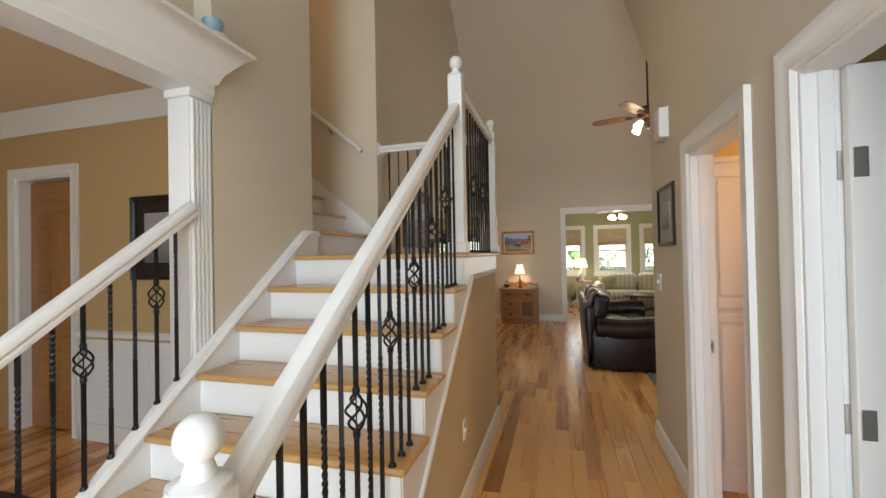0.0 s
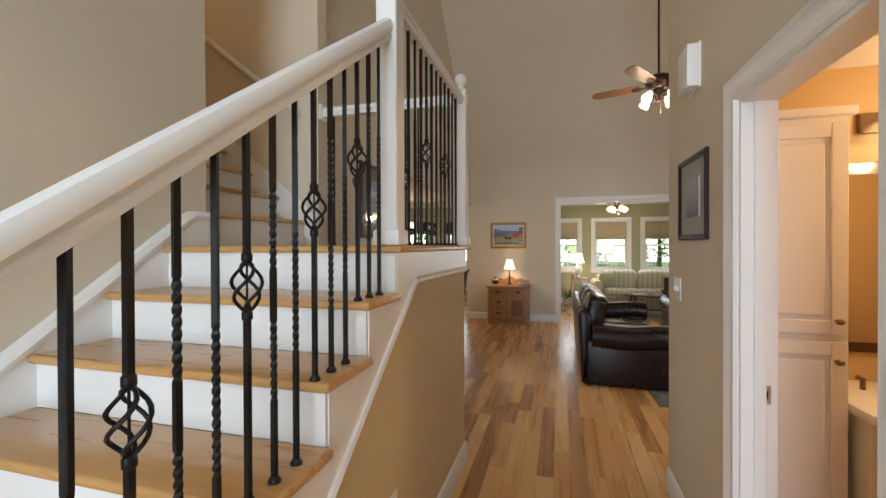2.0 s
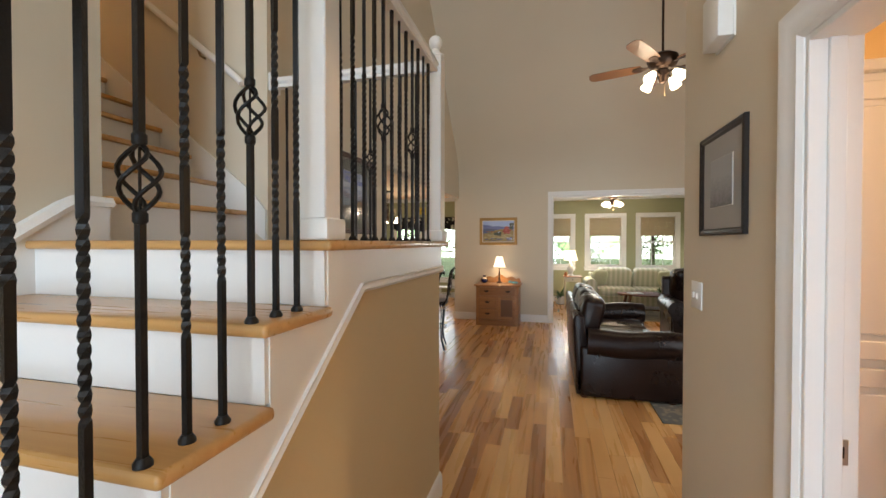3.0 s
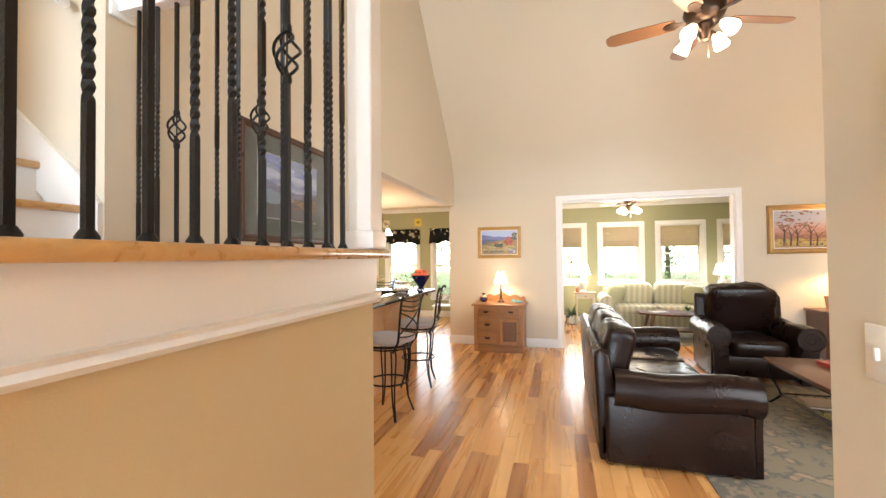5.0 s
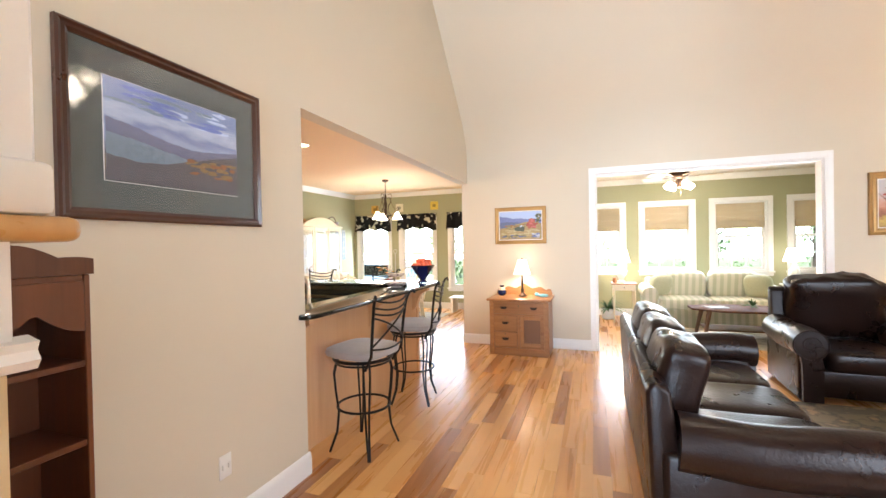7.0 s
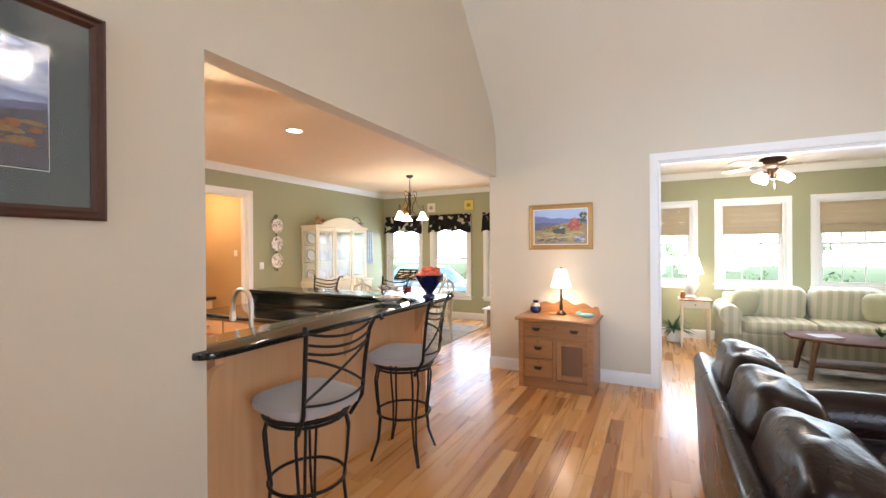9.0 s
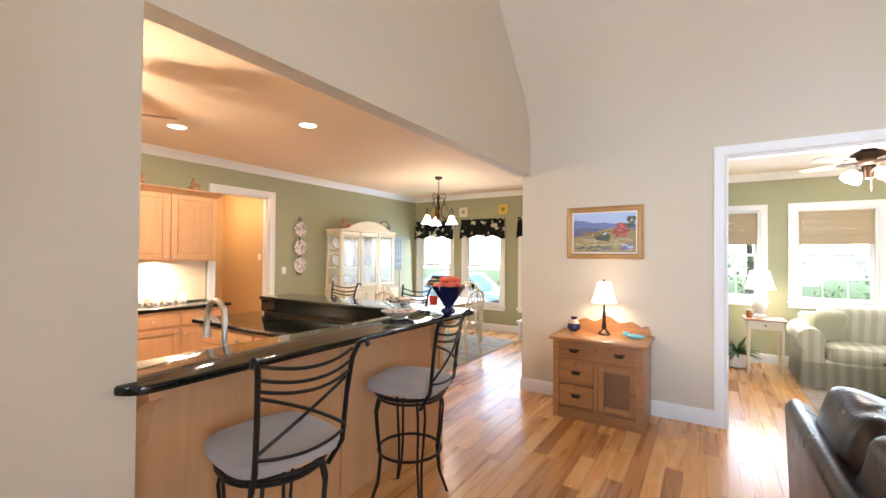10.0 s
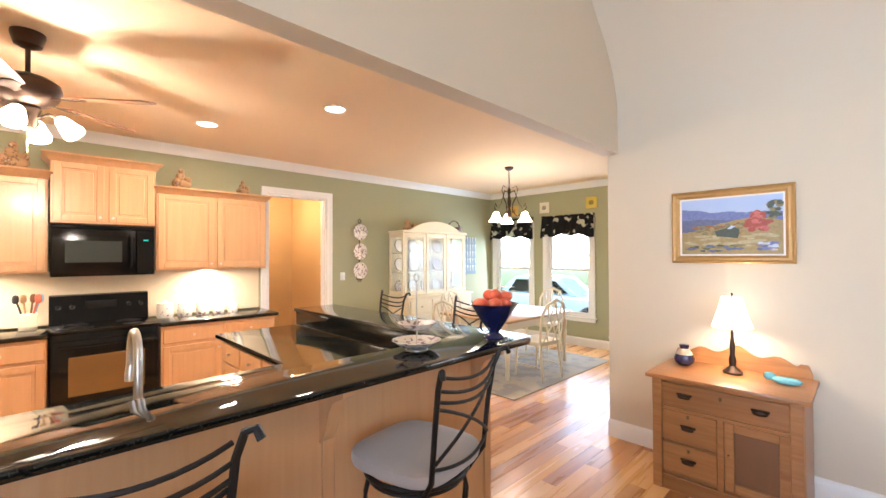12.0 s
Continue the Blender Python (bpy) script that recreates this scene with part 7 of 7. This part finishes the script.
part("front_stretcher", tube(B(), [(-0.198, 0.19, 0.22), (0.198, 0.19, 0.22)], 0.009, 8), M_CREAM, chair)
for x, y, rz in ((-4.12, 10.75, -90), (-3.40, 9.92, 0), (-3.50, 12.0, 180)):
    copy_thing(chair, pose(x, y, 0.011, 0, 0, rz))
fp = thing("flower_pot", "red pot with orange and white cut flowers on the table", "flowers", at=(-3.17, 10.52, 0.762))
part("pot", lathe(B(), [(0.05, 0), (0.06, 0.02), (0.075, 0.13), (0.068, 0.13), (0.05, 0.04)], 0, 0, 18), shader("red_glaze", (0.50, 0.04, 0.03), 0.25, vary=0.15), fp)
rr = random.Random(3)
M_PETAL = [shader("orange_petal", (0.75, 0.30, 0.06), 0.6), shader("white_petal", (0.75, 0.70, 0.58), 0.6)]
for i in range(16):
    a, r, h = rr.random() * 6.28, 0.04 + 0.12 * rr.random(), 0.22 + 0.18 * rr.random()
    p = Vector((r * math.cos(a), r * math.sin(a), h))
    st_ = part("stem", tube(B(), [(0, 0, 0.08), p * 0.6, p], 0.003, 5), M_GREEN, fp)
    bm = B()
    for k in range(6):
        q = 2 * math.pi * k / 6
        puff(bm, p + Vector((0.02 * math.cos(q), 0.02 * math.sin(q), 0.006)), (0.032, 0.024, 0.012), 1, 8, 5, m=Matrix.Rotation(q, 3, "Z"))
    part("blossom", bm, M_PETAL[i % 2], st_)
pb = thing("place_setting", "stacked white plates and bowl on the nook table", "dishes", at=(-3.50, 10.72, 0.762))
for i in range(3):
    part("plate", lathe(B(), [(0.07, 0.012 * i), (0.12 - 0.02 * i, 0.012 * i + 0.012), (0.118 - 0.02 * i, 0.012 * i + 0.014), (0.06, 0.012 * i + 0.006)], 0, 0, 22), M_PATTERN if i else M_CHINA, pb)


# ---- sunroom ----
def stripes(name, c0, c1, width):
    m = bpy.data.materials.new(name)
    m.use_nodes = True
    n, l = m.node_tree.nodes, m.node_tree.links
    b = n["Principled BSDF"]
    co, wv, nz = n.new("ShaderNodeTexCoord"), n.new("ShaderNodeTexWave"), n.new("ShaderNodeTexNoise")
    wv.bands_direction = "X"
    wv.inputs["Scale"].default_value, wv.inputs["Distortion"].default_value = 1 / width * 0.314, 0.15
    nz.inputs["Scale"].default_value = 180
    l.new(co.outputs["Object"], wv.inputs[0]), l.new(co.outputs["Object"], nz.inputs[0])
    r = n.new("ShaderNodeValToRGB")
    r.color_ramp.elements[0].color, r.color_ramp.elements[0].position = (*c0, 1), 0.35
    r.color_ramp.elements[1].color, r.color_ramp.elements[1].position = (*c1, 1), 0.65
    l.new(wv.outputs[1], r.inputs[0]), l.new(r.outputs[0], b.inputs["Base Color"])
    bp = n.new("ShaderNodeBump")
    bp.inputs["Strength"].default_value, bp.inputs["Distance"].default_value = 0.1, 0.004
    l.new(nz.outputs[0], bp.inputs["Height"]), l.new(bp.outputs[0], b.inputs["Normal"])
    b.inputs["Roughness"].default_value, b.inputs["Sheen Weight"].default_value = 0.9, 0.3
    return m


M_STRIPE = stripes("green_cream_stripe", (0.50, 0.50, 0.35), (0.66, 0.62, 0.50), 0.11)
so = thing("striped_sofa", "pale green striped fabric sofa with rolled arms", "sofa", at=(2.46, 12.1, 0))
SW, SD = 2.2, 0.92
part("frame", box(B(), -SW / 2 + 0.06, SW / 2 - 0.06, -SD / 2 + 0.05, SD / 2 - 0.05, 0.03, 0.32, 0.02, 2), M_STRIPE, so)
skirt = B()
pts = [(-SW / 2, SD / 2 - 0.05), (-SW / 2, -SD / 2)] + [(-SW / 2 + SW * i / 40, -SD / 2 - 0.008 * math.sin(i * 1.9)) for i in range(1, 40)] + [(SW / 2, -SD / 2), (SW / 2, SD / 2 - 0.05)]
lo = [skirt.verts.new((x, y, 0.01)) for x, y in pts]
hi = [skirt.verts.new((x * 0.985, y * 0.97, 0.30)) for x, y in pts]
for i in range(len(pts) - 1):
    skirt.faces.new((lo[i], lo[i + 1], hi[i + 1], hi[i]))
bmesh.ops.solidify(skirt, geom=skirt.faces[:], thickness=0.012)
part("skirt", skirt, M_STRIPE, so, smooth=60)
for s in (-1, 1):
    x = s * (SW / 2 - 0.13)
    a = part("arm", box(B(), x - 0.11, x + 0.11, -SD / 2 + 0.03, SD / 2 - 0.05, 0.05, 0.54, 0.04, 3), M_STRIPE, so)
    part("arm_roll", tube(B(), [(x + s * 0.02, -SD / 2 + 0.01, 0.56), (x + s * 0.02, 0, 0.57), (x + s * 0.02, SD / 2 - 0.1, 0.58)], 0.135, 20), M_STRIPE, a)
    part("seat_cushion", puff(B(), (s * 0.42, -0.07, 0.40), (0.83, 0.70, 0.20), 0.28, 28, 12), M_STRIPE, so)
    part("back_cushion", puff(B(), (s * 0.42, 0.22, 0.70), (0.82, 0.26, 0.48), 0.4, 28, 14, m=Matrix.Rotation(radians(12), 3, "X"), crease=0.02), M_STRIPE, so)
part("back_frame", box(B(), -SW / 2 + 0.1, SW / 2 - 0.1, SD / 2 - 0.16, SD / 2 - 0.04, 0.05, 0.82, 0.05, 3), M_STRIPE, so)
for x, rz, c in ((-0.78, 30, 0), (0.72, -25, 1)):
    p = thing("throw_pillow", "pale green throw pillow on the striped sofa", "pillow", "throw pillows on the striped sofa", at=(2.46 + x, 12.05, 0.50))
    m = Matrix.Rotation(radians(rz), 3, "Z") @ Matrix.Rotation(radians(18), 3, "X")
    part("cushion", puff(B(), (0, 0, 0.20), (0.42, 0.15, 0.40), 0.55, 22, 12, m=m), shader("sage_fabric", (0.50, 0.50, 0.33), 0.9, vary=0.15, scale=30, sheen=0.3), p)
for x, lab in ((1.06, "cream painted end table with drawer beside the sofa"), (3.78, "cream painted end table behind the armchair")):
    et = thing("end_table", lab, "end table", "end tables of the sunroom", at=(x, 12.08, 0))
    part("top", box(B(), -0.22, 0.22, -0.22, 0.22, 0.712, 0.733, 0.006, 2), M_CHEST if x < 2 else M_CREAM, et)
    part("apron", box(B(), -0.19, 0.19, -0.19, 0.19, 0.60, 0.711, 0.003), M_CREAM, et)
    d = part("drawer", box(B(), -0.15, 0.15, -0.20, -0.19, 0.615, 0.70, 0.003), M_CREAM, et)
    part("knob", puff(B(), (0, -0.212, 0.655), (0.025, 0.025, 0.025), 1, 10, 6), M_BRONZE, d)
    for sx in (-1, 1):
        for sy in (-1, 1):
            part("leg", tube(B(), [(sx * 0.175, sy * 0.175, 0.60), (sx * 0.18, sy * 0.18, 0.0)], 0.022, 8, r2=0.013), M_CREAM, et)
cn = thing("candle_jar", "amber candle jar on the end table", "candle", at=(0.90, 12.0, 0.734))
part("jar", lathe(B(), [(0.03, 0), (0.034, 0.01), (0.034, 0.08), (0.03, 0.085)], 0, 0, 16), shader("amber_glass", (0.45, 0.16, 0.06), 0.15), cn)
part("lid", lathe(B(), [(0.034, 0.086), (0.034, 0.10), (0.01, 0.105)], 0, 0, 16), M_BRASS, cn)
oc = thing("oval_table", "brown wooden coffee table with glass top in the sunroom", "coffee table", at=(2.62, 10.95, 0.008))
bm = B()
prism(bm, [(0.74 * math.cos(a), 0.42 * math.sin(a)) for a in [2 * math.pi * i / 8 + math.pi / 8 for i in range(8)]], "z", 0.435, 0.465)
bmesh.ops.bevel(bm, geom=bm.edges[:], offset=0.008, segments=2, affect="EDGES", profile=0.5)
part("tabletop", bm, shader("dark_waxed_wood", (0.12, 0.048, 0.022), 0.55, vary=0.25, scale=5, fine=70, stretch=(1, 8, 1), spec=0.12), oc)
for sx in (-1, 1):
    for sy in (-1, 1):
        part("leg", tube(B(), [(sx * 0.46, sy * 0.22, 0.435), (sx * 0.50, sy * 0.25, 0.25), (sx * 0.54, sy * 0.28, 0.0)], 0.034, 8, r2=0.024), M_TABLE, oc)
part("shelf", box(B(), -0.50, 0.50, -0.24, 0.24, 0.14, 0.16, 0.004), M_TABLE, oc)
book(2.28, 10.9, 0.474, 0.28, 0.22, 0.012, 15, (0.40, 0.38, 0.36), "grey magazine on the oval table")


def leafy(name, label, at, n, size, h, seed, pot):
    t = thing(name, label, "plant", at=at)
    r = random.Random(seed)
    if pot:
        part("pot", lathe(B(), [(0.08, 0), (0.11, 0.02), (0.13, 0.2), (0.12, 0.2), (0.09, 0.05)], 0, 0, 18), M_CHINA, t)
    for i in range(n):
        a, lean = r.random() * 6.28, 0.35 + 0.6 * r.random()
        L = size * (0.6 + 0.5 * r.random())
        bm = B()
        rows = []
        for k in range(7):
            f = k / 6
            d = L * f
            z = h + L * (f * (1.1 - lean) * 1.3 - 0.55 * lean * f * f)
            w = 0.020 * math.sin(math.pi * min(1, f * 0.9 + 0.08)) * (size / 0.3) ** 0.5
            c, s = math.cos(a), math.sin(a)
            rows.append([bm.verts.new((d * lean * c * 1.2 - s * w * q, d * lean * s * 1.2 + c * w * q, max(0.01, z) + (0.006 if q == 0 else 0))) for q in (-1, 0, 1)])
        for p, q in zip(rows, rows[1:]):
            for j in (0, 1):
                bm.faces.new((p[j], p[j + 1], q[j + 1], q[j]))
        part("leaf", bm, M_GREEN, t, smooth=60)
    return t


leafy("floor_plant", "green leafy fern on the sunroom floor", (0.78, 12.25, 0), 34, 0.34, 0.2, 5, True)
leafy("table_plant", "small green spiky plant on the oval table", (2.78, 10.98, 0.474), 20, 0.15, 0.02, 6, False)
leafy("nook_plant", "green fern in a white planter below the nook window", (-2.0, 12.4, 0.35), 26, 0.30, 0.2, 7, True)
ps = thing("plant_stand", "low white bench below the nook window", "bench", at=(-2.0, 12.4, 0))
part("top", box(B(), -0.5, 0.5, -0.2, 0.2, 0.32, 0.35, 0.005), M_WHITE, ps)
for sx in (-1, 1):
    part("leg", box(B(), sx * 0.44 - 0.03, sx * 0.44 + 0.03, -0.18, 0.18, 0, 0.32, 0.005), M_WHITE, ps)
tagged(part("sunroom_rug", box(B(), 1.35, 4.0, 10.25, 11.6, 0.0008, 0.008, 0.003), spotted("pale_rug", (0.42, 0.38, 0.31), (0.30, 0.28, 0.24), 6, 0.5, 0.95, 5)), "pale patterned rug under the oval table", "rug")
tagged(part("dining_rug", box(B(), -4.7, -1.62, -1.6, 1.85, 0.0008, 0.012, 0.003), spotted("dark_dining_rug", (0.018, 0.012, 0.012), (0.06, 0.02, 0.015), 8, 0.55, 0.95, 6)), "dark red and black dining room rug", "rug")

# woven blinds
M_BAMBOO = shader("woven_bamboo", (0.62, 0.53, 0.37), 0.7, vary=0.35, scale=18, fine=120, bump=0.3, stretch=(0.3, 1, 7))
bn, bl = M_BAMBOO.node_tree.nodes, M_BAMBOO.node_tree.links
thin, blend = bn.new("ShaderNodeBsdfTranslucent"), bn.new("ShaderNodeMixShader")
thin.inputs[0].default_value = (0.80, 0.62, 0.36, 1)
blend.inputs[0].default_value = 0.45
bl.new(bn["Principled BSDF"].outputs[0], blend.inputs[1]), bl.new(thin.outputs[0], blend.inputs[2])
bl.new(blend.outputs[0], bn["Material Output"].inputs[0])
for a, b in SUN_W:
    t = thing("bamboo_blind", "woven bamboo roman blind half drawn", "blind", "blinds of the sunroom windows")
    part("head_rail", box(B(), a + 0.03, b - 0.03, 12.735, 12.752, 2.14, 2.19, 0.003), M_BAMBOO, t)
    for i in range(30):
        z = 2.19 - 0.0138 * i
        yy = 12.742 - 0.006 * math.sin(i * 0.9)
        part("slat", box(B(), a + 0.032, b - 0.032, yy - 0.003, yy + 0.003, z - 0.0142, z - 0.0008), M_BAMBOO, t, smooth=0)
    for k in range(4):
        z = 1.83 - 0.03 * k
        part("fold", puff(B(), ((a + b) / 2, 12.728, z), (b - a - 0.06, 0.03, 0.045), 0.25, 16, 8), M_BAMBOO, t)


# ---- garden ----
M_LEAF = shader("garden_leaf", (0.19, 0.26, 0.11), 0.6, vary=0.5, scale=1.5, fine=12)
M_BARK = shader("tree_bark", (0.12, 0.09, 0.065), 0.9, vary=0.4, scale=6, fine=40, bump=0.5)


def tree(x, y, h, spread, seed, n=1500, low=0.2):
    """A tapered trunk with limbs and a loose crown of small leaves."""
    t = thing("tree", "leafy green garden tree", "tree", "trees behind the house", at=(x, y, -0.45))
    r = random.Random(seed)
    bm = tube(B(), [(0, 0, 0), (0.05, 0.02, h * 0.3), (-0.05, 0.05, h * 0.6), (0.02, 0, h * 0.9)], 0.16, 8, r2=0.03)
    for i in range(7):
        a, z = r.random() * 6.28, h * (0.25 + 0.5 * r.random())
        tube(bm, [(0, 0, z), (0.4 * spread * math.cos(a), 0.4 * spread * math.sin(a), z + 0.5), (0.8 * spread * math.cos(a), 0.8 * spread * math.sin(a), z + 0.9)], 0.05, 6, r2=0.012)
    part("trunk", bm, M_BARK, t)
    clumps = [(Vector((r.gauss(0, 0.5) * spread, r.gauss(0, 0.5) * spread, h * (low + (1 - low) * r.random()))), 0.35 + 0.5 * r.random()) for _ in range(26)]
    vs, fs = [], []
    for i in range(n):
        c, rad = clumps[i % len(clumps)]
        d = Vector((r.gauss(0, 1), r.gauss(0, 1), r.gauss(0, 0.7)))
        p = c + d * rad * 0.55
        u = Vector((r.gauss(0, 1), r.gauss(0, 1), r.gauss(0, 1))).normalized()
        w = u.orthogonal().normalized()
        s = 0.07 + 0.08 * r.random()
        k = len(vs)
        vs += [p - u * s, p + w * s * 0.5, p + u * s, p - w * s * 0.5]
        fs.append((k, k + 1, k + 2, k + 3))
    me = bpy.data.meshes.new("crown")
    me.from_pydata(vs, [], fs)
    me.materials.append(M_LEAF)
    ob = new("crown", me)
    ob.parent = t
    tagged(ob, kind="stuff")


rt = random.Random(21)
for i in range(6):
    tree(-7 + i * 3.1 + rt.uniform(-0.6, 0.6), 20.5 + rt.uniform(-1.5, 9), rt.uniform(3.2, 6.5), rt.uniform(1.1, 1.9), 40 + i, 1000, rt.choice((0.02, 0.1, 0.2)))


# ---- blue car on the drive ----
car = thing("parked_car", "blue parked car seen through the nook window", "car", "", at=(-6.3, 17.2, -0.45), rz=8)
M_CARBLUE = shader("blue_car_paint", (0.34, 0.46, 0.56), 0.25, 0.1, vary=0.05, coat=0.6, bump=0)
bm = prism(B(), [(-2.1, 0.25), (2.1, 0.25), (2.15, 0.6), (1.9, 0.78), (1.0, 0.86), (-1.8, 0.92), (-2.15, 0.75)], "y", -0.85, 0.85)
bmesh.ops.bevel(bm, geom=bm.edges[:], offset=0.06, segments=3, affect="EDGES", profile=0.5)
part("body", bm, M_CARBLUE, car)
bm = prism(B(), [(-1.55, 0.88), (0.95, 0.85), (0.35, 1.36), (-1.0, 1.40)], "y", -0.72, 0.72)
bmesh.ops.bevel(bm, geom=bm.edges[:], offset=0.05, segments=3, affect="EDGES", profile=0.5)
cabin = part("cabin", bm, M_CARBLUE, car)
for y in (-0.735, 0.735):
    part("side_window", prism(B(), [(-1.2, 0.95), (0.65, 0.93), (0.28, 1.28), (-0.92, 1.31)], "y", y - 0.012, y + 0.012), M_BLACK, cabin)
for x in (-1.3, 1.3):
    for y in (-0.80, 0.80):
        bm = B()
        tube(bm, [(x, y - 0.1, 0.32), (x, y + 0.1, 0.32)], 0.32, 22)
        w = part("wheel", bm, M_RUBBER, car)
        part("rim", tube(B(), [(x, y - 0.11, 0.32), (x, y + 0.11, 0.32)], 0.19, 18), M_NICKEL, w)
for y in (-0.6, 0.6):
    part("headlight", puff(B(), (2.08, y, 0.66), (0.12, 0.3, 0.14), 0.6, 12, 8), M_CHINA, car)

# backdrop beyond the garden; its emission stands in for the glare of daylit distance
M_GLOW_BACKDROP = bpy.data.materials.new("glowing_backdrop")
M_GLOW_BACKDROP.use_nodes = True
hn, hl = M_GLOW_BACKDROP.node_tree.nodes, M_GLOW_BACKDROP.node_tree.links
hb = hn["Principled BSDF"]
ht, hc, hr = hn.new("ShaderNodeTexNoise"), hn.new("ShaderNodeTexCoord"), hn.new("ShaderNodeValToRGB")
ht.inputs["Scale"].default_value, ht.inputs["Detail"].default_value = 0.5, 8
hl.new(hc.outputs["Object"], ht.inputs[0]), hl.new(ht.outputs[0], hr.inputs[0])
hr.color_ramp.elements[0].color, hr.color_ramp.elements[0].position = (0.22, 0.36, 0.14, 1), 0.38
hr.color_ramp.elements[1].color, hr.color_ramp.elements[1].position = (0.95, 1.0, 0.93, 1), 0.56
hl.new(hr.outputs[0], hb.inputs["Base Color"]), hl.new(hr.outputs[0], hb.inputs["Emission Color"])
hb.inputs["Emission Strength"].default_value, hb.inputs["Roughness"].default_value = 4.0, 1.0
structure("backdrop", box(B(), -70, 70, 58, 58.2, -1, 11), M_GLOW_BACKDROP, "glowing backdrop panel of pale woodland, in place of daylit distance", "backdrop")


# ---- floor ----
floor = structure("floor", box(B(), -7.1, 5.72, -2.62, 12.92, -0.2, -0.006), M_TREAD, "hickory plank floor in varied honey tones", "floor")
PW = 0.112
rng = random.Random(4)
LENS = [0.5, 0.75, 1.0, 1.25, 1.5]
board_mesh = {}
for ln in LENS:
    bm = B()
    box(bm, 0.0008, PW - 0.0008, 0.0008, ln - 0.0008, -0.006, 0.0)
    me = bpy.data.meshes.new("board")
    bm.to_mesh(me)
    bm.free()
    me.materials.append(M_FLOOR)
    board_mesh[ln] = me
vs, fs, near = [], [], 0
x = -7.1
while x < 5.7:
    y = -2.62 - rng.random() * 1.4
    while y < 12.9:
        ln = rng.choice(LENS)
        cx, cy = x + PW / 2, y + ln / 2
        if -1.2 < cx < 1.9 and 1.6 < cy < 9.4 and near < 300:
            ob = new("board", board_mesh[ln])
            ob.parent = floor
            ob.location = (x, y, 0)
            near += 1
        else:
            k = len(vs)
            a, b, c, d = x + 0.0008, x + PW - 0.0008, y + 0.0008, y + ln - 0.0008
            vs += [(a, c, -0.006), (b, c, -0.006), (b, d, -0.006), (a, d, -0.006), (a, c, 0), (b, c, 0), (b, d, 0), (a, d, 0)]
            fs += [(k + 4, k + 5, k + 6, k + 7), (k, k + 1, k + 5, k + 4), (k + 1, k + 2, k + 6, k + 5), (k + 2, k + 3, k + 7, k + 6), (k + 3, k, k + 4, k + 7)]
        y += ln
    x += PW
me = bpy.data.meshes.new("boards")
me.from_pydata(vs, [], fs)
me.materials.append(M_FLOOR)
ob = new("boards", me)
ob.parent = floor
tagged(ob, kind="stuff")
